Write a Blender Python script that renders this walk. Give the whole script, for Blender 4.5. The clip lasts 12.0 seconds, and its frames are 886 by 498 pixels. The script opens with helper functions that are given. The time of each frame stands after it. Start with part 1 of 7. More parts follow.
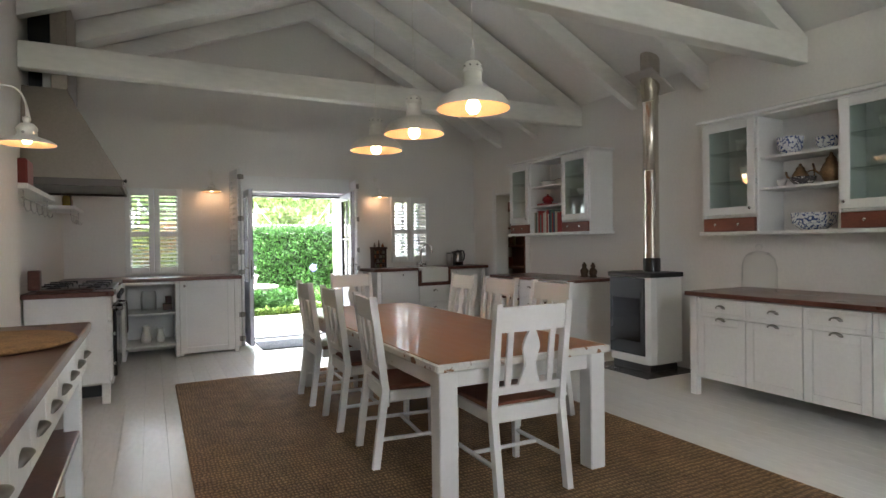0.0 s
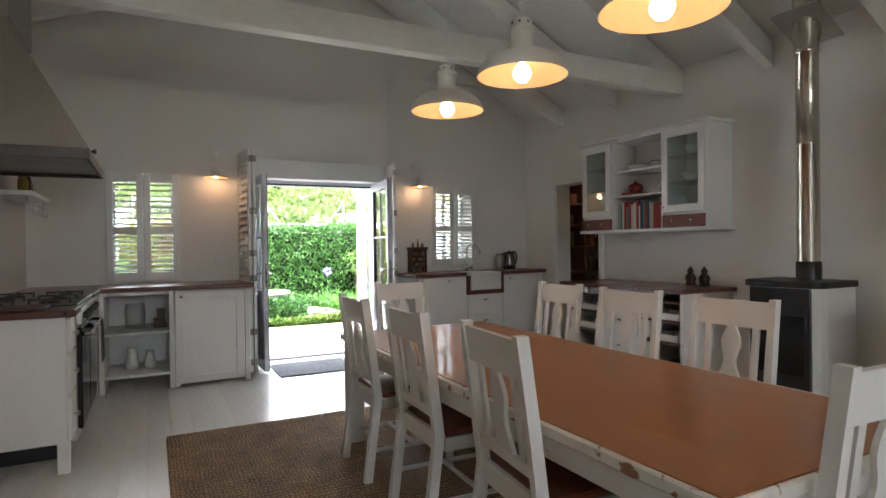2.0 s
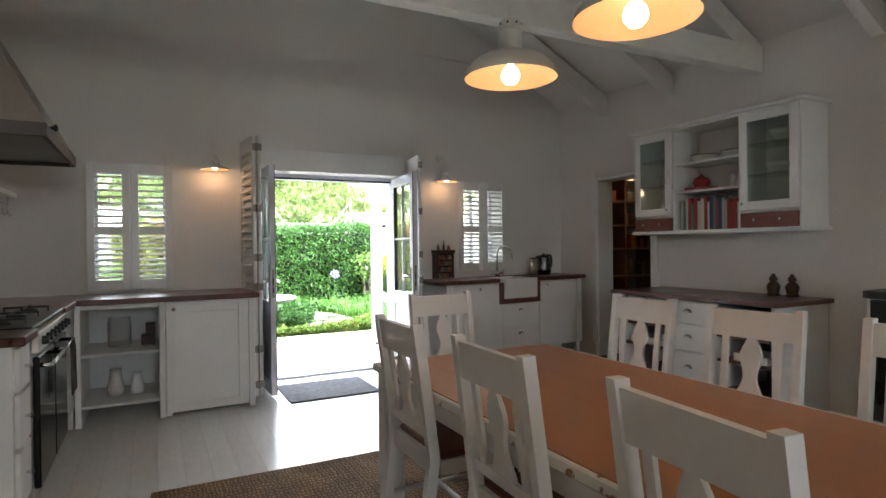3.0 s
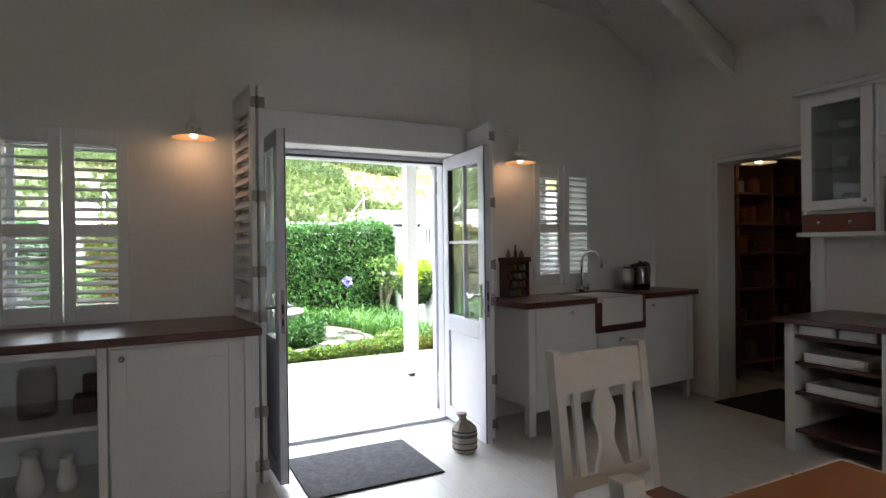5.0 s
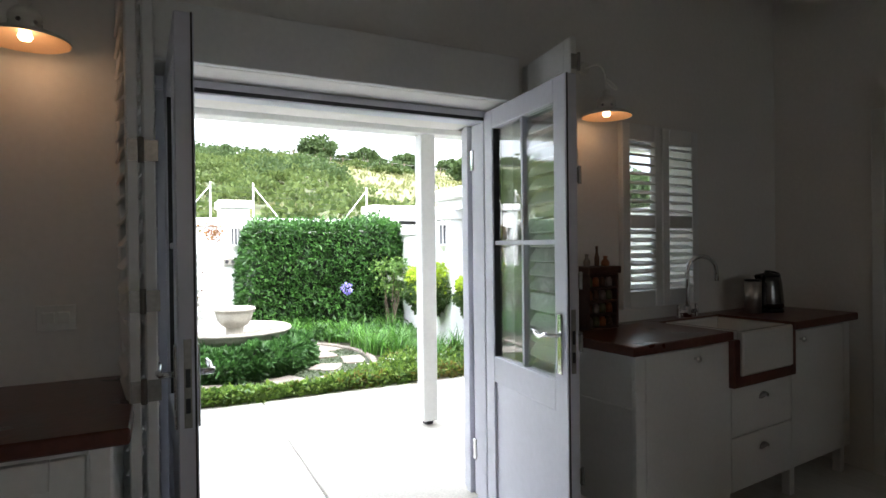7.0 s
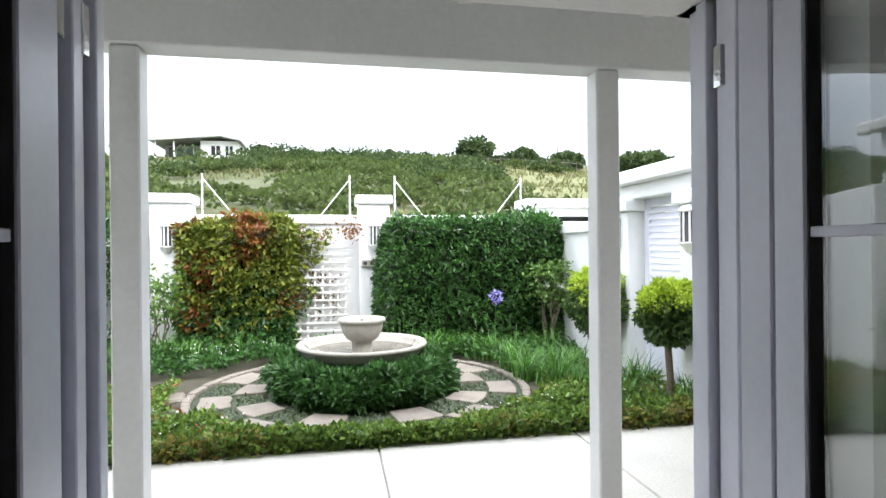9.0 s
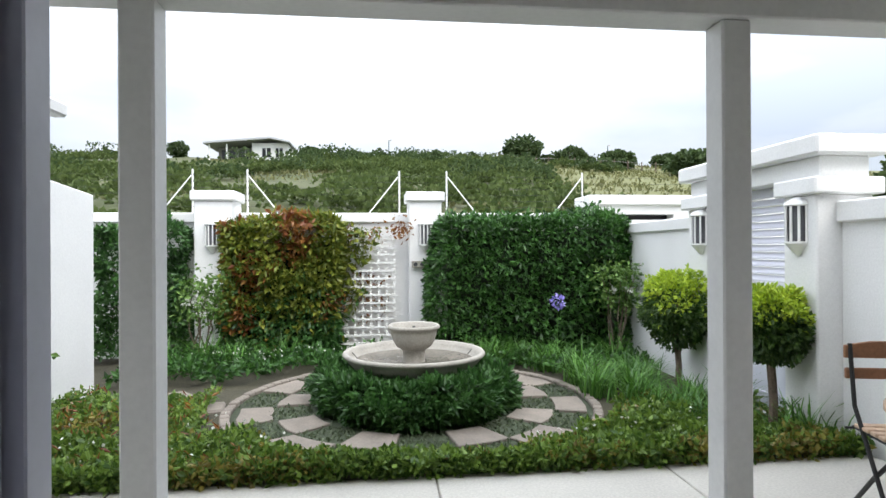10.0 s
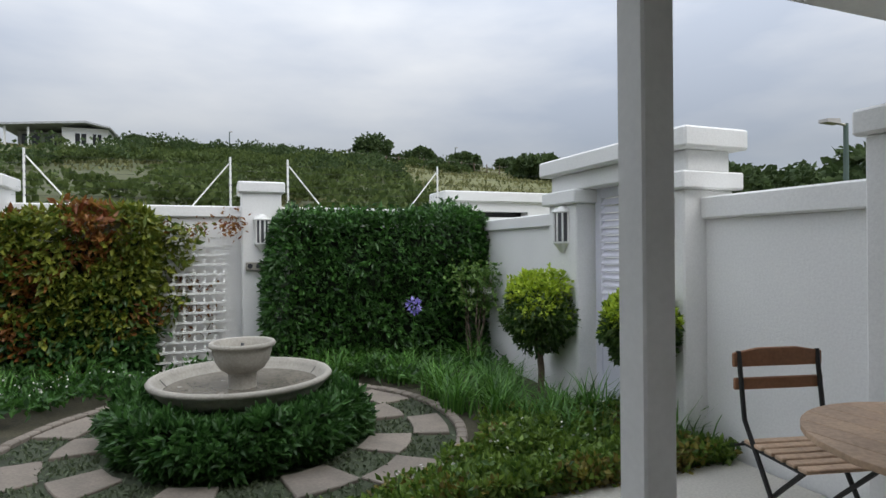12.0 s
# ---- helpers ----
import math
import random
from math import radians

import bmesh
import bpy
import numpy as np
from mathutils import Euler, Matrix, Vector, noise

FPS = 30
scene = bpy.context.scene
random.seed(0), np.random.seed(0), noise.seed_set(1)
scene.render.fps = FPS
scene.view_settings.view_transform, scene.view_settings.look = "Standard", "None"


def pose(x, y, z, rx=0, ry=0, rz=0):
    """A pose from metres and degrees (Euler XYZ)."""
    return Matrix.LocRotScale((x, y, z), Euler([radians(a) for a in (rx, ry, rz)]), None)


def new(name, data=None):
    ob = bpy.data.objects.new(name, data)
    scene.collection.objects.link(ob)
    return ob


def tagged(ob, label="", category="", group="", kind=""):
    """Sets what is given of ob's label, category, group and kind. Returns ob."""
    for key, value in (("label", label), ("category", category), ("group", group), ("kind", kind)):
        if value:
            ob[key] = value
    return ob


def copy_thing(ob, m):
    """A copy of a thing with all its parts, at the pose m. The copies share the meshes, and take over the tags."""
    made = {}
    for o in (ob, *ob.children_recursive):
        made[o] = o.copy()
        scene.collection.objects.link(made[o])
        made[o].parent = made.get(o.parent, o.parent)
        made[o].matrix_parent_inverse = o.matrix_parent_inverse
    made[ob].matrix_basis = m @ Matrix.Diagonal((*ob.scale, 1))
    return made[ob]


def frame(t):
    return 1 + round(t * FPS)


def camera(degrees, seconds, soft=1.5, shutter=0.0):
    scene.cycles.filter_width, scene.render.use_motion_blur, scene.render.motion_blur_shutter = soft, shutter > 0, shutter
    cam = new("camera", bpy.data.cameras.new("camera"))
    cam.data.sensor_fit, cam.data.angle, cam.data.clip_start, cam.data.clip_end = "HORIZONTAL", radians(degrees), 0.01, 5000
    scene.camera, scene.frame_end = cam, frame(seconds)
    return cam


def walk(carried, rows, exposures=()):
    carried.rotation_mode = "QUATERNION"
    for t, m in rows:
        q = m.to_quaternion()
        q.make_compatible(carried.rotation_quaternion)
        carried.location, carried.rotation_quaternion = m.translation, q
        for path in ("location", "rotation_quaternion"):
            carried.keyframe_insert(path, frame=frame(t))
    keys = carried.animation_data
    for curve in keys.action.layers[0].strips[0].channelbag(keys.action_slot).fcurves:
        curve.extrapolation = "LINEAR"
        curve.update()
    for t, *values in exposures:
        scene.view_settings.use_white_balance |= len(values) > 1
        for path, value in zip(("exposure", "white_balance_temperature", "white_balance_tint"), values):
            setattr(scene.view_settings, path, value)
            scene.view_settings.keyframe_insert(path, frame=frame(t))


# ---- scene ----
cam = camera(75.8, 12.0)
METRES, EYE, TILT, LEAN, TURN = 8.6, 1.27, 0.0, 0.0, -27.2
ROWS = [
    (0.0, 0.0, 0.0, 0.0, -0.01, -0.53, 0.76),
    (0.5, -0.019, 0.038, -0.0003, 0.1, -0.53, 0.76),
    (1.0, -0.0359, 0.0823, -0.0009, 0.16, -0.48, 0.72),
    (1.5, -0.054, 0.1269, -0.0016, 0.2, -0.41, 0.76),
    (2.0, -0.0722, 0.1702, -0.0021, 0.12, -0.35, 0.74),
    (2.5, -0.0895, 0.217, -0.0008, 0.14, -0.31, 0.71),
    (3.0, -0.1082, 0.2636, 0.001, 0.16, -0.31, 0.7),
    (5.0, -0.1735, 0.4591, 0.007, 0.1, -0.31, 0.69),
    (5.5, -0.1845, 0.5037, 0.0084, 0.07, -0.32, 0.69),
    (6.0, -0.1901, 0.5503, 0.0084, -0.1, -0.34, 0.68),
    (6.5, -0.1931, 0.5975, 0.0088, -0.08, -0.34, 0.67),
    (8.5, -0.2005, 0.7737, 0.0073, 10.79, -0.11, 0.66),
    (9.0, -0.2113, 0.8122, 0.0069, 16.43, -0.02, 0.54),
    (9.5, -0.2291, 0.843, 0.0071, 20.19, 0.08, 0.37),
    (10.0, -0.244, 0.8673, 0.0061, 20.98, 0.1, 0.32),
    (10.5, -0.2565, 0.8901, 0.0075, 20.85, 0.11, 0.26),
    (11.0, -0.2645, 0.9099, 0.0066, 18.15, 0.06, 0.29),
    (11.5, -0.2671, 0.9265, 0.0064, 12.18, 0.01, 0.45),
    (12.0, -0.2653, 0.9497, 0.006, 6.01, -0.1, 0.52),
]
EXPOSURES = [(0.0, 4.12), (1.5, 4.03), (3.0, 3.87), (5.0, 3.22), (6.5, 2.54), (8.5, 1.78), (9.5, 0.98), (10.5, 0.45), (11.2, 0.08), (12.0, -0.25)]
walk(cam, [(t, pose(0, 0, EYE, TILT, LEAN, TURN) @ pose(METRES * x, METRES * y, METRES * z, 90 + pitch, roll, yaw)) for t, x, y, z, yaw, pitch, roll in ROWS], EXPOSURES)

# ---- world, sun and large lights ----
SUN_UP, SUN_ROUND = 52.0, 150.0
world = bpy.data.worlds.new("overcast_sky")
scene.world = world
world.use_nodes = True
wn, wl = world.node_tree.nodes, world.node_tree.links
wn.clear()
sky = wn.new("ShaderNodeTexSky")
sky.sky_type = "NISHITA"
sky.sun_disc = False
sky.sun_elevation, sky.sun_rotation = radians(SUN_UP), radians(SUN_ROUND)
coord = wn.new("ShaderNodeTexCoord")
stretch = wn.new("ShaderNodeMapping")
stretch.inputs["Scale"].default_value = (1.0, 1.0, 3.2)
cloud = wn.new("ShaderNodeTexNoise")
cloud.inputs["Scale"].default_value, cloud.inputs["Detail"].default_value = 2.2, 5.0
cramp = wn.new("ShaderNodeValToRGB")
cramp.color_ramp.elements[0].position, cramp.color_ramp.elements[0].color = 0.34, (0.60, 0.66, 0.77, 1)
cramp.color_ramp.elements[1].position, cramp.color_ramp.elements[1].color = 0.66, (0.91, 0.93, 0.96, 1)
gain = wn.new("ShaderNodeVectorMath")
gain.operation = "SCALE"
rise = wn.new("ShaderNodeSeparateXYZ")
wl.new(coord.outputs["Generated"], rise.inputs["Vector"])
zenith = wn.new("ShaderNodeMapRange")
zenith.inputs["From Min"].default_value, zenith.inputs["From Max"].default_value = 0.15, 1.0
zenith.inputs["To Min"].default_value, zenith.inputs["To Max"].default_value = 5.6, 26.0
wl.new(rise.outputs["Z"], zenith.inputs["Value"])
wl.new(zenith.outputs["Result"], gain.inputs["Scale"])
blend = wn.new("ShaderNodeMix")
blend.data_type = "RGBA"
blend.inputs["Factor"].default_value = 0.85
back = wn.new("ShaderNodeBackground")
back.inputs["Strength"].default_value = 0.13
wout = wn.new("ShaderNodeOutputWorld")
wl.new(coord.outputs["Generated"], stretch.inputs["Vector"])
wl.new(stretch.outputs["Vector"], cloud.inputs["Vector"])
wl.new(cloud.outputs["Fac"], cramp.inputs["Fac"])
wl.new(cramp.outputs["Color"], gain.inputs[0])
wl.new(sky.outputs["Color"], blend.inputs["A"])
wl.new(gain.outputs["Vector"], blend.inputs["B"])
wl.new(blend.outputs["Result"], back.inputs["Color"])
wl.new(back.outputs["Background"], wout.inputs["Surface"])

sun = new("sun", bpy.data.lights.new("sun", "SUN"))
sun.data.energy, sun.data.angle, sun.data.color = 1.3, radians(40), (1.0, 0.96, 0.9)
sun.matrix_world = pose(0, 0, 20, 90 - SUN_UP, 0, 180 - SUN_ROUND)


def fill_light(name, m, w, h, watts, colour=(0.93, 0.96, 1.0)):
    """Added fill light: an area lamp set in an opening of an unseen wall."""
    li = bpy.data.lights.new(name, "AREA")
    li.shape, li.size, li.size_y, li.energy, li.color = "RECTANGLE", w, h, watts, colour
    ob = new(name, li)
    ob.matrix_world = m
    return ob


SOUTH = -3.2
fill_light("south_fill_light", pose(0.9, SOUTH - 0.02, 2.2, 90, 0, 0), 1.7, 1.0, 1.5)


def bulb_light(name, place, watts, colour=(1.0, 0.60, 0.32), size=0.035):
    li = bpy.data.lights.new(name, "POINT")
    li.energy, li.color, li.shadow_soft_size = watts, colour, size
    ob = new(name, li)
    ob.location = place
    return ob


# ---- materials ----
def mat(name, colour, rough=0.5, metal=0.0, vary=0.06, scale=3.0, fine=60.0, bump=0.15, spread=0.0, stretch=(1, 1, 1), coat=0.0, worn=None, wear=0.62):
    """A painted, wooden, stone or metal surface: broad stains, fine grain and relief. spread: change from piece to piece. worn: a second colour in patches."""
    m = bpy.data.materials.new(name)
    m.use_nodes = True
    n, l = m.node_tree.nodes, m.node_tree.links
    p = n["Principled BSDF"]
    p.inputs["Roughness"].default_value, p.inputs["Metallic"].default_value = rough, metal
    p.inputs["Coat Weight"].default_value = coat
    tc, mp = n.new("ShaderNodeTexCoord"), n.new("ShaderNodeMapping")
    mp.inputs["Scale"].default_value = stretch
    l.new(tc.outputs["Object"], mp.inputs["Vector"])
    a, b = n.new("ShaderNodeTexNoise"), n.new("ShaderNodeTexNoise")
    for node, s, d in ((a, scale, 3.0), (b, fine, 4.0)):
        node.inputs["Scale"].default_value, node.inputs["Detail"].default_value = s, d
        l.new(mp.outputs["Vector"], node.inputs["Vector"])
    add = n.new("ShaderNodeMath")
    add.operation = "ADD"
    l.new(a.outputs["Fac"], add.inputs[0])
    l.new(b.outputs["Fac"], add.inputs[1])
    val = n.new("ShaderNodeMapRange")
    val.inputs["From Min"].default_value, val.inputs["From Max"].default_value = 0.6, 1.4
    val.inputs["To Min"].default_value, val.inputs["To Max"].default_value = 1 - 2 * vary, 1 + 1.2 * vary
    l.new(add.outputs[0], val.inputs["Value"])
    last = val.outputs["Result"]
    if spread:
        info, isl = n.new("ShaderNodeObjectInfo"), n.new("ShaderNodeMapRange")
        isl.inputs["To Min"].default_value, isl.inputs["To Max"].default_value = 1 - spread, 1 + spread
        l.new(info.outputs["Random"], isl.inputs["Value"])
        mul = n.new("ShaderNodeMath")
        mul.operation = "MULTIPLY"
        l.new(last, mul.inputs[0])
        l.new(isl.outputs["Result"], mul.inputs[1])
        last = mul.outputs[0]
    sc = n.new("ShaderNodeVectorMath")
    sc.operation = "SCALE"
    sc.inputs[0].default_value = colour
    l.new(last, sc.inputs["Scale"])
    out = sc.outputs["Vector"]
    if worn:
        c = n.new("ShaderNodeTexNoise")
        c.inputs["Scale"].default_value, c.inputs["Detail"].default_value = scale * 4, 6.0
        l.new(mp.outputs["Vector"], c.inputs["Vector"])
        st = n.new("ShaderNodeMapRange")
        st.inputs["From Min"].default_value, st.inputs["From Max"].default_value = wear, wear + 0.04
        l.new(c.outputs["Fac"], st.inputs["Value"])
        mx = n.new("ShaderNodeMix")
        mx.data_type = "RGBA"
        l.new(st.outputs["Result"], mx.inputs["Factor"])
        l.new(out, mx.inputs["A"])
        mx.inputs["B"].default_value = (*worn, 1)
        out = mx.outputs["Result"]
    l.new(out, p.inputs["Base Color"])
    rr = n.new("ShaderNodeMapRange")
    rr.inputs["To Min"].default_value, rr.inputs["To Max"].default_value = max(0.02, rough - 0.08), min(1.0, rough + 0.08)
    l.new(a.outputs["Fac"], rr.inputs["Value"])
    l.new(rr.outputs["Result"], p.inputs["Roughness"])
    bp = n.new("ShaderNodeBump")
    bp.inputs["Strength"].default_value, bp.inputs["Distance"].default_value = bump, 0.004
    l.new(b.outputs["Fac"], bp.inputs["Height"])
    l.new(bp.outputs["Normal"], p.inputs["Normal"])
    return m


def leafy(name, dark, light, rough=0.45):
    """Leaves that differ from one to the next and let some light through."""
    m = bpy.data.materials.new(name)
    m.use_nodes = True
    n, l = m.node_tree.nodes, m.node_tree.links
    p = n["Principled BSDF"]
    g, r = n.new("ShaderNodeNewGeometry"), n.new("ShaderNodeValToRGB")
    r.color_ramp.elements[0].color, r.color_ramp.elements[1].color = (*dark, 1), (*light, 1)
    l.new(g.outputs["Random Per Island"], r.inputs["Fac"])
    l.new(r.outputs["Color"], p.inputs["Base Color"])
    p.inputs["Roughness"].default_value = rough
    t, mx = n.new("ShaderNodeBsdfTranslucent"), n.new("ShaderNodeMixShader")
    l.new(r.outputs["Color"], t.inputs["Color"])
    mx.inputs["Fac"].default_value = 0.3
    l.new(p.outputs["BSDF"], mx.inputs[1])
    l.new(t.outputs["BSDF"], mx.inputs[2])
    l.new(mx.outputs["Shader"], n["Material Output"].inputs["Surface"])
    return m


def glass(name, colour=(0.95, 0.98, 0.97), rough=0.0, low=0.09):
    m = bpy.data.materials.new(name)
    m.use_nodes = True
    n, l = m.node_tree.nodes, m.node_tree.links
    t, g, mx, f = n.new("ShaderNodeBsdfTransparent"), n.new("ShaderNodeBsdfGlossy"), n.new("ShaderNodeMixShader"), n.new("ShaderNodeLayerWeight")
    t.inputs["Color"].default_value = (*colour, 1)
    g.inputs["Roughness"].default_value = rough
    pw, mr = n.new("ShaderNodeMath"), n.new("ShaderNodeMapRange")
    pw.operation = "POWER"
    pw.inputs[1].default_value = 2.8
    mr.inputs["To Min"].default_value, mr.inputs["To Max"].default_value = low, 0.9
    l.new(f.outputs["Facing"], pw.inputs[0])
    l.new(pw.outputs[0], mr.inputs["Value"])
    l.new(mr.outputs["Result"], mx.inputs["Fac"])
    l.new(t.outputs["BSDF"], mx.inputs[1])
    l.new(g.outputs["BSDF"], mx.inputs[2])
    l.new(mx.outputs["Shader"], n["Material Output"].inputs["Surface"])
    return m


def glow(name, colour, strength):
    m = bpy.data.materials.new(name)
    m.use_nodes = True
    p = m.node_tree.nodes["Principled BSDF"]
    p.inputs["Base Color"].default_value = (1, 0.95, 0.85, 1)
    p.inputs["Emission Color"].default_value, p.inputs["Emission Strength"].default_value = (*colour, 1), strength
    return m


def weave_in(m):
    """Lays the ribs and strands of a coarse flat weave over a material's colour and relief."""
    n, l = m.node_tree.nodes, m.node_tree.links
    p = n["Principled BSDF"]
    tc = n.new("ShaderNodeTexCoord")
    ribs = []
    for way, scale, bend in (("X", 15.0, 7.0), ("Y", 9.0, 4.0)):
        w = n.new("ShaderNodeTexWave")
        w.bands_direction = way
        w.inputs["Scale"].default_value, w.inputs["Distortion"].default_value = scale, bend
        w.inputs["Detail"].default_value, w.inputs["Detail Scale"].default_value = 3.0, 1.5
        l.new(tc.outputs["Object"], w.inputs["Vector"])
        ribs.append(w)
    mul = n.new("ShaderNodeMath")
    mul.operation = "MULTIPLY"
    l.new(ribs[0].outputs["Fac"], mul.inputs[0])
    l.new(ribs[1].outputs["Fac"], mul.inputs[1])
    tone = n.new("ShaderNodeMapRange")
    tone.inputs["From Max"].default_value = 0.6
    tone.inputs["To Min"].default_value, tone.inputs["To Max"].default_value = 0.55, 1.30
    l.new(mul.outputs[0], tone.inputs["Value"])
    old = p.inputs["Base Color"].links[0].from_socket
    sc = n.new("ShaderNodeVectorMath")
    sc.operation = "SCALE"
    l.new(old, sc.inputs[0])
    l.new(tone.outputs["Result"], sc.inputs["Scale"])
    l.new(sc.outputs["Vector"], p.inputs["Base Color"])
    b = n.new("ShaderNodeBump")
    b.inputs["Strength"].default_value, b.inputs["Distance"].default_value = 0.9, 0.008
    l.new(mul.outputs[0], b.inputs["Height"])
    l.new(p.inputs["Normal"].links[0].from_socket, b.inputs["Normal"])
    l.new(b.outputs["Normal"], p.inputs["Normal"])


PLASTER = mat("white_plaster", (0.79, 0.767, 0.735), 0.75, vary=0.03, scale=0.8, fine=40, bump=0.12)
CEIL = mat("white_ceiling_boards", (0.80, 0.785, 0.755), 0.7, vary=0.03, scale=1.0, fine=25, bump=0.1)
BEAM = mat("white_painted_timber", (0.80, 0.79, 0.76), 0.5, vary=0.05, scale=2.0, fine=30, bump=0.2, stretch=(0.3, 1, 1))
PAINT = mat("white_cabinet_paint", (0.80, 0.80, 0.79), 0.38, vary=0.03, scale=3, fine=50, bump=0.08, spread=0.02)
CHAIRP = mat("worn_white_chair_paint", (0.78, 0.77, 0.75), 0.42, vary=0.02, scale=4, fine=50, bump=0.15, worn=(0.42, 0.33, 0.25), wear=0.735)
TABLEP = mat("chipped_white_table_paint", (0.76, 0.74, 0.69), 0.5, vary=0.06, scale=4, fine=40, bump=0.3, worn=(0.30, 0.15, 0.07), wear=0.60)
FLOORP = mat("white_floor_paint", (0.80, 0.79, 0.76), 0.25, vary=0.05, scale=1.5, fine=35, bump=0.06, spread=0.03, stretch=(1, 0.3, 1))
GROOVE = mat("floor_joint_grey", (0.66, 0.65, 0.62), 0.8)
REDWOOD = mat("red_brown_hardwood", (0.125, 0.040, 0.026), 0.3, vary=0.2, scale=5, fine=45, bump=0.12, stretch=(1, 1, 1), coat=0.25)
DRAWERW = mat("red_brown_drawer_wood", (0.20, 0.058, 0.035), 0.42, vary=0.15, scale=6, fine=60, bump=0.12)
TABLEW = mat("orange_brown_table_top", (0.40, 0.155, 0.052), 0.32, vary=0.045, scale=2.5, fine=34, bump=0.03, stretch=(6, 0.4, 1), coat=0.2, spread=0.02)
SEATW = mat("brown_seat_wood", (0.20, 0.065, 0.035), 0.35, vary=0.15, scale=5, fine=50, bump=0.1)
PANTRYW = mat("red_brown_pantry_wood", (0.17, 0.075, 0.048), 0.5, vary=0.2, scale=4, fine=40)
RIMS = mat("dark_hood_rim", (0.10, 0.09, 0.085), 0.5, 1.0, vary=0.05)
DARKW = mat("dark_pantry_wood", (0.085, 0.038, 0.026), 0.5, vary=0.2, scale=4, fine=40)
TEAK = mat("weathered_teak", (0.50, 0.35, 0.24), 0.6, vary=0.18, scale=5, fine=55, bump=0.3, spread=0.12)
TEAKD = mat("oiled_teak", (0.30, 0.14, 0.07), 0.5, vary=0.15, scale=5, fine=55, bump=0.2)
JUTE = mat("woven_jute", (0.335, 0.205, 0.10), 0.95, vary=0.25, scale=6, fine=90, bump=0.8)
weave_in(JUTE)
STEEL = mat("brushed_steel", (0.58, 0.55, 0.52), 0.42, 1.0, vary=0.08, scale=3, fine=80, bump=0.05, stretch=(1, 1, 8))
HOODS = mat("dull_hood_steel", (0.34, 0.30, 0.265), 0.42, 1.0, vary=0.06, scale=1.5, fine=60, bump=0.04)
KETTLE = mat("dark_kettle_steel", (0.22, 0.22, 0.22), 0.22, 1.0, vary=0.05)
FLUE = mat("polished_flue_steel", (0.60, 0.555, 0.49), 0.20, 1.0, vary=0.015, scale=2, fine=8, bump=0.0)
CHROME = mat("chrome", (0.72, 0.72, 0.72), 0.12, 1.0, vary=0.03)
PEWTER = mat("dull_pewter", (0.32, 0.31, 0.29), 0.35, 1.0, vary=0.15, scale=12)
BRONZE = mat("tarnished_bronze", (0.26, 0.165, 0.095), 0.34, 1.0, vary=0.2, scale=14)
DARKBRONZE = mat("dark_bronze", (0.10, 0.07, 0.05), 0.45, 1.0, vary=0.25, scale=20)
IRON = mat("black_cast_iron", (0.018, 0.018, 0.018), 0.5, vary=0.2, fine=80, bump=0.2)
BLACK = mat("black_enamel", (0.016, 0.016, 0.017), 0.3, vary=0.1)
BLGLASS = mat("black_glass", (0.012, 0.012, 0.013), 0.08, vary=0.05)
ENAMEL = mat("cream_lamp_enamel", (0.76, 0.74, 0.68), 0.35, vary=0.04)
SHADEIN = mat("lamp_shade_inside", (0.72, 0.47, 0.29), 0.5, vary=0.04)
CERAMIC = mat("white_glazed_ceramic", (0.80, 0.80, 0.78), 0.15, vary=0.03)
UPVC = mat("grey_white_door_frame", (0.68, 0.685, 0.76), 0.32, vary=0.03, fine=40, bump=0.05)
GASKET = mat("dark_gasket", (0.03, 0.03, 0.035), 0.6)
MATTING = mat("charcoal_mat", (0.13, 0.135, 0.15), 0.95, vary=0.3, scale=30, fine=220, bump=0.9)
CONCRETE = mat("pale_patio_concrete", (0.52, 0.50, 0.45), 0.75, vary=0.13, scale=1.1, fine=70, bump=0.25, spread=0.03)
STUCCO = mat("white_garden_stucco", (0.80, 0.80, 0.79), 0.8, vary=0.05, scale=1.2, fine=70, bump=0.35)
POSTP = mat("white_post_paint", (0.70, 0.70, 0.69), 0.45, vary=0.04, scale=2, fine=40, bump=0.1)
DAMP = mat("damp_stone_floor", (0.15, 0.135, 0.11), 0.25, vary=0.25, scale=5, fine=40, bump=0.2)
CAST = mat("cast_stone", (0.33, 0.31, 0.27), 0.75, vary=0.16, scale=6, fine=60, bump=0.4)
SLATE = mat("pink_grey_sandstone", (0.215, 0.185, 0.155), 0.85, vary=0.16, scale=5, fine=60, bump=0.4, spread=0.12)
SOIL = mat("garden_soil", (0.055, 0.050, 0.030), 0.95, vary=0.35, scale=5, fine=50, bump=0.8)
TURF = mat("ground_cover_turf", (0.058, 0.074, 0.042), 0.95, vary=0.35, scale=9, fine=90, bump=0.9)
BARK = mat("grey_brown_bark", (0.16, 0.12, 0.09), 0.9, vary=0.25, scale=12, fine=60, bump=0.8)
STRIPE = mat("striped_canvas", (0.55, 0.50, 0.43), 0.9, vary=0.15, scale=3, fine=200, bump=0.4)
BLUEW = mat("blue_patterned_china", (0.72, 0.74, 0.78), 0.18, vary=0.05, scale=14, worn=(0.05, 0.09, 0.25), wear=0.52)
PANE = glass("clear_glass")
JARGL = glass("clear_jar_glass", (0.985, 0.99, 0.985), 0.0, 0.03)
GREENGL = glass("greenish_shelf_glass", (0.90, 0.95, 0.93))
BULB = glow("warm_bulb", (1.0, 0.74, 0.46), 1.6)
LEAF_DARK = leafy("dark_hedge_leaves", (0.014, 0.050, 0.010), (0.072, 0.190, 0.034))
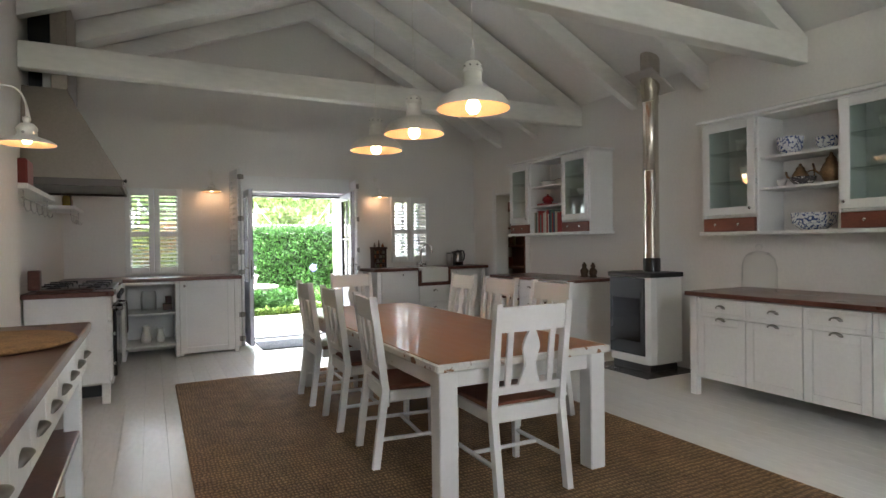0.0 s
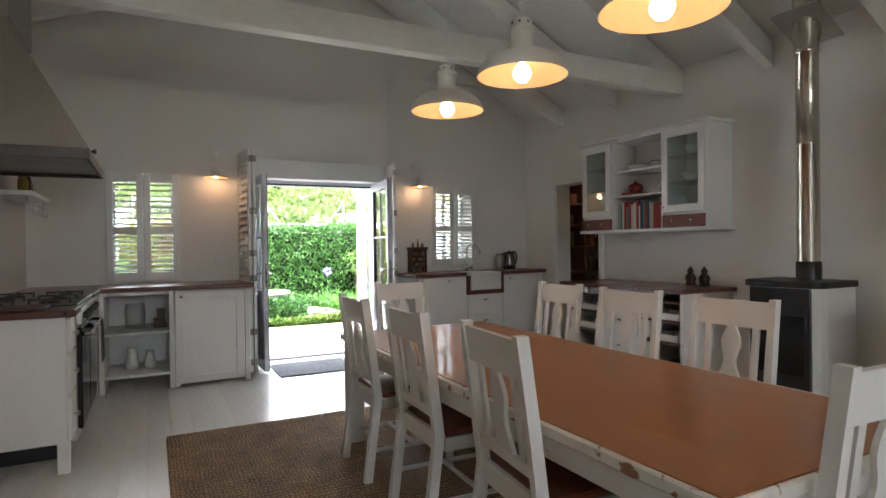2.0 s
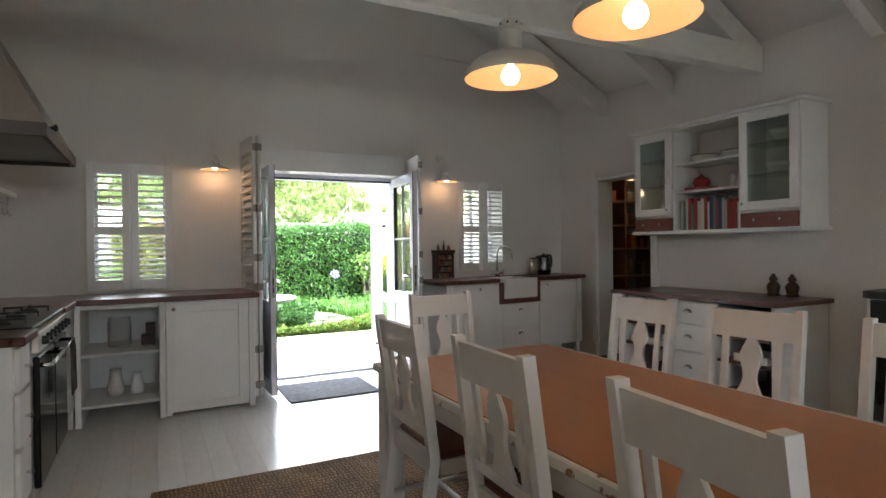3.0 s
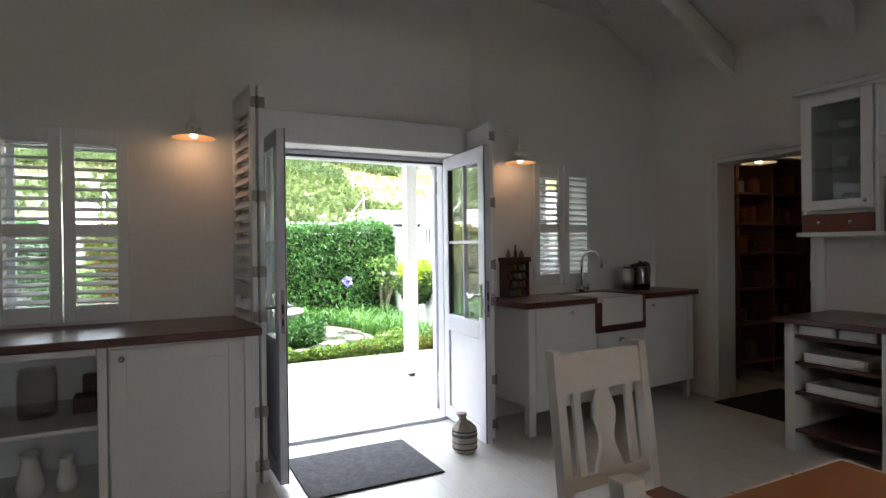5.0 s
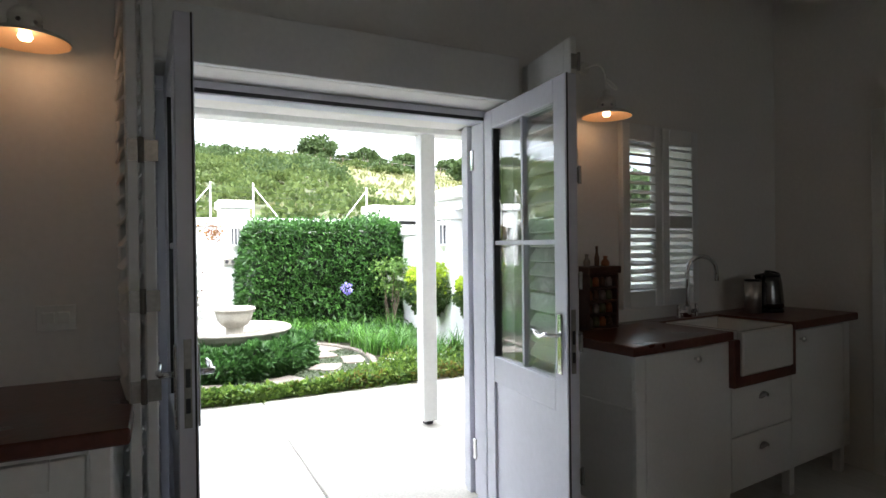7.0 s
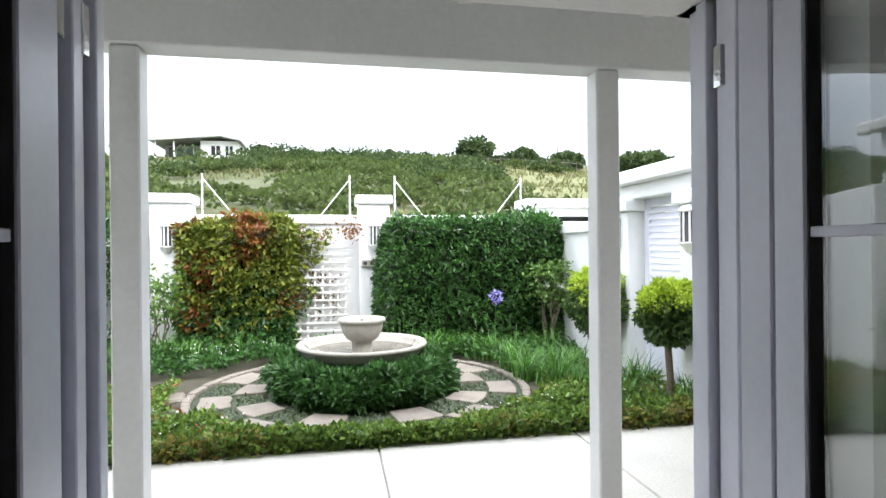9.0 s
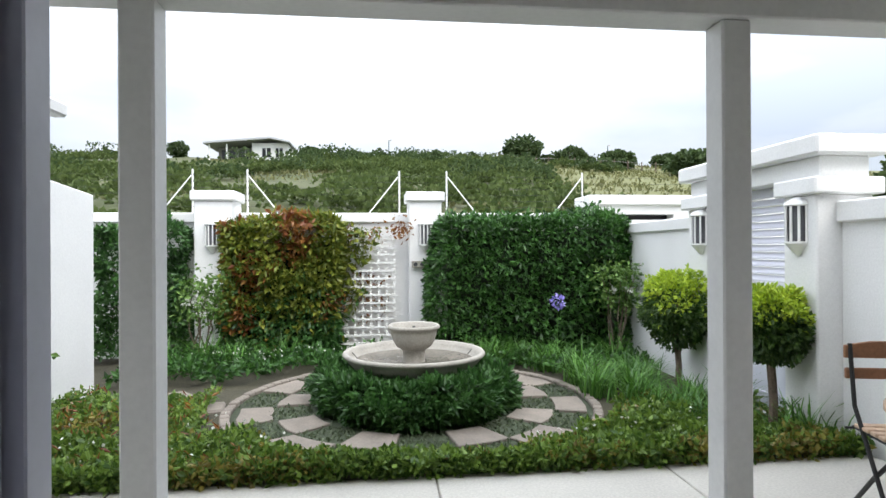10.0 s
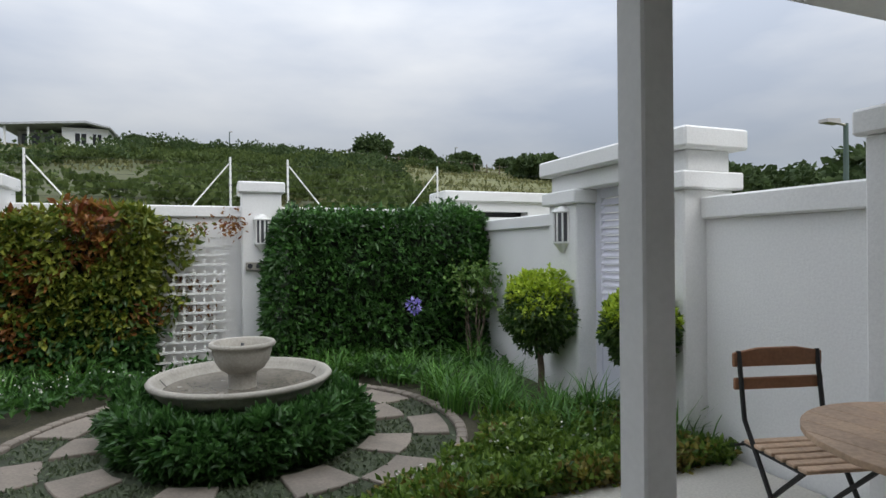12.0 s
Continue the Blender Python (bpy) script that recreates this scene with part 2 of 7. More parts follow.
LEAF_BUSH = leafy("boxy_bush_leaves", (0.016, 0.055, 0.012), (0.075, 0.185, 0.042))
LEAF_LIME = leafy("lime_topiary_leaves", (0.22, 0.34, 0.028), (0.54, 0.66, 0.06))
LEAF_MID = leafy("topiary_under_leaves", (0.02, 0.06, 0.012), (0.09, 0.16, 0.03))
LEAF_RED = leafy("autumn_creeper_leaves", (0.17, 0.045, 0.018), (0.30, 0.15, 0.03))
LEAF_YEL = leafy("yellow_green_creeper_leaves", (0.06, 0.11, 0.015), (0.25, 0.27, 0.035))
LEAF_OCHRE = leafy("ochre_groundcover_leaves", (0.12, 0.09, 0.02), (0.30, 0.27, 0.05))
LEAF_LOW = leafy("groundcover_leaves", (0.040, 0.098, 0.013), (0.20, 0.31, 0.05))
LEAF_TURF = leafy("creeping_turf_leaves", (0.062, 0.09, 0.047), (0.145, 0.18, 0.10))
LEAF_ROSE = leafy("rose_leaves", (0.05, 0.12, 0.02), (0.19, 0.32, 0.07))
BLADES = leafy("strap_leaves", (0.03, 0.10, 0.015), (0.14, 0.32, 0.05))
SCRUB = leafy("hill_scrub_leaves", (0.055, 0.088, 0.022), (0.115, 0.155, 0.042), 0.85)
SCRUBD = leafy("dark_tree_leaves", (0.035, 0.064, 0.02), (0.075, 0.115, 0.036), 0.85)
PURPLE = leafy("purple_petals", (0.20, 0.16, 0.55), (0.42, 0.36, 0.80))
WHITEP = leafy("white_petals", (0.6, 0.6, 0.55), (0.8, 0.8, 0.75))

# ---- building blocks ----
ORG = {}


def thing(name, label, category, at=(0, 0, 0), group="", kind=""):
    """An Empty at a thing's base. Its parts are given in the world's metres, and set off from this point."""
    ob = new(name)
    ob.location = at
    ORG[ob.name] = Vector(at)
    return tagged(ob, label, category, group, kind)


def part(name, bm, material, parent=None, label="", smooth=False):
    """Links a bmesh as ONE mesh object, under a thing or a part."""
    o = ORG.get(parent.name, Vector()) if parent else Vector()
    if o.length:
        bmesh.ops.translate(bm, verts=bm.verts, vec=-o)
    me = bpy.data.meshes.new(name)
    bm.to_mesh(me)
    bm.free()
    me.materials.append(material)
    if smooth:
        for f in me.polygons:
            f.use_smooth = True
    ob = new(name, me)
    if parent:
        ob.parent = parent
        ORG[ob.name] = o
    if label:
        ob["label"] = label
    return ob


def add_box(bm, x0, x1, y0, y1, z0, z1, bev=0.0):
    r = bmesh.ops.create_cube(bm, size=1.0)
    for v in r["verts"]:
        v.co = Vector(((x0 + x1) / 2 + v.co.x * (x1 - x0), (y0 + y1) / 2 + v.co.y * (y1 - y0), (z0 + z1) / 2 + v.co.z * (z1 - z0)))
    if bev:
        es = list({e for v in r["verts"] for e in v.link_edges})
        bmesh.ops.bevel(bm, geom=es, offset=bev, segments=1, affect="EDGES", clamp_overlap=True)


def box(name, material, parent, x0, x1, y0, y1, z0, z1, bev=0.004, label=""):
    bm = bmesh.new()
    add_box(bm, x0, x1, y0, y1, z0, z1, bev)
    return part(name, bm, material, parent, label)


def boxes(name, material, parent, rows, bev=0.0, label=""):
    """One mesh of several butted boxes (a wall with openings, a frame)."""
    bm = bmesh.new()
    for r in rows:
        add_box(bm, *r, bev)
    return part(name, bm, material, parent, label)


def add_rod(bm, a, b, r0, r1=None, seg=10, caps=True):
    a, b = Vector(a), Vector(b)
    r1 = r0 if r1 is None else r1
    q = (b - a).to_track_quat("Z", "Y")
    rings = []
    for p, r in ((a, r0), (b, r1)):
        rings.append([bm.verts.new(p + q @ Vector((r * math.cos(2 * math.pi * i / seg), r * math.sin(2 * math.pi * i / seg), 0))) for i in range(seg)])
    for i in range(seg):
        bm.faces.new((rings[0][i], rings[0][(i + 1) % seg], rings[1][(i + 1) % seg], rings[1][i]))
    if caps:
        bm.faces.new(rings[0][::-1])
        bm.faces.new(rings[1])


def rod(name, material, parent, a, b, r0, r1=None, seg=10, label=""):
    bm = bmesh.new()
    add_rod(bm, a, b, r0, r1, seg)
    return part(name, bm, material, parent, label, smooth=False)


def add_tube(bm, pts, r, seg=8):
    """A round bar swept along the points, in one skin."""
    pts = [Vector(p) for p in pts]
    rings = []
    q = None
    for i, p in enumerate(pts):
        d = (pts[min(i + 1, len(pts) - 1)] - pts[max(i - 1, 0)]).normalized()
        if q is None:
            q = d.to_track_quat("Z", "Y")
        else:
            q = (q @ Vector((0, 0, 1))).rotation_difference(d) @ q
        rings.append([bm.verts.new(p + q @ Vector((r * math.cos(2 * math.pi * k / seg), r * math.sin(2 * math.pi * k / seg), 0))) for k in range(seg)])
    for a, b in zip(rings, rings[1:]):
        for k in range(seg):
            bm.faces.new((a[k], a[(k + 1) % seg], b[(k + 1) % seg], b[k]))
    bm.faces.new(rings[0][::-1])
    bm.faces.new(rings[-1])


def add_lathe(bm, at, profile, seg=28, close=False):
    """Turns a profile of (radius, height) about the upright axis at a place."""
    x, y, z = at
    rings = []
    for r, h in profile:
        if r < 1e-5:
            rings.append([bm.verts.new((x, y, z + h))])
        else:
            rings.append([bm.verts.new((x + r * math.cos(2 * math.pi * i / seg), y + r * math.sin(2 * math.pi * i / seg), z + h)) for i in range(seg)])
    for a, b in zip(rings, rings[1:]):
        for i in range(seg):
            j = (i + 1) % seg
            if len(a) == 1 and len(b) > 1:
                bm.faces.new((a[0], b[j], b[i]))
            elif len(b) == 1 and len(a) > 1:
                bm.faces.new((a[i], a[j], b[0]))
            elif len(a) > 1:
                bm.faces.new((a[i], a[j], b[j], b[i]))


def lathe(name, material, parent, at, profile, seg=28, label=""):
    bm = bmesh.new()
    add_lathe(bm, at, profile, seg)
    bmesh.ops.recalc_face_normals(bm, faces=bm.faces)
    return part(name, bm, material, parent, label, smooth=True)


def prism(name, material, parent, outline, axis, lo, hi, label="", bev=0.0):
    """An outline of two coordinates, pushed out along the third axis."""
    bm = bmesh.new()

    def at(u, v, w):
        return {"x": (w, u, v), "y": (u, w, v), "z": (u, v, w)}[axis]
    a = [bm.verts.new(at(u, v, lo)) for u, v in outline]
    b = [bm.verts.new(at(u, v, hi)) for u, v in outline]
    n = len(a)
    bm.faces.new(a)
    bm.faces.new(b[::-1])
    for i in range(n):
        bm.faces.new((a[i], b[i], b[(i + 1) % n], a[(i + 1) % n]))
    bmesh.ops.recalc_face_normals(bm, faces=bm.faces)
    if bev:
        bmesh.ops.bevel(bm, geom=list(bm.edges), offset=bev, segments=1, affect="EDGES", clamp_overlap=True)
    return part(name, bm, material, parent, label)


def raw(name, verts, faces, material, parent=None, label=""):
    me = bpy.data.meshes.new(name)
    o = ORG.get(parent.name, Vector()) if parent else Vector()
    me.from_pydata([tuple(v) for v in (np.asarray(verts) - np.array(o))], [], [tuple(int(i) for i in f) for f in faces])
    me.materials.append(material)
    ob = new(name, me)
    if parent:
        ob.parent = parent
        ORG[ob.name] = o
    if label:
        ob["label"] = label
    return ob


RNG = np.random.default_rng(7)


def leaf_mesh(points, size, droop=0.3, wide=0.45, outward=None):
    """A pointed, folded leaf at each point: 4 vertices and 2 faces each."""
    pts = np.asarray(points, float)
    n = len(pts)
    d = RNG.normal(size=(n, 3))
    if outward is not None:
        d = d * 0.75 + np.asarray(outward) * 1.0
    d[:, 2] -= droop
    d /= np.linalg.norm(d, axis=1, keepdims=True) + 1e-9
    s = np.cross(d, RNG.normal(size=(n, 3)))
    s /= np.linalg.norm(s, axis=1, keepdims=True) + 1e-9
    up = np.cross(s, d)
    ln = (size * RNG.uniform(0.65, 1.3, n))[:, None]
    mid = pts + d * ln * 0.5
    v = np.empty((n, 4, 3))
    v[:, 0], v[:, 2] = pts, pts + d * ln
    v[:, 1], v[:, 3] = mid + s * ln * wide * 0.5 + up * ln * 0.1, mid - s * ln * wide * 0.5 + up * ln * 0.1
    k = np.arange(n)[:, None] * 4
    f = np.concatenate([k + np.array([[0, 1, 2]]), k + np.array([[0, 2, 3]])])
    return v.reshape(-1, 3), f


def leaves(name, points, size, material, parent=None, label="", **kw):
    v, f = leaf_mesh(points, size, **kw)
    return raw(name, v, f, material, parent, label)


def blade_mesh(points, length, width, lean=0.6, seg=3):
    """Arching strap leaves that rise from the points."""
    vs, fs = [], []
    k = 0
    for p in points:
        a, ln, le = RNG.uniform(0, 2 * math.pi), length * RNG.uniform(0.6, 1.2), lean * RNG.uniform(0.4, 1.4)
        side = np.array([-math.sin(a), math.cos(a), 0]) * width / 2
        for i in range(seg + 1):
            u = i / seg
            c = np.array(p) + np.array([math.cos(a) * le * ln * u * u, math.sin(a) * le * ln * u * u, ln * (u - 0.45 * le * u * u)])
            w = side * (1 - 0.9 * u ** 2)
            vs += [c - w, c + w]
        for i in range(seg):
            fs.append((k + 2 * i, k + 2 * i + 1, k + 2 * i + 3, k + 2 * i + 2))
        k += 2 * (seg + 1)
    return np.array(vs), fs


def knob(parent, x, y, z, d, material=PEWTER, r=0.016):
    """A round knob that stands out along d."""
    bm = bmesh.new()
    p, d = Vector((x, y, z)), Vector(d)
    add_rod(bm, p, p + d * 0.016, r * 0.45, seg=8)
    add_rod(bm, p + d * 0.014, p + d * 0.022, r * 0.7, r, 10)
    add_rod(bm, p + d * 0.022, p + d * 0.030, r, r * 0.5, 10)
    return part("knob", bm, material, parent)


def cup_pull(parent, x, y, z, d, w=0.085):
    """A half-round cup handle on a face with the outward direction d."""
    bm = bmesh.new()
    d = Vector(d)
    s = Vector((-d.y, d.x, 0))
    n, m = 8, 4
    grid = []
    for i in range(n + 1):
        a = math.pi * i / n
        row = []
        for j in range(m + 1):
            b = (math.pi / 2) * j / m
            row.append(bm.verts.new(Vector((x, y, z)) + s * (math.cos(a) * w / 2 * (0.55 + 0.45 * math.cos(b))) + Vector((0, 0, math.sin(a) * 0.030 * (0.6 + 0.4 * math.cos(b)))) + d * (0.026 * math.sin(b) * (0.4 + 0.6 * math.sin(a)))))
        grid.append(row)
    for i in range(n):
        for j in range(m):
            bm.faces.new((grid[i][j], grid[i + 1][j], grid[i + 1][j + 1], grid[i][j + 1]))
    return part("cup_handle", bm, PEWTER, parent, "pewter cup handle", smooth=True)


def panel_front(name, parent, axis, face, out, u0, u1, z0, z1, material=PAINT, rail=0.055, label=""):
    """A framed cabinet front: a sunk panel, with rails and stiles round it as its own parts. axis: the way it faces, face: where its back is."""
    def put(n, owner, a0, a1, c0, c1, depth):
        lo, hi = sorted((face, face + depth * out))
        if axis == "x":
            return box(n, material, owner, lo, hi, a0, a1, c0, c1, 0.002)
        return box(n, material, owner, a0, a1, lo, hi, c0, c1, 0.002)
    panel = put(name, parent, u0 + rail - 0.004, u1 - rail + 0.004, z0 + rail - 0.004, z1 - rail + 0.004, 0.010)
    put("stile", panel, u0, u0 + rail, z0, z1, 0.020)
    put("stile", panel, u1 - rail, u1, z0, z1, 0.020)
    put("rail", panel, u0 + rail + 0.0005, u1 - rail - 0.0005, z0, z0 + rail, 0.0195)
    put("rail", panel, u0 + rail + 0.0005, u1 - rail - 0.0005, z1 - rail, z1, 0.0195)
    if label:
        panel["label"] = label
    return panel


def turned(ob, at, degrees):
    ob.matrix_basis = pose(*at, 0, 0, degrees)
    return ob


# ---- the room ----
WEST, EAST, NORTH = -0.9, 4.75, 7.9
APEX_X, APEX_Z, EAVE_E, EAVE_W = 1.93, 4.42, 2.92, 3.30
SKEW = 5.5
PIVOT = (2.62, NORTH, 0.0)
DEEP = 0.65

# north wall, west of the bend: window and double door
north = boxes("wall_north_1", PLASTER, None, [
    (WEST - 0.2, -0.24, NORTH, NORTH + 0.2, 0, 2.0), (WEST - 0.2, -0.62, NORTH + 0.2, NORTH + DEEP, 0, 2.0), (-0.62, 0.34, NORTH + 0.2, NORTH + DEEP, 0, 0.97), (-0.24, 0.34, NORTH, NORTH + 0.2, 0, 0.97), (0.34, 1.01, NORTH, NORTH + DEEP, 0, 2.0),
    (1.01, 1.04, NORTH, NORTH + 0.275, 0, 2.0), (2.52, 2.62, NORTH, NORTH + 0.275, 0, 2.0), (2.62, 2.80, NORTH + 0.05, NORTH + DEEP, 0, 2.0), (WEST - 0.2, 2.62, NORTH, NORTH + DEEP, 2.0, 3.3)])
tagged(north, "white plastered kitchen wall with double doorway", "wall", kind="structure")
wall2 = thing("wall_north_2", "white plastered wall with shuttered window above sink", "wall", PIVOT, kind="structure")
wall2b = boxes("wall_body", PLASTER, wall2, [
    (2.62, 3.25, NORTH, NORTH + 0.1, 0, 2.0), (2.75, 3.25, NORTH + 0.1, NORTH + DEEP, 0, 2.0), (3.25, 3.83, NORTH, NORTH + 0.2, 0, 1.02), (3.25, 4.35, NORTH + 0.2, NORTH + DEEP, 0, 1.02), (3.83, 4.95, NORTH, NORTH + 0.2, 0, 2.0), (4.35, 4.95, NORTH + 0.2, NORTH + DEEP, 0, 2.0),
    (3.25, 3.83, NORTH, NORTH + 0.2, 1.96, 2.0), (2.62, 4.95, NORTH, NORTH + DEEP, 2.0, 3.3)])
turned(wall2, PIVOT, SKEW)
gable = prism("wall_north_gable", PLASTER, None, [(WEST - 0.2, 3.302), (EAST + 0.2, 3.302), (EAST + 0.2, 3.32), (APEX_X, APEX_Z + 0.15), (WEST - 0.2, 3.42)], "y", NORTH + 0.005, NORTH + DEEP)
tagged(gable, "white plastered gable wall", "wall", kind="structure")
east = boxes("wall_east", PLASTER, None, [
    (EAST, EAST + 0.2, SOUTH, 6.62, 0, 2.04), (EAST, EAST + 0.2, 7.46, 8.2, 0, 2.04), (EAST, EAST + 0.2, SOUTH, 8.2, 2.04, 3.1)])
tagged(east, "white plastered wall with pantry doorway", "wall", kind="structure")
west = boxes("wall_west", PLASTER, None, [(WEST - 0.2, WEST, SOUTH, NORTH, 0, 3.45), (WEST, -0.66, 3.12, 3.95, 0, 2.10)])
tagged(west, "white plastered wall behind the cooker", "wall", kind="structure")
# Unseen wall; its high opening is added to let fill light in.
south = boxes("wall_south", PLASTER, None, [
    (WEST - 0.2, 0.05, SOUTH - 0.25, SOUTH, 0, 4.6), (0.05, 1.75, SOUTH - 0.25, SOUTH, 0, 1.7), (0.05, 1.75, SOUTH - 0.25, SOUTH, 2.7, 4.6),
    (1.75, EAST + 0.2, SOUTH - 0.25, SOUTH, 0, 4.6)])
tagged(south, "unseen white plastered wall with an opening added for light", "wall", kind="structure")
ceiling = prism("ceiling", CEIL, None, [(EAST + 0.25, EAVE_E - 0.10), (APEX_X, APEX_Z), (WEST - 0.25, EAVE_W - 0.10), (WEST - 0.25, EAVE_W + 0.15), (APEX_X, APEX_Z + 0.25), (EAST + 0.25, EAVE_E + 0.15)], "y", SOUTH - 0.3, NORTH + DEEP + 0.2)
tagged(ceiling, "white boarded sloping ceiling", "ceiling", kind="structure")


def slope_z(x):
    return APEX_Z - (x - APEX_X) * (APEX_Z - EAVE_E) / (EAST - APEX_X) if x > APEX_X else APEX_Z - (APEX_X - x) * (APEX_Z - EAVE_W) / (APEX_X - WEST)


def truss(y, tie):
    """White painted roof timbers: two rafters, and on every third pair a tie beam, a king post and struts."""
    t = thing("roof_truss" if tie else "rafter_pair", "white painted timber roof truss under sloping ceiling" if tie else "white painted timber rafters under sloping ceiling", "roof truss" if tie else "rafters", (APEX_X, y, 2.7), "roof timbers")
    w = 0.05 if tie else 0.045
    for side, end in (("e", EAST), ("w", WEST)):
        z1 = slope_z(end)
        prism("rafter", BEAM, t, [(end, z1 - 0.21), (end, z1 - 0.004), (APEX_X, APEX_Z - 0.004), (APEX_X, APEX_Z - 0.22)], "y", y - w, y + w, bev=0.004)
    if tie:
        box("tie_beam", BEAM, t, WEST + 0.003, EAST - 0.003, y - 0.06, y + 0.06, 2.69, 2.90, 0.006)
        for s in (-1, 1):
            x1 = APEX_X + s * 0.55
            prism("strut", BEAM, t, [(APEX_X + s * 0.02, APEX_Z - 0.42), (APEX_X + s * 0.02, APEX_Z - 0.34), (x1, slope_z(x1) - 0.205), (x1 + s * 0.10, slope_z(x1 + s * 0.10) - 0.205)], "y", y - 0.03, y + 0.03)
    return t


for i in range(-3, 6):
    y = 5.5 + (i - 3) * 0.90 + 0.9
    if y < NORTH - 0.1 and y > SOUTH:
        truss(y, (i - 2) % 3 == 0)

# floor of painted boards
floor = boxes("floor", GROOVE, None, [(WEST - 0.2, EAST + 0.2, SOUTH - 0.25, NORTH + 0.28, -0.12, -0.021)])
tagged(floor, "white painted wooden board floor", "floor", kind="structure")
board = bmesh.new()
add_box(board, -0.0697, 0.0697, SOUTH, NORTH + 0.163, -0.02, 0.0, 0.0006)
b0 = part("floorboard", board, FLOORP, floor)
x = WEST + 0.07
first = True
while x < EAST + 0.07:
    o = b0 if first else new("floorboard", b0.data)
    o.parent = floor
    o.location = (x, 0, 0)
    first = False
    x += 0.14

# pantry behind the east wall
pantry = boxes("pantry_walls", PLASTER, None, [(EAST + 0.2, 7.2, 8.2, 8.35, 0, 2.6), (7.2, 7.35, 5.2, 8.35, 0, 2.6), (EAST + 0.2, 7.2, 5.05, 5.2, 0, 2.6)])
tagged(pantry, "plain plastered pantry walls", "wall", kind="structure")
tagged(boxes("pantry_ceiling", CEIL, None, [(EAST + 0.2, 7.35, 5.05, 8.35, 2.6, 2.75)]), "plain pantry ceiling", "ceiling", kind="structure")
tagged(boxes("pantry_floor", FLOORP, None, [(EAST + 0.2, 7.35, 5.05, 8.35, -0.1, -0.004)]), "white painted pantry floor", "floor", kind="structure")
frame_p = thing("pantry_door_frame", "white painted door frame of the pantry", "door frame", (EAST, 7.0, 0), kind="structure")
for a, b in ((6.625, 6.66), (7.42, 7.455)):
    box("jamb", PAINT, frame_p, EAST - 0.012, EAST + 0.212, a, b, 0, 2.035)
box("lintel", PAINT, frame_p, EAST - 0.012, EAST + 0.212, 6.66, 7.42, 2.0, 2.035)
for a, b in ((6.56, 6.622), (7.458, 7.52)):
    box("architrave", PAINT, frame_p, EAST - 0.018, EAST - 0.001, a, b, 0, 2.1)

# ---- double door, shutters, windows ----
threshold = box("door_threshold", UPVC, None, 1.04, 2.52, NORTH + 0.165, NORTH + 0.285, -0.02, 0.022, 0.004)
tagged(threshold, "grey-white threshold of the double door", "threshold", kind="structure")
dframe = thing("door_frame", "grey-white frame of the double door", "door frame", (1.85, NORTH + 0.08, 0), kind="structure")
box("jamb", UPVC, dframe, 1.04, 1.095, NORTH + 0.175, NORTH + 0.27, 0.022, 1.945)
box("jamb", UPVC, dframe, 2.465, 2.52, NORTH + 0.175, NORTH + 0.27, 0.022, 1.945)
box("head", UPVC, dframe, 1.04, 2.52, NORTH + 0.175, NORTH + 0.27, 1.945, 1.998)
box("gasket", GASKET, dframe, 1.095, 2.465, NORTH + 0.169, NORTH + 0.175, 1.95, 1.965, 0)
pelmet = box("door_head_board", PAINT, None, 1.03, 2.54, NORTH - 0.035, NORTH - 0.002, 2.0, 2.205, 0.004)
tagged(pelmet, "white painted board above the double door", "trim", kind="structure")


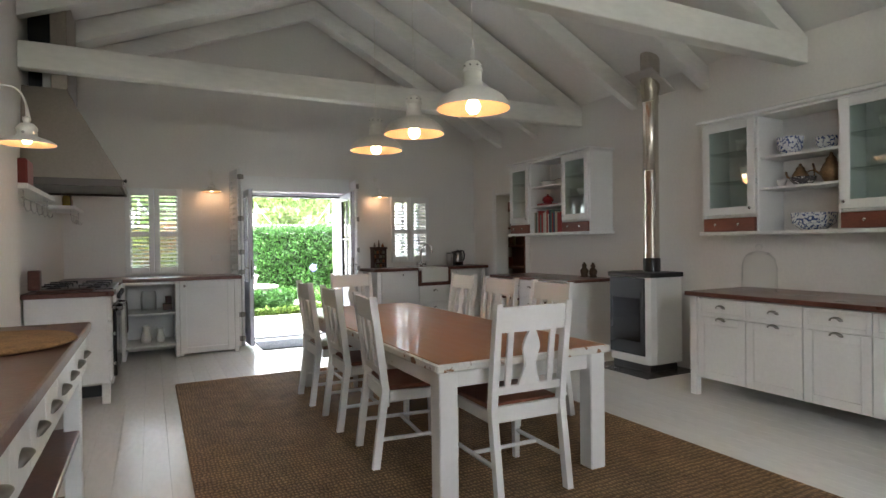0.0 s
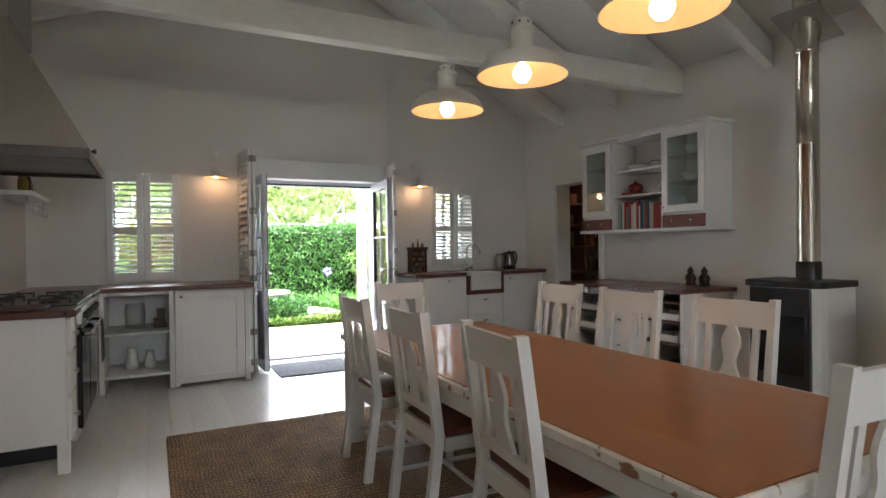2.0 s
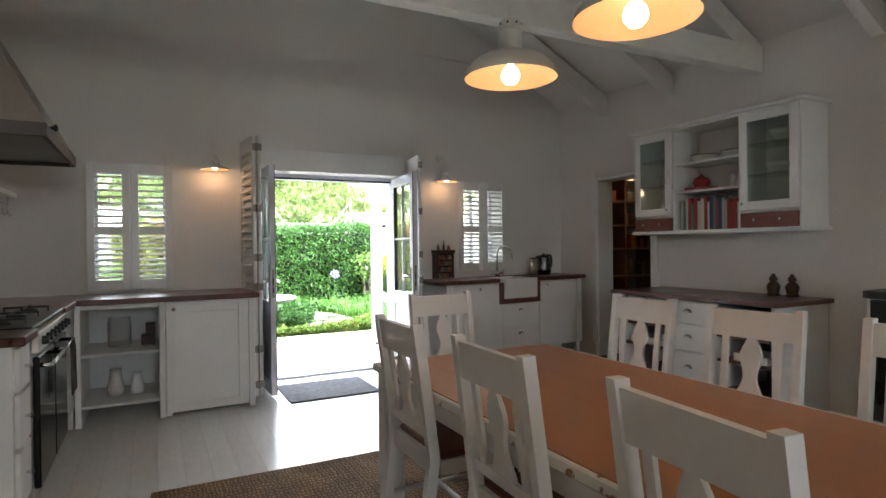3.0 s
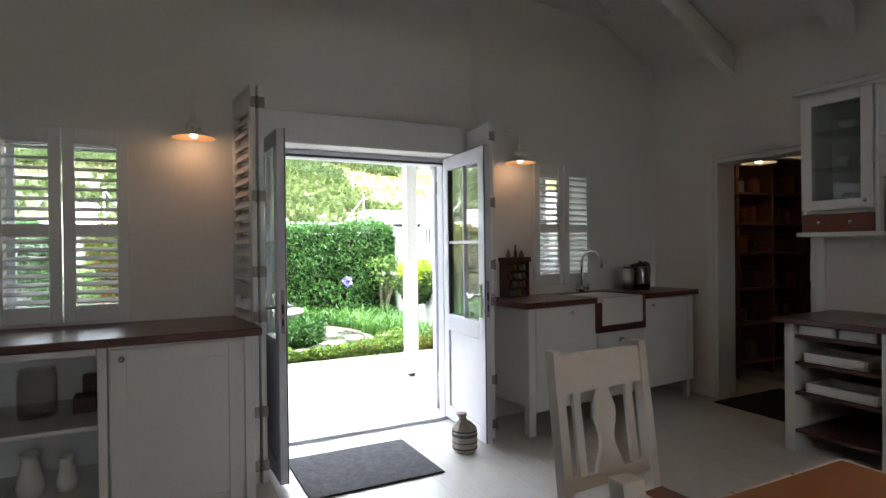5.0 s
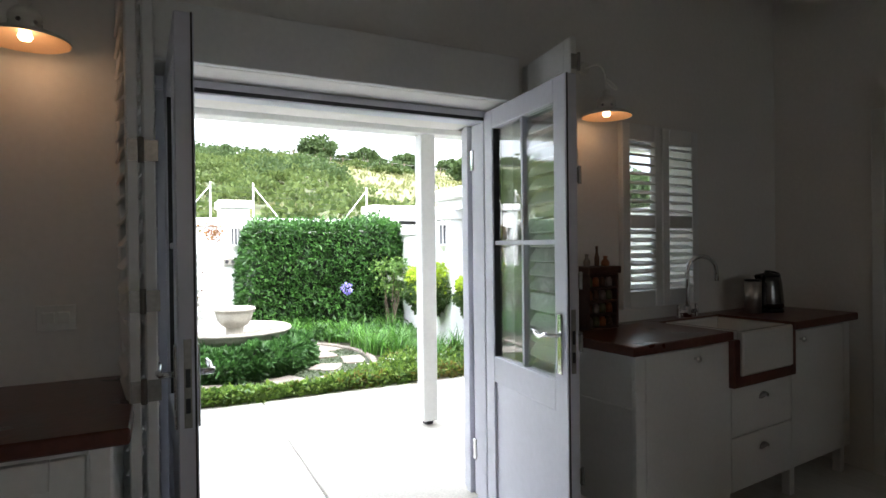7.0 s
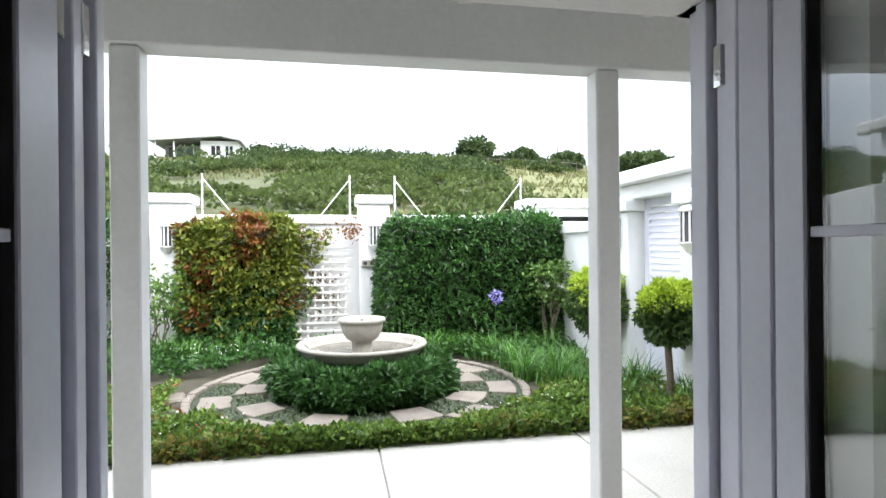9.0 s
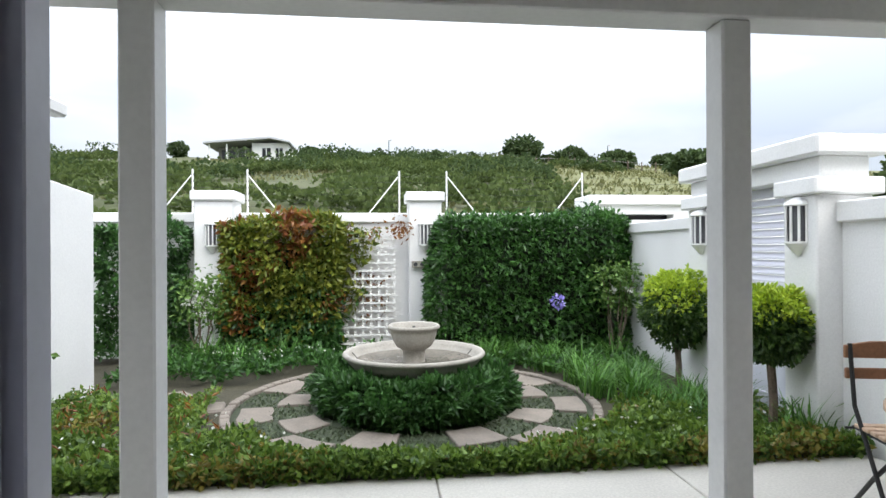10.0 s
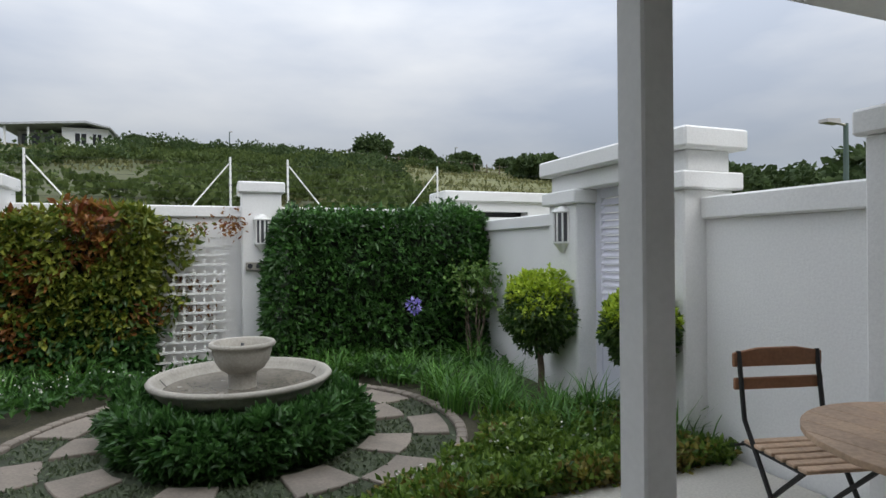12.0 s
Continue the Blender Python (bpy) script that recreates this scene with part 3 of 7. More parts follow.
def leaf_door(name, hinge, degrees, flip):
    """A half-glazed door leaf, hung at the hinge; four panes with thin bars over a solid panel, with lever handle and lock plate."""
    w, h, t = 0.695, 1.985, 0.05
    d = thing(name, "open half-glazed grey-white double door leaf", "door", (0, 0, 0), "double door leaves")
    s = 1 if flip else -1

    def b(n, m, x0, x1, y0, y1, z0, z1, bev=0.003, label="", parent=None):
        x0, x1 = sorted((x0 * s, x1 * s))
        return box(n, m, parent or d, x0, x1, y0, y1, z0, z1, bev, label)
    b("stile", UPVC, 0, 0.085, -t / 2, t / 2, 0.03, h)
    b("stile", UPVC, w - 0.085, w, -t / 2, t / 2, 0.03, h)
    b("rail", UPVC, 0.085, w - 0.085, -t / 2, t / 2, 0.03, 0.13)
    b("rail", UPVC, 0.085, w - 0.085, -t / 2, t / 2, 0.70, 0.82)
    b("rail", UPVC, 0.085, w - 0.085, -t / 2, t / 2, h - 0.09, h)
    b("panel", UPVC, 0.085, w - 0.085, -0.012, 0.012, 0.13, 0.70, 0.001)
    b("gasket", GASKET, w, w + 0.003, -t / 2 + 0.004, -t / 2 + 0.009, 0.03, h, 0)
    lk = b("lock_face", PEWTER, w, w + 0.002, -0.009, 0.011, 0.86, 1.10, 0.0, "grey metal lock strip")
    for z0, z1 in ((0.90, 0.94), (0.97, 1.02)):
        b("latch_slot", GASKET, w + 0.002, w + 0.004, -0.005, 0.007, z0, z1, 0.0, "", lk)
    pane = b("pane", PANE, 0.088, w - 0.088, -0.004, 0.004, 0.822, h - 0.092, 0)
    pane.visible_shadow = False
    b("glazing_bar", UPVC, w / 2 - 0.009, w / 2 + 0.009, -0.016, 0.016, 0.82, h - 0.09, 0.002)
    b("glazing_bar", UPVC, 0.085, w - 0.085, -0.015, 0.015, 1.345, 1.365, 0.002)
    b("bead", GASKET, 0.085, 0.089, -0.018, 0.018, 0.82, h - 0.09, 0)
    b("bead", GASKET, w - 0.089, w - 0.085, -0.018, 0.018, 0.82, h - 0.09, 0)
    for yy in (-1, 1):
        pl = b("lock_plate", CHROME, w - 0.06, w - 0.03, yy * t / 2 + min(0, yy) * 0.008, yy * t / 2 + max(0, yy) * 0.008, 0.85, 1.08, 0.002)
        bm = bmesh.new()
        x0 = (w - 0.045) * s
        add_tube(bm, [(x0, yy * 0.03, 1.0), (x0, yy * 0.065, 1.0), (x0 - s * 0.04, yy * 0.07, 1.0), (x0 - s * 0.08, yy * 0.07, 0.985), (x0 - s * 0.115, yy * 0.068, 1.0), (x0 - s * 0.14, yy * 0.066, 1.004)], 0.009)
        part("lever_handle", bm, CHROME, pl, "chrome lever handle", smooth=True)
    d.matrix_basis = pose(*hinge, 0, 0, degrees)
    return d


leaf_door("door_1", (1.095, NORTH + 0.165, 0.0), 90 + 1.5, False)
leaf_door("door_2", (2.49, NORTH + 0.165, 0.0), -90 - 5.0, True)


def add_slats(d, x0, x1, z0, z1, y, n, tilt, material=PAINT, depth=0.055, name="slat"):
    """Tilted louvre blades between two stiles, sharing one mesh."""
    bm = bmesh.new()
    add_box(bm, x0, x1, -depth / 2, depth / 2, -0.004, 0.004, 0.002)
    me = None
    for i in range(n):
        z = z0 + (z1 - z0) * (i + 0.5) / n
        if me is None:
            o = part(name, bm, material)
            me = o.data
        else:
            o = new(name, me)
        o.parent = d
        o.matrix_basis = Matrix.Translation(-ORG.get(d.name, Vector())) @ pose(0, y, z, tilt, 0, 0)


def folded_shutter(name, x, lean, s, w=0.42, h=2.24):
    """A tall louvred shutter folded back into the room, with hinges on its edge."""
    d = thing(name, "tall white louvred shutter folded back beside doorway", "shutter", (0, 0, 0), "door shutters")
    for u in (0, w - 0.05):
        box("stile", PAINT, d, u, u + 0.05, -0.015, 0.015, 0.02, h)
    for z0, z1 in ((0.02, 0.14), (1.05, 1.13), (h - 0.13, h)):
        box("rail", PAINT, d, 0.05, w - 0.05, -0.014, 0.014, z0, z1)
    add_slats(d, 0.05, w - 0.05, 0.16, 1.04, 0, 13, 52, PAINT, 0.07)
    add_slats(d, 0.05, w - 0.05, 1.14, h - 0.14, 0, 14, 52, PAINT, 0.07)
    for z in (0.12, 0.42, 0.95, 1.2, 1.62, h - 0.10):
        bm = bmesh.new()
        add_rod(bm, (w + 0.004, 0.02 * s, z - 0.035), (w + 0.004, 0.02 * s, z + 0.035), 0.007, seg=8)
        add_box(bm, w - 0.002, w + 0.003, -0.012, 0.022, z - 0.03, z + 0.03)
        part("hinge", bm, PEWTER, d)
    d.matrix_basis = pose(x, NORTH - 0.012, 0, 0, 0, lean)
    return d


folded_shutter("door_shutter", 0.940, -84.0, 1)
folded_shutter("door_shutter", 0.982, -84.0, -1)
folded_shutter("door_shutter", 2.585, -98, 1, 0.42, 2.17)


def stacked_gate(x, s):
    """A folding security gate pushed together in the outer reveal: upright strips with pivots."""
    d = thing("folding_gate", "folded white metal security gate stacked in doorway", "gate", (x, NORTH + 0.3, 0), "folding gates")
    for i in range(6):
        y = NORTH + 0.29 + i * 0.058
        k = 0.03 if i % 2 else 0.05
        box("strip", UPVC, d, min(x, x + s * k), max(x, x + s * k), y, y + 0.042, -0.018, 1.998, 0.003)
    for z in (0.18, 1.75):
        for i in (1, 3):
            y = NORTH + 0.295 + i * 0.058
            box("pivot", CHROME, d, min(x + s * 0.03, x + s * 0.045), max(x + s * 0.03, x + s * 0.045), y, y + 0.03, z, z + 0.11, 0.002)
    return d


stacked_gate(1.013, 1)
stacked_gate(2.617, -1)


def louvre_window(name, x0, x1, z0, z1, tilt, pivot=None):
    """A window with a white frame outside, and two-leaf louvred shutters on the room side."""
    d = thing(name, "white louvred shutters over a small window", "window", pivot or ((x0 + x1) / 2, NORTH, z0), kind="structure")
    xm = (x0 + x1) / 2
    zm = z0 + (z1 - z0) * 0.47
    y0, y1 = NORTH - 0.035, NORTH - 0.003
    for u0, u1 in ((x0, xm - 0.003), (xm + 0.003, x1)):
        st = 0.058
        for a, b in ((u0, u0 + st), (u1 - st, u1)):
            box("stile", PAINT, d, a, b, y0, y1, z0, z1)
        for a, b in ((z0, z0 + 0.09), (zm - 0.035, zm + 0.035), (z1 - 0.09, z1)):
            box("rail", PAINT, d, u0 + st, u1 - st, y0 + 0.002, y1 - 0.002, a, b)
        add_slats(d, u0 + st, u1 - st, z0 + 0.09, zm - 0.035, NORTH - 0.02, 8, tilt, PAINT, 0.052)
        add_slats(d, u0 + st, u1 - st, zm + 0.035, z1 - 0.09, NORTH - 0.02, 8, tilt, PAINT, 0.052)
    yo = NORTH + 0.2
    for a, b, c, e in ((x0 + 0.03, x0 + 0.07, z0, z1), (x1 - 0.07, x1 - 0.03, z0, z1), (xm - 0.02, xm + 0.02, z0, z1), (x0 + 0.03, x1 - 0.03, z0 + 0.03, z0 + 0.07), (x0 + 0.03, x1 - 0.03, z1 - 0.07, z1 - 0.03)):
        box("window_frame", UPVC, d, a, b, yo, yo + 0.05, c, e)
    p = box("pane", PANE, d, x0 + 0.05, x1 - 0.05, yo + 0.02, yo + 0.026, z0 + 0.04, z1 - 0.04, 0)
    p.visible_shadow = False
    return d


louvre_window("window_1", -0.27, 0.365, 0.94, 2.0, 20)
w2 = louvre_window("window_2", 3.215, 3.865, 1.0, 1.985, 22, PIVOT)
turned(w2, PIVOT, SKEW)


# ---- lamps ----
def pendant(x, y, z, top):
    """An enamelled pendant lamp on a cord, with its lit bulb."""
    d = thing("pendant_lamp", "lit cream enamel pendant lamp hanging on cord", "lamp", (x, y, z), "pendant lamps above the table")
    lathe("shade", ENAMEL, d, (x, y, z), [(0.232, 0.0), (0.231, 0.006), (0.218, 0.040), (0.192, 0.074), (0.150, 0.102), (0.105, 0.118), (0.074, 0.126), (0.064, 0.140), (0.058, 0.175), (0.055, 0.232)], 40)
    lathe("shade_lining", SHADEIN, d, (x, y, z), [(0.230, 0.0), (0.228, 0.005), (0.214, 0.038), (0.188, 0.070), (0.146, 0.097), (0.07, 0.115), (0.0, 0.118)], 40)
    lathe("cap", ENAMEL, d, (x, y, z), [(0.056, 0.232), (0.063, 0.236), (0.063, 0.244), (0.058, 0.25), (0.056, 0.278), (0.040, 0.294), (0.0, 0.302)], 24)
    for i in range(8):
        a = i * math.pi / 4
        rod("vent_hole", GASKET, d, (x + 0.0545 * math.cos(a), y + 0.0545 * math.sin(a), z + 0.264), (x + 0.0585 * math.cos(a), y + 0.0585 * math.sin(a), z + 0.264), 0.006, seg=6)
    bm = bmesh.new()
    for k in range(4):
        zz = z + 0.305 + k * 0.022
        for j in range(8):
            a, b = j * math.pi / 4, (j + 1) * math.pi / 4
            u = (math.cos(a) * 0.013, math.sin(a) * 0.017), (math.cos(b) * 0.013, math.sin(b) * 0.017)
            if k % 2:
                add_rod(bm, (x + u[0][0], y, zz + u[0][1]), (x + u[1][0], y, zz + u[1][1]), 0.002, seg=5)
            else:
                add_rod(bm, (x, y + u[0][0], zz + u[0][1]), (x, y + u[1][0], zz + u[1][1]), 0.002, seg=5)
    part("chain", bm, ENAMEL, d)
    rod("cord", ENAMEL, d, (x, y, z + 0.38), (x, y, top), 0.004, seg=6)
    lathe("bulb", BULB, d, (x, y, z), [(0.0, -0.034), (0.026, -0.027), (0.043, -0.006), (0.047, 0.014), (0.038, 0.042), (0.018, 0.064), (0.014, 0.09)], 20)
    bulb_light("pendant_light", (x, y, z - 0.07), 0.042, (1.0, 0.46, 0.20))


for py in (4.83, 4.0, 3.1):
    pendant(1.82, py, 2.115, slope_z(1.82))


def sconce(x, y, z, d, watts=0.055, rot=None):
    """A small wall lamp: a shade below a swan-neck arm; d is the way out of the wall."""
    t = thing("wall_lamp", "lit white enamel wall lamp with small shade", "lamp", rot or (x, y, z), "wall lamps")
    d = Vector(d)
    o = Vector((x, y, z))
    c = o + d * 0.15
    lathe("shade", ENAMEL, t, c, [(0.118, 0.0), (0.117, 0.006), (0.095, 0.020), (0.060, 0.032), (0.042, 0.040), (0.040, 0.062), (0.044, 0.066), (0.043, 0.078), (0.030, 0.096), (0.012, 0.102), (0.018, 0.116), (0.016, 0.128), (0.0, 0.134)], 30)
    lathe("shade_lining", SHADEIN, t, c, [(0.116, 0.001), (0.083, 0.018), (0.04, 0.030), (0.0, 0.032)], 30)
    # Chrome dots stand in for the bright vent holes round the collar.
    for k in range(6):
        a = k * math.pi / 3 + 0.3
        u = Vector((math.cos(a), math.sin(a), 0))
        rod("vent_dot", CHROME, t, c + u * 0.039 + Vector((0, 0, 0.052)), c + u * 0.0425 + Vector((0, 0, 0.052)), 0.007, seg=8)
    bm = bmesh.new()
    pts = [c + Vector((0, 0, 0.13))] + [c + Vector((0, 0, 0.17 + 0.10 * math.sin(a))) - d * (0.072 - 0.072 * math.cos(a)) for a in [k * math.pi / 12 for k in range(0, 7)]] + [c + Vector((0, 0, 0.27)) - d * 0.148]
    add_tube(bm, pts, 0.0045, 8)
    part("arm", bm, ENAMEL, t, smooth=True)
    bm = bmesh.new()
    side = Vector((-d.y, d.x, 0))
    add_tube(bm, [c + Vector((0, 0, 0.185)) + side * (0.035 - 0.045 * math.cos(a)) + Vector((0, 0, 0.012 * math.sin(a) - 0.02 * (1 - math.cos(a)))) for a in [k * math.pi / 6 for k in range(13)]], 0.003, 6)
    part("cord_loop", bm, ENAMEL, t, smooth=True)
    bm = bmesh.new()
    b0 = o + Vector((0, 0, 0.27))
    add_rod(bm, b0 + d * 0.001, b0 + d * 0.015, 0.035, 0.03, 16)
    part("wall_plate", bm, ENAMEL, t)
    lathe("bulb", BULB, t, c, [(0.0, 0.0), (0.014, 0.003), (0.02, 0.014), (0.015, 0.028)], 16)
    place = c + Vector((0, 0, -0.04))
    if rot:
        place = pose(*rot, 0, 0, SKEW) @ (place - Vector(rot))
        turned(t, rot, SKEW)
    bulb_light("wall_light", place, watts)


sconce(0.70, NORTH, 1.965, (0, -1, 0))
sconce(2.97, NORTH, 1.955, (0, -1, 0), rot=PIVOT)
sconce(-0.66, 3.29, 1.765, (1, 0, 0))

# ---- dining table, chairs, rug ----
rug = thing("jute_rug", "brown woven jute rug on white floor", "rug", (1.57, 3.3, 0), "")
rb = bmesh.new()
nx, ny = 120, 190
grid = [[None] * (ny + 1) for _ in range(nx + 1)]
for i in range(nx + 1):
    for j in range(ny + 1):
        wob = 0.008 * math.sin(j * 0.35) if i in (0, nx) else 0.0
        grid[i][j] = rb.verts.new((0.19 + 2.77 * i / nx + wob, 0.9 + 4.86 * j / ny, 0.011 + 0.0022 * (i % 2) + RNG.random() * 0.003))
for i in range(nx):
    for j in range(ny):
        rb.faces.new((grid[i][j], grid[i + 1][j], grid[i + 1][j + 1], grid[i][j + 1]))
part("weave", rb, JUTE, rug)
boxes("hem", JUTE, rug, [(0.185, 2.965, 0.89, 0.93, 0.001, 0.014), (0.185, 2.965, 5.73, 5.77, 0.001, 0.014), (0.18, 0.215, 0.93, 5.73, 0.001, 0.014), (2.935, 2.97, 0.93, 5.73, 0.001, 0.014)], 0.004)

TX0, TX1, TY0, TY1, TZ = 1.185, 2.255, 2.38, 5.15, 0.70
RT = 0.016
table = thing("dining_table", "long dining table with brown top and chipped white legs", "table", (1.75, 3.75, RT))
for i in range(5):
    a = TX0 + 0.02 + (TX1 - TX0 - 0.04) * i / 5
    box("tabletop_board", TABLEW, table, a + 0.0001, a + (TX1 - TX0 - 0.04) / 5 - 0.0001, TY0 + 0.02, TY1 - 0.02, TZ - 0.03, TZ, 0.0003)
boxes("tabletop_edge", TABLEP, table, [(TX0, TX1, TY0, TY0 + 0.0195, TZ - 0.042, TZ - 0.001), (TX0, TX1, TY1 - 0.0195, TY1, TZ - 0.042, TZ - 0.001), (TX0, TX0 + 0.0195, TY0 + 0.02, TY1 - 0.02, TZ - 0.042, TZ - 0.001), (TX1 - 0.0195, TX1, TY0 + 0.02, TY1 - 0.02, TZ - 0.042, TZ - 0.001)], 0.006, "chipped white painted table edge")
boxes("apron", CHAIRP, table, [(TX0 + 0.12, TX1 - 0.12, TY0 + 0.05, TY0 + 0.075, TZ - 0.13, TZ - 0.03), (TX0 + 0.12, TX1 - 0.12, TY1 - 0.075, TY1 - 0.05, TZ - 0.13, TZ - 0.03), (TX0 + 0.04, TX0 + 0.065, TY0 + 0.12, TY1 - 0.12, TZ - 0.13, TZ - 0.03), (TX1 - 0.065, TX1 - 0.04, TY0 + 0.12, TY1 - 0.12, TZ - 0.13, TZ - 0.03)], 0.003)
for a in (TX0 + 0.02, TX1 - 0.12):
    for b in (TY0 + 0.02, TY1 - 0.12):
        box("leg", CHAIRP, table, a, a + 0.10, b, b + 0.10, RT, TZ - 0.03, 0.006)


def build_chair():
    """A white painted chair with a tall raked back: top rail, wavy splat, two slats each side of it."""
    c = thing("dining_chair", "worn white painted wooden chair with brown seat", "chair", (0, 0, 0), "chairs round the table")

    def rake(z):
        return -0.20 - 0.03 - max(0.0, z - 0.45) * 0.13 - (0.06 * max(0, 0.45 - z) / 0.45)
    for s in (-1, 1):
        bm = bmesh.new()
        zs = [0.0, 0.22, 0.44, 0.69, 0.962]
        prev = None
        for z in zs:
            y = rake(z)
            w = 0.018 if z < 0.9 else 0.016
            ring = [bm.verts.new((s * 0.205 + dx * w, y + dy * 0.021, z)) for dx, dy in ((-1, -1), (1, -1), (1, 1), (-1, 1))]
            if prev:
                for i in range(4):
                    bm.faces.new((prev[i], prev[(i + 1) % 4], ring[(i + 1) % 4], ring[i]))
            else:
                bm.faces.new(ring[::-1])
            prev = ring
        bm.faces.new(prev)
        part("back_post", bm, CHAIRP, c)
        bm = bmesh.new()
        lo = [bm.verts.new((s * 0.205 + dx * 0.015, 0.19 + dy * 0.015, 0)) for dx, dy in ((-1, -1), (1, -1), (1, 1), (-1, 1))]
        hi = [bm.verts.new((s * 0.205 + dx * 0.021, 0.19 + dy * 0.021, 0.42)) for dx, dy in ((-1, -1), (1, -1), (1, 1), (-1, 1))]
        for i in range(4):
            bm.faces.new((lo[i], lo[(i + 1) % 4], hi[(i + 1) % 4], hi[i]))
        bm.faces.new(lo[::-1])
        bm.faces.new(hi)
        part("front_leg", bm, CHAIRP, c)
        rod("side_stretcher", CHAIRP, c, (s * 0.205, -0.25, 0.16), (s * 0.205, 0.175, 0.16), 0.012, seg=8)
        box("side_apron", CHAIRP, c, s * 0.205 - 0.012, s * 0.205 + 0.012, -0.205, 0.169, 0.37, 0.43, 0.003)
    bm = bmesh.new()
    add_tube(bm, [(-0.2, -0.02, 0.16), (-0.07, -0.02, 0.16), (0.07, -0.02, 0.16), (0.2, -0.02, 0.16)], 0.012)
    part("cross_stretcher", bm, CHAIRP, c)
    box("front_apron", CHAIRP, c, -0.184, 0.184, 0.178, 0.202, 0.37, 0.43, 0.003)
    box("rear_apron", CHAIRP, c, -0.187, 0.187, -0.24, -0.215, 0.37, 0.45, 0.003)
    box("seat", SEATW, c, -0.215, 0.215, -0.205, 0.222, 0.432, 0.458, 0.008, "red-brown wooden seat")

    def upright(name, outline, th=0.008):
        """A flat board in the raked plane of the back, from rows of (z, left, right)."""
        bm = bmesh.new()
        rows = []
        for z, a, b in outline:
            y = rake(z)
            rows.append([bm.verts.new((a, y - th, z)), bm.verts.new((b, y - th, z)), bm.verts.new((b, y + th, z)), bm.verts.new((a, y + th, z))])
        for p, q in zip(rows, rows[1:]):
            for i in range(4):
                bm.faces.new((p[i], p[(i + 1) % 4], q[(i + 1) % 4], q[i]))
        bm.faces.new(rows[0][::-1])
        bm.faces.new(rows[-1])
        part(name, bm, CHAIRP, c)
    upright("top_rail", [(0.82, -0.19, 0.19), (0.83, -0.19, 0.19), (0.935, -0.19, 0.19), (0.945, -0.185, 0.185)], 0.012)
    upright("lower_rail", [(0.51, -0.188, 0.188), (0.55, -0.188, 0.188)], 0.010)
    splat = []
    for i in range(13):
        u = i / 12
        w = 0.030 + 0.020 * (1 - u) + 0.014 * math.cos(u * 2 * math.pi * 1.35 + 0.2)
        splat.append((0.55 + 0.27 * u, -w, w))
    upright("splat", splat)
    for s in (-1, 1):
        a = s * 0.125
        upright("slat", [(0.55, a - 0.016, a + 0.016), (0.82, a - 0.016, a + 0.016)], 0.007)
    return c


chair0 = build_chair()
seats = [(1.41, 3.17, -96), (1.41, 3.91, -92), (1.40, 4.62, -91), (2.40, 3.44, 92), (2.38, 4.10, 95), (2.41, 4.82, 90), (1.68, 2.585, -1), (1.875, 5.42, 184)]
for i, (x, y, a) in enumerate(seats):
    if i == 0:
        chair0.matrix_basis = pose(x, y, RT, 0, 0, a)
    else:
        copy_thing(chair0, pose(x, y, RT, 0, 0, a))

# ---- west side: island counter, cooker, hood, shelves ----
isl = thing("drawer_counter", "long counter with dark wooden top and small drawers", "counter", (-0.55, 1.6, 0))
IX = -0.25
box("worktop", REDWOOD, isl, -0.9 + 0.004, IX, -0.3, 3.10, 0.885, 0.93, 0.006, "dark red-brown wooden worktop")
box("drawer_case", PAINT, isl, -0.88, IX - 0.03, -0.28, 3.03, 0.72, 0.884)
for i in range(14):
    y1 = 3.0 - i * 0.225
    box("drawer", PAINT, isl, IX - 0.03, IX - 0.012, y1 - 0.218, y1, 0.735, 0.878, 0.002)
    cup_pull(isl, IX - 0.01, y1 - 0.107, 0.80, (1, 0, 0))
for y in (-0.25, 1.4, 2.96):
    box("leg", PAINT, isl, IX - 0.10, IX - 0.035, y, y + 0.065, 0, 0.72)
    box("leg", PAINT, isl, -0.88, -0.815, y, y + 0.065, 0, 0.72)
box("shelf", REDWOOD, isl, -0.88, IX - 0.04, -0.26, 3.02, 0.44, 0.47, 0.004, "dark wooden shelf")
box("shelf", REDWOOD, isl, -0.88, IX - 0.04, -0.26, 3.02, 0.14, 0.17, 0.004, "dark wooden shelf")
WICKER = mat("woven_wicker", (0.34, 0.19, 0.08), 0.8, vary=0.25, scale=10, fine=120, bump=0.7)
mat_w = lathe("placemat", WICKER, None, (-0.545, 2.50, 0.93), [(0.0, 0.001), (0.28, 0.001), (0.30, 0.008), (0.29, 0.018), (0.0, 0.018)], 36)
tagged(mat_w, "round woven tray mat on dark worktop", "place mat")
jar = lathe("glass_cylinder", JARGL, None, (-0.72, 2.42, 0.95), [(0.0, 0.0), (0.09, 0.0), (0.09, 0.20), (0.086, 0.20), (0.086, 0.01), (0.0, 0.008)], 28)
tagged(jar, "clear glass cylinder standing on woven mat", "vase")

rng = thing("range_cooker", "stainless steel range cooker with black ovens and hob", "cooker", (-0.6, 6.16, 0))
RX = -0.30
box("body", STEEL, rng, -0.88, RX, 5.66, 6.66, 0.10, 0.90)
box("plinth", BLACK, rng, -0.86, RX - 0.05, 5.68, 6.64, 0, 0.10)
box("hob", BLACK, rng, -0.885, RX + 0.01, 5.655, 6.665, 0.90, 0.925, 0.005, "black enamel hob")
box("control_panel", STEEL, rng, RX, RX + 0.03, 5.67, 6.65, 0.80, 0.895)
for i in range(7):
    y = 5.76 + i * 0.13
    rod("control_knob", BLACK, rng, (RX + 0.03, y, 0.848), (RX + 0.058, y, 0.848), 0.022, 0.019, 14)
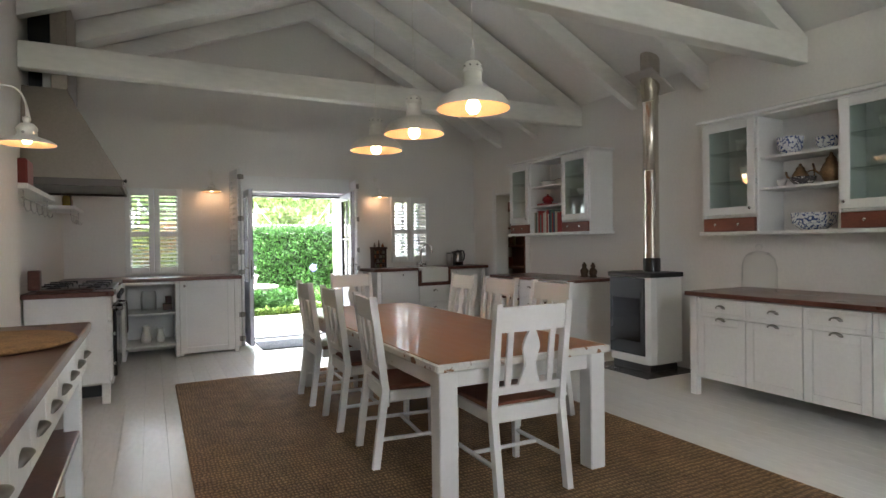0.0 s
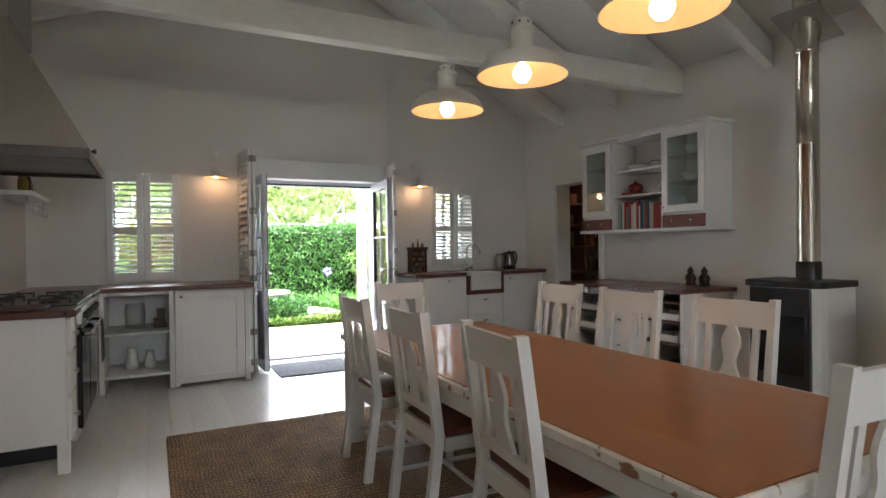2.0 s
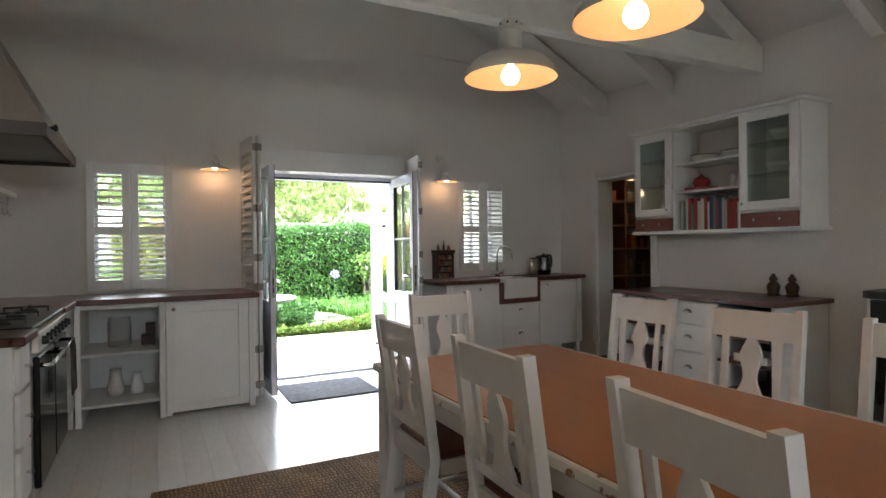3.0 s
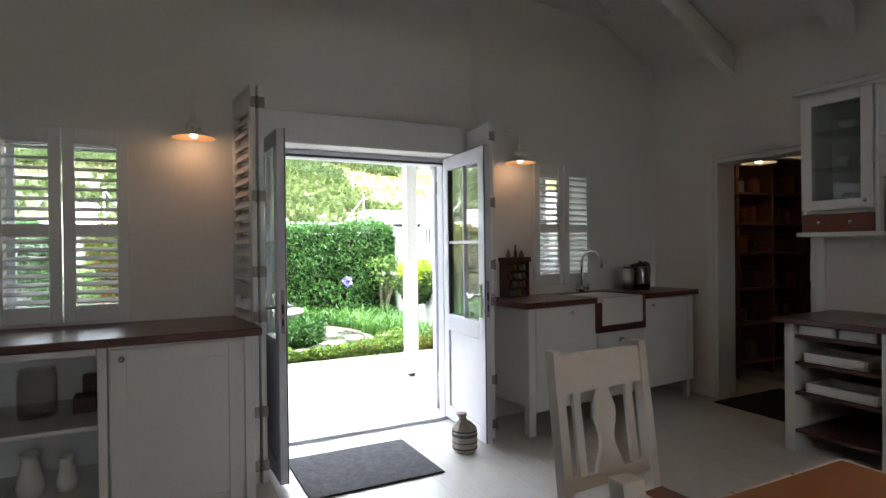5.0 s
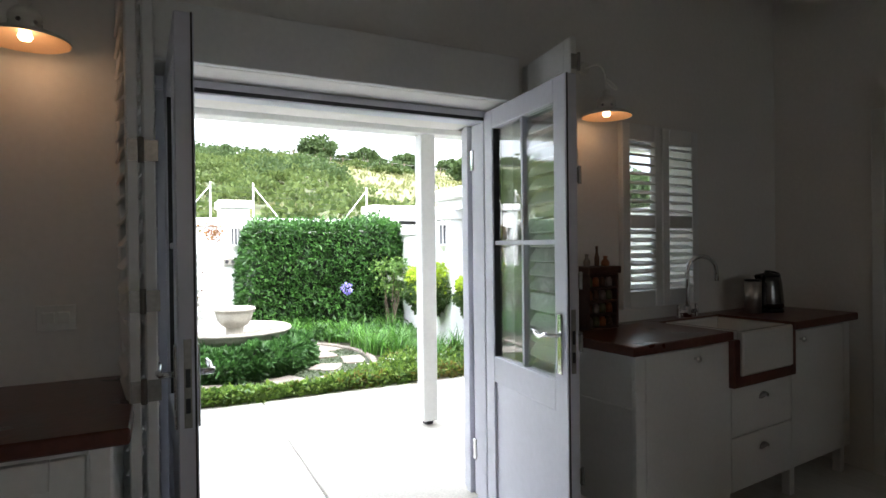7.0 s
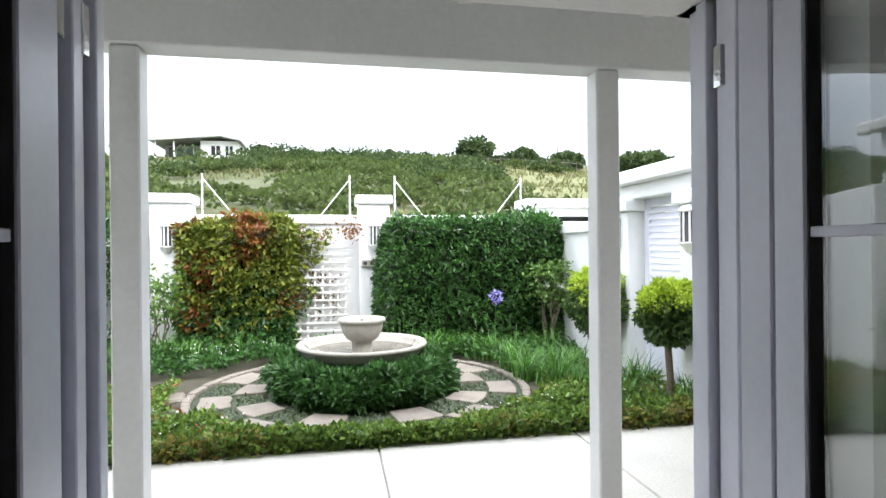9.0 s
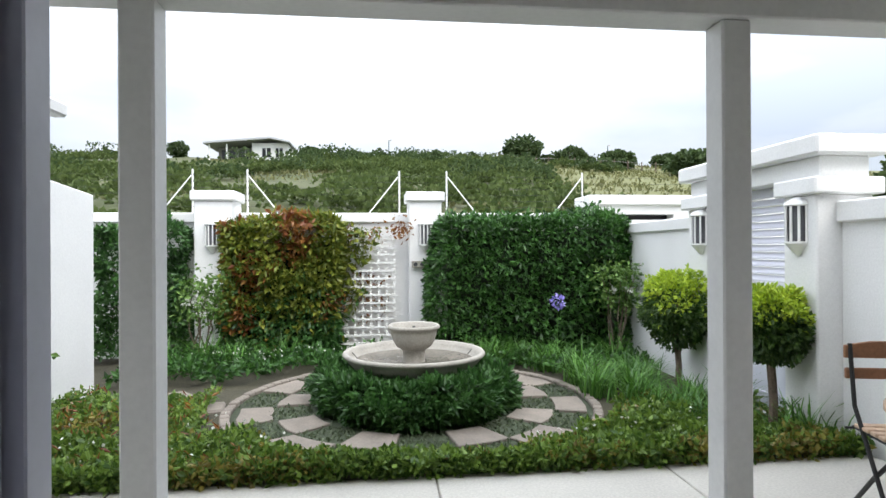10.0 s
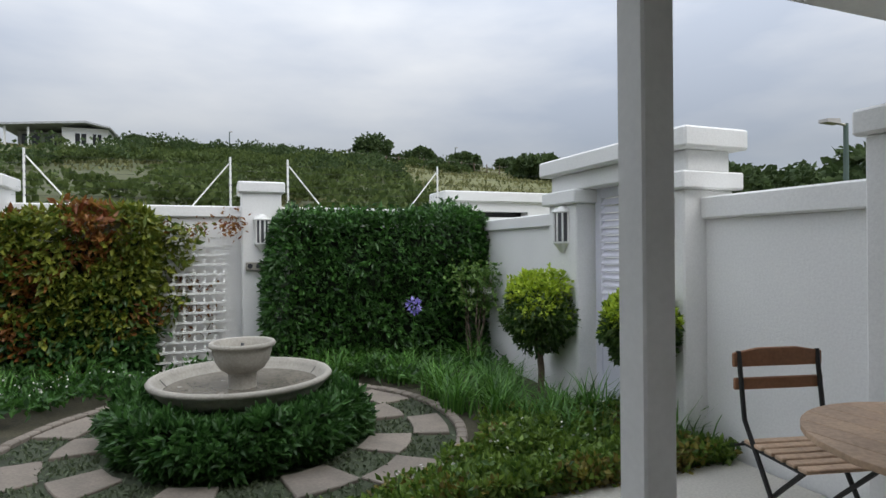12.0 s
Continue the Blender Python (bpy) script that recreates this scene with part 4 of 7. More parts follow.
for y0, y1 in ((5.69, 6.15), (6.18, 6.63)):
    dr = box("oven_door", BLGLASS, rng, RX, RX + 0.028, y0, y1, 0.16, 0.78, 0.006, "black glass oven door")
    bm = bmesh.new()
    add_tube(bm, [(RX + 0.02, y0 + 0.03, 0.735), (RX + 0.07, y0 + 0.03, 0.735), (RX + 0.07, y1 - 0.03, 0.735), (RX + 0.02, y1 - 0.03, 0.735)], 0.011)
    part("oven_handle", bm, CHROME, dr, "chrome bar handle", smooth=True)
for px in (-0.74, -0.45):
    for py in (5.82, 6.16, 6.5):
        lathe("burner", IRON, rng, (px, py, 0.925), [(0.055, 0.0), (0.055, 0.012), (0.03, 0.018), (0.0, 0.018)], 16)
        bm = bmesh.new()
        add_box(bm, px - 0.11, px + 0.11, py - 0.005, py + 0.005, 0.945, 0.957)
        add_box(bm, px - 0.005, px + 0.005, py - 0.13, py + 0.13, 0.945, 0.957)
        for dx, dy in ((-0.105, 0), (0.105, 0), (0, -0.125), (0, 0.125)):
            add_box(bm, px + dx - 0.005, px + dx + 0.005, py + dy - 0.005, py + dy + 0.005, 0.925, 0.946)
        part("pan_support", bm, IRON, rng)
for k, yy in enumerate((6.3, 6.42)):
    tw = prism("tea_towel", mat("tea_towel_cloth_%s" % "ab"[k], (0.10, 0.09, 0.085), 0.95, vary=0.2, fine=150, bump=0.5), None, [(RX + 0.081, 0.748), (RX + 0.088, 0.70), (RX + 0.092, 0.45), (RX + 0.086, 0.45), (RX + 0.082, 0.70)], "y", yy, yy + 0.1)
    tagged(tw, "dark tea towel hanging on oven handle", "tea towel", "tea towels")

unit1 = thing("drawer_cabinet", "white cabinet with drawers and red-brown worktop", "cabinet", (-0.6, 5.5, 0))
box("body", PAINT, unit1, -0.88, RX - 0.02, 5.38, 5.645, 0.17, 0.88)
for z0, z1 in ((0.68, 0.865), (0.44, 0.665), (0.18, 0.425)):
    box("drawer_front", PAINT, unit1, RX - 0.02, RX, 5.40, 5.63, z0, z1, 0.003)
    knob(unit1, RX, 5.515, (z0 + z1) / 2, (1, 0, 0), CHROME)
for xx, yy in ((RX - 0.07, 5.38), (-0.88, 5.38)):
    box("leg", PAINT, unit1, xx, xx + 0.06, yy, yy + 0.06, 0, 0.17)
wt1 = box("worktop", REDWOOD, unit1, -0.895, RX + 0.03, 5.35, 5.65, 0.88, 0.92, 0.005, "red-brown wooden worktop")
wb = box("cutting_board", DARKW, None, -0.80, -0.42, 5.40, 5.62, 0.921, 0.941, 0.006)
tagged(wb, "dark wooden cutting board on worktop", "cutting board")
bx = box("knife_block", REDWOOD, None, -0.86, -0.78, 5.44, 5.53, 0.942, 1.10, 0.006)
tagged(bx, "small red-brown wooden knife block", "knife block")

NF = 7.25
corner = thing("corner_worktop", "red-brown wooden worktop under the shuttered window", "worktop", (0, 7.6, 0.88))
box("worktop", REDWOOD, corner, -0.895, 0.98, NF - 0.02, NORTH - 0.004, 0.88, 0.92, 0.005)
box("worktop", REDWOOD, corner, -0.895, RX + 0.02, 6.672, NF - 0.0205, 0.88, 0.92, 0.005)
filler = thing("corner_cabinet", "plain white corner cabinet beside the cooker", "cabinet", (-0.6, 7.0, 0))
box("body", PAINT, filler, -0.88, RX - 0.01, 6.675, NORTH - 0.006, 0.14, 0.878)
box("leg", PAINT, filler, RX - 0.07, RX - 0.012, NF + 0.01, NF + 0.07, 0, 0.14)
openu = thing("open_shelf_cabinet", "open white cabinet with shelves and jars", "cabinet", (0, 7.6, 0))
box("side", PAINT, openu, RX + 0.0, RX + 0.04, NF, NORTH - 0.006, 0, 0.878)
box("side", PAINT, openu, 0.245, 0.285, NF, NORTH - 0.006, 0, 0.878)
box("back", PAINT, openu, RX + 0.04, 0.245, NORTH - 0.03, NORTH - 0.006, 0.12, 0.878)
box("rail", PAINT, openu, RX + 0.04, 0.245, NF, NF + 0.02, 0.845, 0.878)
for z in (0.13, 0.50):
    box("shelf", PAINT, openu, RX + 0.04, 0.245, NF + 0.005, NORTH - 0.03, z, z + 0.022)
dooru = thing("door_cabinet", "white cabinet with a flat framed door", "cabinet", (0.6, 7.6, 0))
box("body", PAINT, dooru, 0.288, 0.94, NF + 0.02, NORTH - 0.006, 0.05, 0.878)
box("leg", PAINT, dooru, 0.288, 0.33, NF + 0.025, NF + 0.07, 0, 0.05)
box("leg", PAINT, dooru, 0.90, 0.94, NF + 0.025, NF + 0.07, 0, 0.05)
dd = panel_front("door", dooru, "y", NF + 0.02, -1, 0.295, 0.885, 0.03, 0.862, PAINT, 0.07)
box("stile", PAINT, dooru, 0.892, 0.94, NF, NF + 0.02, 0, 0.878)
knob(dooru, 0.345, NF, 0.82, (0, -1, 0), PEWTER, 0.015)
gj = lathe("glass_jar", JARGL, None, (-0.03, 7.58, 0.522), [(0.0, 0.0), (0.08, 0.0), (0.085, 0.02), (0.085, 0.19), (0.075, 0.22), (0.08, 0.23), (0.075, 0.23), (0.07, 0.215), (0.08, 0.185), (0.08, 0.02), (0.0, 0.01)], 24)
tagged(gj, "large clear glass jar on cabinet shelf", "jar")
tb = box("spice_box", DARKW, None, 0.12, 0.22, 7.52, 7.64, 0.522, 0.60, 0.004)
tagged(tb, "dark wooden box on cabinet shelf", "box")
tb2 = box("tea_tin", DARKW, None, 0.15, 0.22, 7.66, 7.73, 0.522, 0.68, 0.004)
tagged(tb2, "dark tall tin on cabinet shelf", "tin")
for jx, s in ((-0.06, 1.0), (0.09, 0.8)):
    jg = lathe("milk_jug", CERAMIC, None, (jx, 7.55, 0.152), [(0.0, 0.0), (0.055 * s, 0.0), (0.062 * s, 0.05 * s), (0.045 * s, 0.12 * s), (0.036 * s, 0.17 * s), (0.044 * s, 0.20 * s), (0.040 * s, 0.198 * s), (0.03 * s, 0.16 * s), (0.0, 0.15 * s)], 20)
    tagged(jg, "white ceramic jug on lower cabinet shelf", "jug", "white jugs")

hood = thing("cooker_hood", "large stainless steel canopy hood over cooker", "cooker hood", (-0.6, 6.0, 1.78))
bm = bmesh.new()
HY0, HY1, HX = 5.45, 6.52, -0.20
lo = [(WEST + 0.003, HY0, 1.84), (HX, HY0, 1.84), (HX, HY1, 1.84), (WEST + 0.003, HY1, 1.84)]
hi = [(WEST + 0.003, HY0 + 0.12, 2.58), (-0.60, HY0 + 0.12, 2.58), (-0.60, HY1 - 0.12, 2.58), (WEST + 0.003, HY1 - 0.12, 2.58)]
lv, hv = [bm.verts.new(p) for p in lo], [bm.verts.new(p) for p in hi]
for i in range(4):
    bm.faces.new((lv[i], lv[(i + 1) % 4], hv[(i + 1) % 4], hv[i]))
bm.faces.new(hv)
part("canopy", bm, HOODS, hood)
boxes("rim", RIMS, hood, [(HX - 0.02, HX + 0.002, HY0, HY1, 1.78, 1.84), (WEST + 0.003, HX - 0.02, HY0, HY0 + 0.02, 1.78, 1.84), (WEST + 0.003, HX - 0.02, HY1 - 0.02, HY1, 1.78, 1.84)], 0.002)
box("filter", BLACK, hood, WEST + 0.01, HX - 0.022, HY0 + 0.022, HY1 - 0.022, 1.80, 1.83, 0.0)
box("duct", HOODS, hood, -0.70, -0.585, HY0 + 0.13, HY1 - 0.25, 2.58, 3.36)
# Solid black block put in for the shaded recess next to the duct.
box("duct_shade_block", BLACK, hood, WEST + 0.003, -0.71, HY0 + 0.45, HY1 - 0.25, 2.58, 3.36, 0.0, "black block coloured as the shaded recess by the duct")
box("damper_box", PAINT, hood, -0.78, -0.705, HY0 + 0.30, HY0 + 0.42, 2.582, 2.80, 0.006, "white damper box beside the duct")
knob(hood, HX, HY0 + 0.12, 1.84, (1, 0, 0), BLACK, 0.02)


def wall_shelf(y0, y1, z):
    s = thing("wall_shelf", "white wall shelf with hooks under it", "shelf", (WEST + 0.1, y0, z), "wall shelves")
    box("board", PAINT, s, WEST + 0.003, WEST + 0.24, y0, y1, z, z + 0.035)
    rod("rail", CHROME, s, (WEST + 0.2, y0 + 0.05, z - 0.05), (WEST + 0.2, y1 - 0.05, z - 0.05), 0.006)
    for k in range(2):
        y = y0 + 0.1 + k * (y1 - y0 - 0.2)
        rod("bracket", CHROME, s, (WEST + 0.2, y, z - 0.05), (WEST + 0.2, y, z + 0.002), 0.005)
    for k in range(5):
        y = y0 + 0.12 + k * (y1 - y0 - 0.24) / 4
        bm = bmesh.new()
        add_tube(bm, [(WEST + 0.2, y, z - 0.045), (WEST + 0.2, y + 0.002, z - 0.10), (WEST + 0.215, y, z - 0.135), (WEST + 0.235, y, z - 0.12), (WEST + 0.235, y, z - 0.10)], 0.004, 6)
        part("hook", bm, CHROME, s)
    return s


wall_shelf(4.25, 5.38, 1.64)
wall_shelf(6.66, 7.5, 1.66)
rb1 = box("red_tin", mat("red_lacquer", (0.22, 0.025, 0.02), 0.35), None, WEST + 0.03, WEST + 0.2, 4.5, 4.72, 1.676, 1.86, 0.01)
tagged(rb1, "dark red tin on white wall shelf", "tin")
rb2 = lathe("enamel_mug", CERAMIC, None, (WEST + 0.13, 4.86, 1.676), [(0.0, 0.0), (0.04, 0.0), (0.042, 0.09), (0.039, 0.09), (0.036, 0.01), (0, 0.008)], 18)
tagged(rb2, "white mug on wall shelf", "mug")
for k, (yy, hh, col) in enumerate(((6.95, 0.10, (0.30, 0.22, 0.05)), (7.06, 0.13, (0.07, 0.05, 0.04)), (7.16, 0.09, (0.22, 0.10, 0.05)))):
    jj = lathe("spice_jar", mat("spice_jar_%s" % "abc"[k], col, 0.25), None, (WEST + 0.14, yy, 1.695), [(0.0, 0.0), (0.035, 0.0), (0.036, hh), (0.028, hh + 0.01), (0.028, hh + 0.03), (0.0, hh + 0.03)], 16)
    tagged(jj, "small spice jar on white wall shelf", "jar", "spice jars")
sw = thing("light_switch", "white double light switch plate on wall", "switch", (0.747, NORTH, 1.12))
box("plate", CERAMIC, sw, 0.692, 0.802, NORTH - 0.009, NORTH - 0.001, 1.083, 1.168, 0.003)
for k in range(2):
    box("rocker", CERAMIC, sw, 0.709 + k * 0.042, 0.743 + k * 0.042, NORTH - 0.014, NORTH - 0.009, 1.108, 1.145, 0.002)

# ---- sink unit on the north wall (turned with it) ----
SY = NORTH - 0.50
sink = thing("sink_cabinet", "white sink cabinet with two doors and drawers on legs", "cabinet", PIVOT)
box("body", PAINT, sink, 2.74, 4.60, SY + 0.02, NORTH - 0.02, 0.20, 0.66)
box("body", PAINT, sink, 2.74, 3.42, SY + 0.02, NORTH - 0.02, 0.66, 0.885)
box("body", PAINT, sink, 3.94, 4.60, SY + 0.02, NORTH - 0.02, 0.66, 0.885)
box("door", PAINT, sink, 2.80, 3.405, SY, SY + 0.02, 0.16, 0.875, 0.003)
box("stile", PAINT, sink, 2.735, 2.795, SY, SY + 0.02, 0.0, 0.885, 0.003)
box("door", PAINT, sink, 3.95, 4.52, SY, SY + 0.02, 0.16, 0.875, 0.003)
box("stile", PAINT, sink, 4.525, 4.60, SY, SY + 0.02, 0.16, 0.885, 0.003)
box("drawer_front", PAINT, sink, 3.41, 3.945, SY, SY + 0.02, 0.42, 0.66, 0.003)
box("drawer_front", PAINT, sink, 3.41, 3.945, SY, SY + 0.02, 0.16, 0.413, 0.003)
knob(sink, 3.13, SY, 0.83, (0, -1, 0), CHROME)
knob(sink, 4.04, SY, 0.83, (0, -1, 0), CHROME)
cup_pull(sink, 3.68, SY, 0.575, (0, -1, 0), 0.075)
cup_pull(sink, 3.68, SY, 0.325, (0, -1, 0), 0.075)
for x in (2.745, 3.39, 3.98, 4.54):
    box("leg", PAINT, sink, x, x + 0.045, SY + 0.025, SY + 0.07, 0, 0.20)
turned(sink, PIVOT, SKEW)
stop = thing("sink_worktop", "red-brown wooden worktop notched round the sink", "worktop", PIVOT)
boxes("worktop", REDWOOD, stop, [(2.69, 3.385, SY - 0.03, NORTH - 0.004, 0.888, 0.93), (3.935, 4.64, SY - 0.03, NORTH - 0.004, 0.888, 0.93), (3.385, 3.935, NORTH - 0.11, NORTH - 0.004, 0.888, 0.93)], 0.004)
boxes("sink_apron", REDWOOD, stop, [(3.385, 3.432, SY - 0.032, SY + 0.0, 0.69, 0.888), (3.888, 3.935, SY - 0.032, SY + 0.0, 0.69, 0.888), (3.385, 3.935, SY - 0.032, SY + 0.0, 0.662, 0.71)], 0.003)
turned(stop, PIVOT, SKEW)
basin = thing("butler_sink", "white ceramic butler sink set into worktop", "sink", PIVOT)
boxes("basin", CERAMIC, basin, [(3.435, 3.885, SY - 0.045, SY - 0.01, 0.715, 0.925), (3.435, 3.885, NORTH - 0.15, NORTH - 0.115, 0.715, 0.925), (3.435, 3.47, SY - 0.01, NORTH - 0.15, 0.715, 0.925), (3.85, 3.885, SY - 0.01, NORTH - 0.15, 0.715, 0.925), (3.47, 3.85, SY - 0.01, NORTH - 0.15, 0.715, 0.74)], 0.008)
turned(basin, PIVOT, SKEW)
tap = thing("kitchen_tap", "tall curved chrome swan-neck kitchen tap", "tap", PIVOT)
bm = bmesh.new()
pts = [(3.70, NORTH - 0.07, 0.93), (3.70, NORTH - 0.07, 1.18)]
for i in range(9):
    a = math.pi * i / 8
    pts.append((3.70 + (0.085 - 0.085 * math.cos(a)) * 0.85, NORTH - 0.07 - (0.085 - 0.085 * math.cos(a)) * 0.5, 1.18 + 0.09 * math.sin(a)))
pts.append((pts[-1][0], pts[-1][1], 1.13))
add_tube(bm, pts, 0.012, 12)
part("spout", bm, CHROME, tap, smooth=True)
bm = bmesh.new()
add_rod(bm, (3.70, NORTH - 0.07, 0.93), (3.70, NORTH - 0.07, 0.99), 0.024, 0.02, 16)
add_rod(bm, (3.62, NORTH - 0.07, 0.96), (3.78, NORTH - 0.07, 0.96), 0.012, seg=10)
part("base", bm, CHROME, tap, smooth=True)
for s in (-1, 1):
    rod("handle", CHROME, tap, (3.70 + s * 0.08, NORTH - 0.07, 0.93), (3.70 + s * 0.08, NORTH - 0.07, 1.0), 0.013, 0.010, 12)
turned(tap, PIVOT, SKEW)
kettle = thing("electric_kettle", "steel and black electric kettle on worktop", "kettle", PIVOT)
KX, KY = 4.29, NORTH - 0.2
lathe("body", KETTLE, kettle, (KX, KY, 0.955), [(0.0, 0.0), (0.082, 0.0), (0.085, 0.03), (0.074, 0.15), (0.066, 0.185), (0.03, 0.20), (0.0, 0.202)], 28)
lathe("base_plate", BLACK, kettle, (KX, KY, 0.93), [(0.0, 0.0), (0.085, 0.0), (0.085, 0.02), (0.075, 0.024), (0.0, 0.024)], 28)
lathe("lid", BLACK, kettle, (KX, KY, 1.14), [(0.068, 0.0), (0.066, 0.012), (0.02, 0.02), (0.015, 0.035), (0.0, 0.036)], 24)
bm = bmesh.new()
add_tube(bm, [(KX + 0.05, KY, 1.16), (KX + 0.11, KY, 1.15), (KX + 0.125, KY, 1.09), (KX + 0.115, KY, 1.02), (KX + 0.085, KY, 0.99)], 0.012, 10)
part("handle", bm, BLACK, kettle, smooth=True)
prism("spout", KETTLE, kettle, [(KX - 0.065, 1.08), (KX - 0.115, 1.15), (KX - 0.05, 1.145)], "y", KY - 0.02, KY + 0.02)
turned(kettle, PIVOT, SKEW)
can = thing("steel_canister", "tall brushed steel canister beside the kettle", "canister", PIVOT)
lathe("body", STEEL, can, (4.13, NORTH - 0.2, 0.93), [(0.0, 0.0), (0.045, 0.0), (0.045, 0.185), (0.0, 0.186)], 24)
lathe("lid", BLACK, can, (4.13, NORTH - 0.2, 1.117), [(0.046, 0.0), (0.046, 0.012), (0.0, 0.014)], 24)
turned(can, PIVOT, SKEW)
rack = thing("spice_rack", "dark wooden spice rack with small jars", "spice rack", PIVOT)
for x0, x1 in ((2.87, 2.882), (3.068, 3.08)):
    box("side", DARKW, rack, x0, x1, NORTH - 0.12, NORTH - 0.005, 0.93, 1.20)
box("back", DARKW, rack, 2.882, 3.068, NORTH - 0.02, NORTH - 0.005, 0.93, 1.20)
for z in (0.93, 0.995, 1.06, 1.125, 1.19):
    box("shelf", DARKW, rack, 2.882, 3.068, NORTH - 0.12, NORTH - 0.02, z, z + 0.010, 0.001)
box("top", DARKW, rack, 2.86, 3.09, NORTH - 0.13, NORTH - 0.004, 1.20, 1.235)
turned(rack, PIVOT, SKEW)
JARS = [mat("jar_content_" + c, col, 0.3, vary=0.2, scale=20) for c, col in zip("abcd", ((0.28, 0.24, 0.20), (0.12, 0.06, 0.03), (0.35, 0.12, 0.04), (0.16, 0.16, 0.08)))]
for r, z in enumerate((0.94, 1.005, 1.07, 1.135)):
    for c in range(4):
        p = pose(*PIVOT, 0, 0, SKEW) @ Vector((2.906 + c * 0.046 - PIVOT[0], -0.085, z))
        tagged(lathe("spice_jar", JARS[(r + c * 3) % 4], None, p, [(0.0, 0.001), (0.018, 0.001), (0.018, 0.034), (0.012, 0.038), (0.013, 0.046), (0.0, 0.046)], 10), "small spice jar in dark wooden rack", "jar", "spice jars")
for k, (dx, hh, r) in enumerate(((0.29, 0.06, 0.016), (0.36, 0.10, 0.012), (0.42, 0.05, 0.02))):
    p = pose(*PIVOT, 0, 0, SKEW) @ Vector((dx, -0.07, 1.235))
    tagged(lathe("ornament", JARS[k], None, p, [(0.0, 0.001), (r, 0.001), (r * 1.1, hh * 0.4), (r * 0.5, hh * 0.7), (r * 0.6, hh), (0.0, hh)], 12), "small ornament on top of spice rack", "ornament")

DSX, DSY = 2.27, 7.42
dstop = thing("door_stop", "striped canvas bag door stop tied at neck", "door stop", (DSX, DSY, 0.0))
bm = bmesh.new()
rows = [(0.0, 0.001), (0.068, 0.001), (0.078, 0.02), (0.080, 0.07), (0.079, 0.125), (0.072, 0.155), (0.048, 0.182), (0.022, 0.202), (0.017, 0.212), (0.024, 0.228), (0.032, 0.246), (0.024, 0.25), (0.0, 0.236)]
add_lathe(bm, (DSX, DSY, 0.0), rows, 36)
for v in bm.verts:
    dx, dy = v.co.x - DSX, v.co.y - DSY
    fold = 0.12 * min(1.0, max(0.0, (v.co.z - 0.13) / 0.05)) + 0.012
    k = 1 + fold * math.sin(9 * math.atan2(dy, dx)) + 0.03 * noise.noise(v.co * 14)
    v.co.x, v.co.y = DSX + dx * k - max(0.0, v.co.z - 0.16) * 0.25, DSY + dy * k
bmesh.ops.recalc_face_normals(bm, faces=bm.faces)
part("bag", bm, STRIPE, dstop, "pale canvas bag", smooth=True)
GREYS = mat("grey_stripe", (0.14, 0.135, 0.14), 0.9, vary=0.2, fine=200)
for z, r, h in ((0.028, 0.0815, 0.006), (0.066, 0.0825, 0.004), (0.112, 0.0825, 0.009), (0.138, 0.080, 0.006)):
    lathe("stripe", GREYS, dstop, (DSX, DSY, z), [(r, -h), (r + 0.0015, 0.0), (r, h)], 36)
bm = bmesh.new()
add_tube(bm, [(DSX - 0.012 + 0.022 * math.cos(a), DSY + 0.022 * math.sin(a), 0.210) for a in [i * math.pi / 6 for i in range(13)]], 0.005, 6)
part("cord", bm, STRIPE, dstop)
dmat = thing("door_mat", "charcoal grey door mat inside the doorway", "door mat", (1.6, 7.5, 0))
box("matting", MATTING, dmat, 1.20, 1.99, 7.16, 7.80, 0.001, 0.012, 0.004)
pmat = thing("pantry_mat", "black rubber mat at the pantry doorway", "door mat", (4.9, 7.0, 0))
box("matting", mat("black_mat", (0.02, 0.02, 0.02), 0.9, fine=200, bump=0.8), pmat, 4.62, 5.50, 6.71, 7.38, 0.001, 0.012, 0.004)


# ---- pantry shelves and lamps ----
psh = thing("pantry_shelves", "dark wooden pantry shelves filled with jars", "shelves", (6.0, 8.0, 0))
PX0, PX1, PY0, PY1 = 6.75, 7.19, 5.4, 8.18
for y in (5.42, 6.1, 6.8, 7.5, 8.15):
    box("upright", PANTRYW, psh, PX0, PX1, y, y + 0.03, 0, 2.2)
for z in (0.12, 0.5, 0.85, 1.2, 1.5, 1.8, 2.15):
    box("shelf", PANTRYW, psh, PX0, PX1, 5.45, 8.15, z, z + 0.025, 0.002)
psh2 = thing("pantry_shelves", "dark wooden pantry shelves filled with jars", "shelves", (5.6, 8.0, 0))
for x in (5.0, 5.55, 6.1, 6.65):
    box("upright", PANTRYW, psh2, x, x + 0.03, 7.82, 8.19, 0, 2.2)
for z in (0.12, 0.5, 0.85, 1.2, 1.5, 1.8, 2.15):
    box("shelf", PANTRYW, psh2, 5.03, 6.65, 7.82, 8.19, z, z + 0.025, 0.002)
random.seed(3)
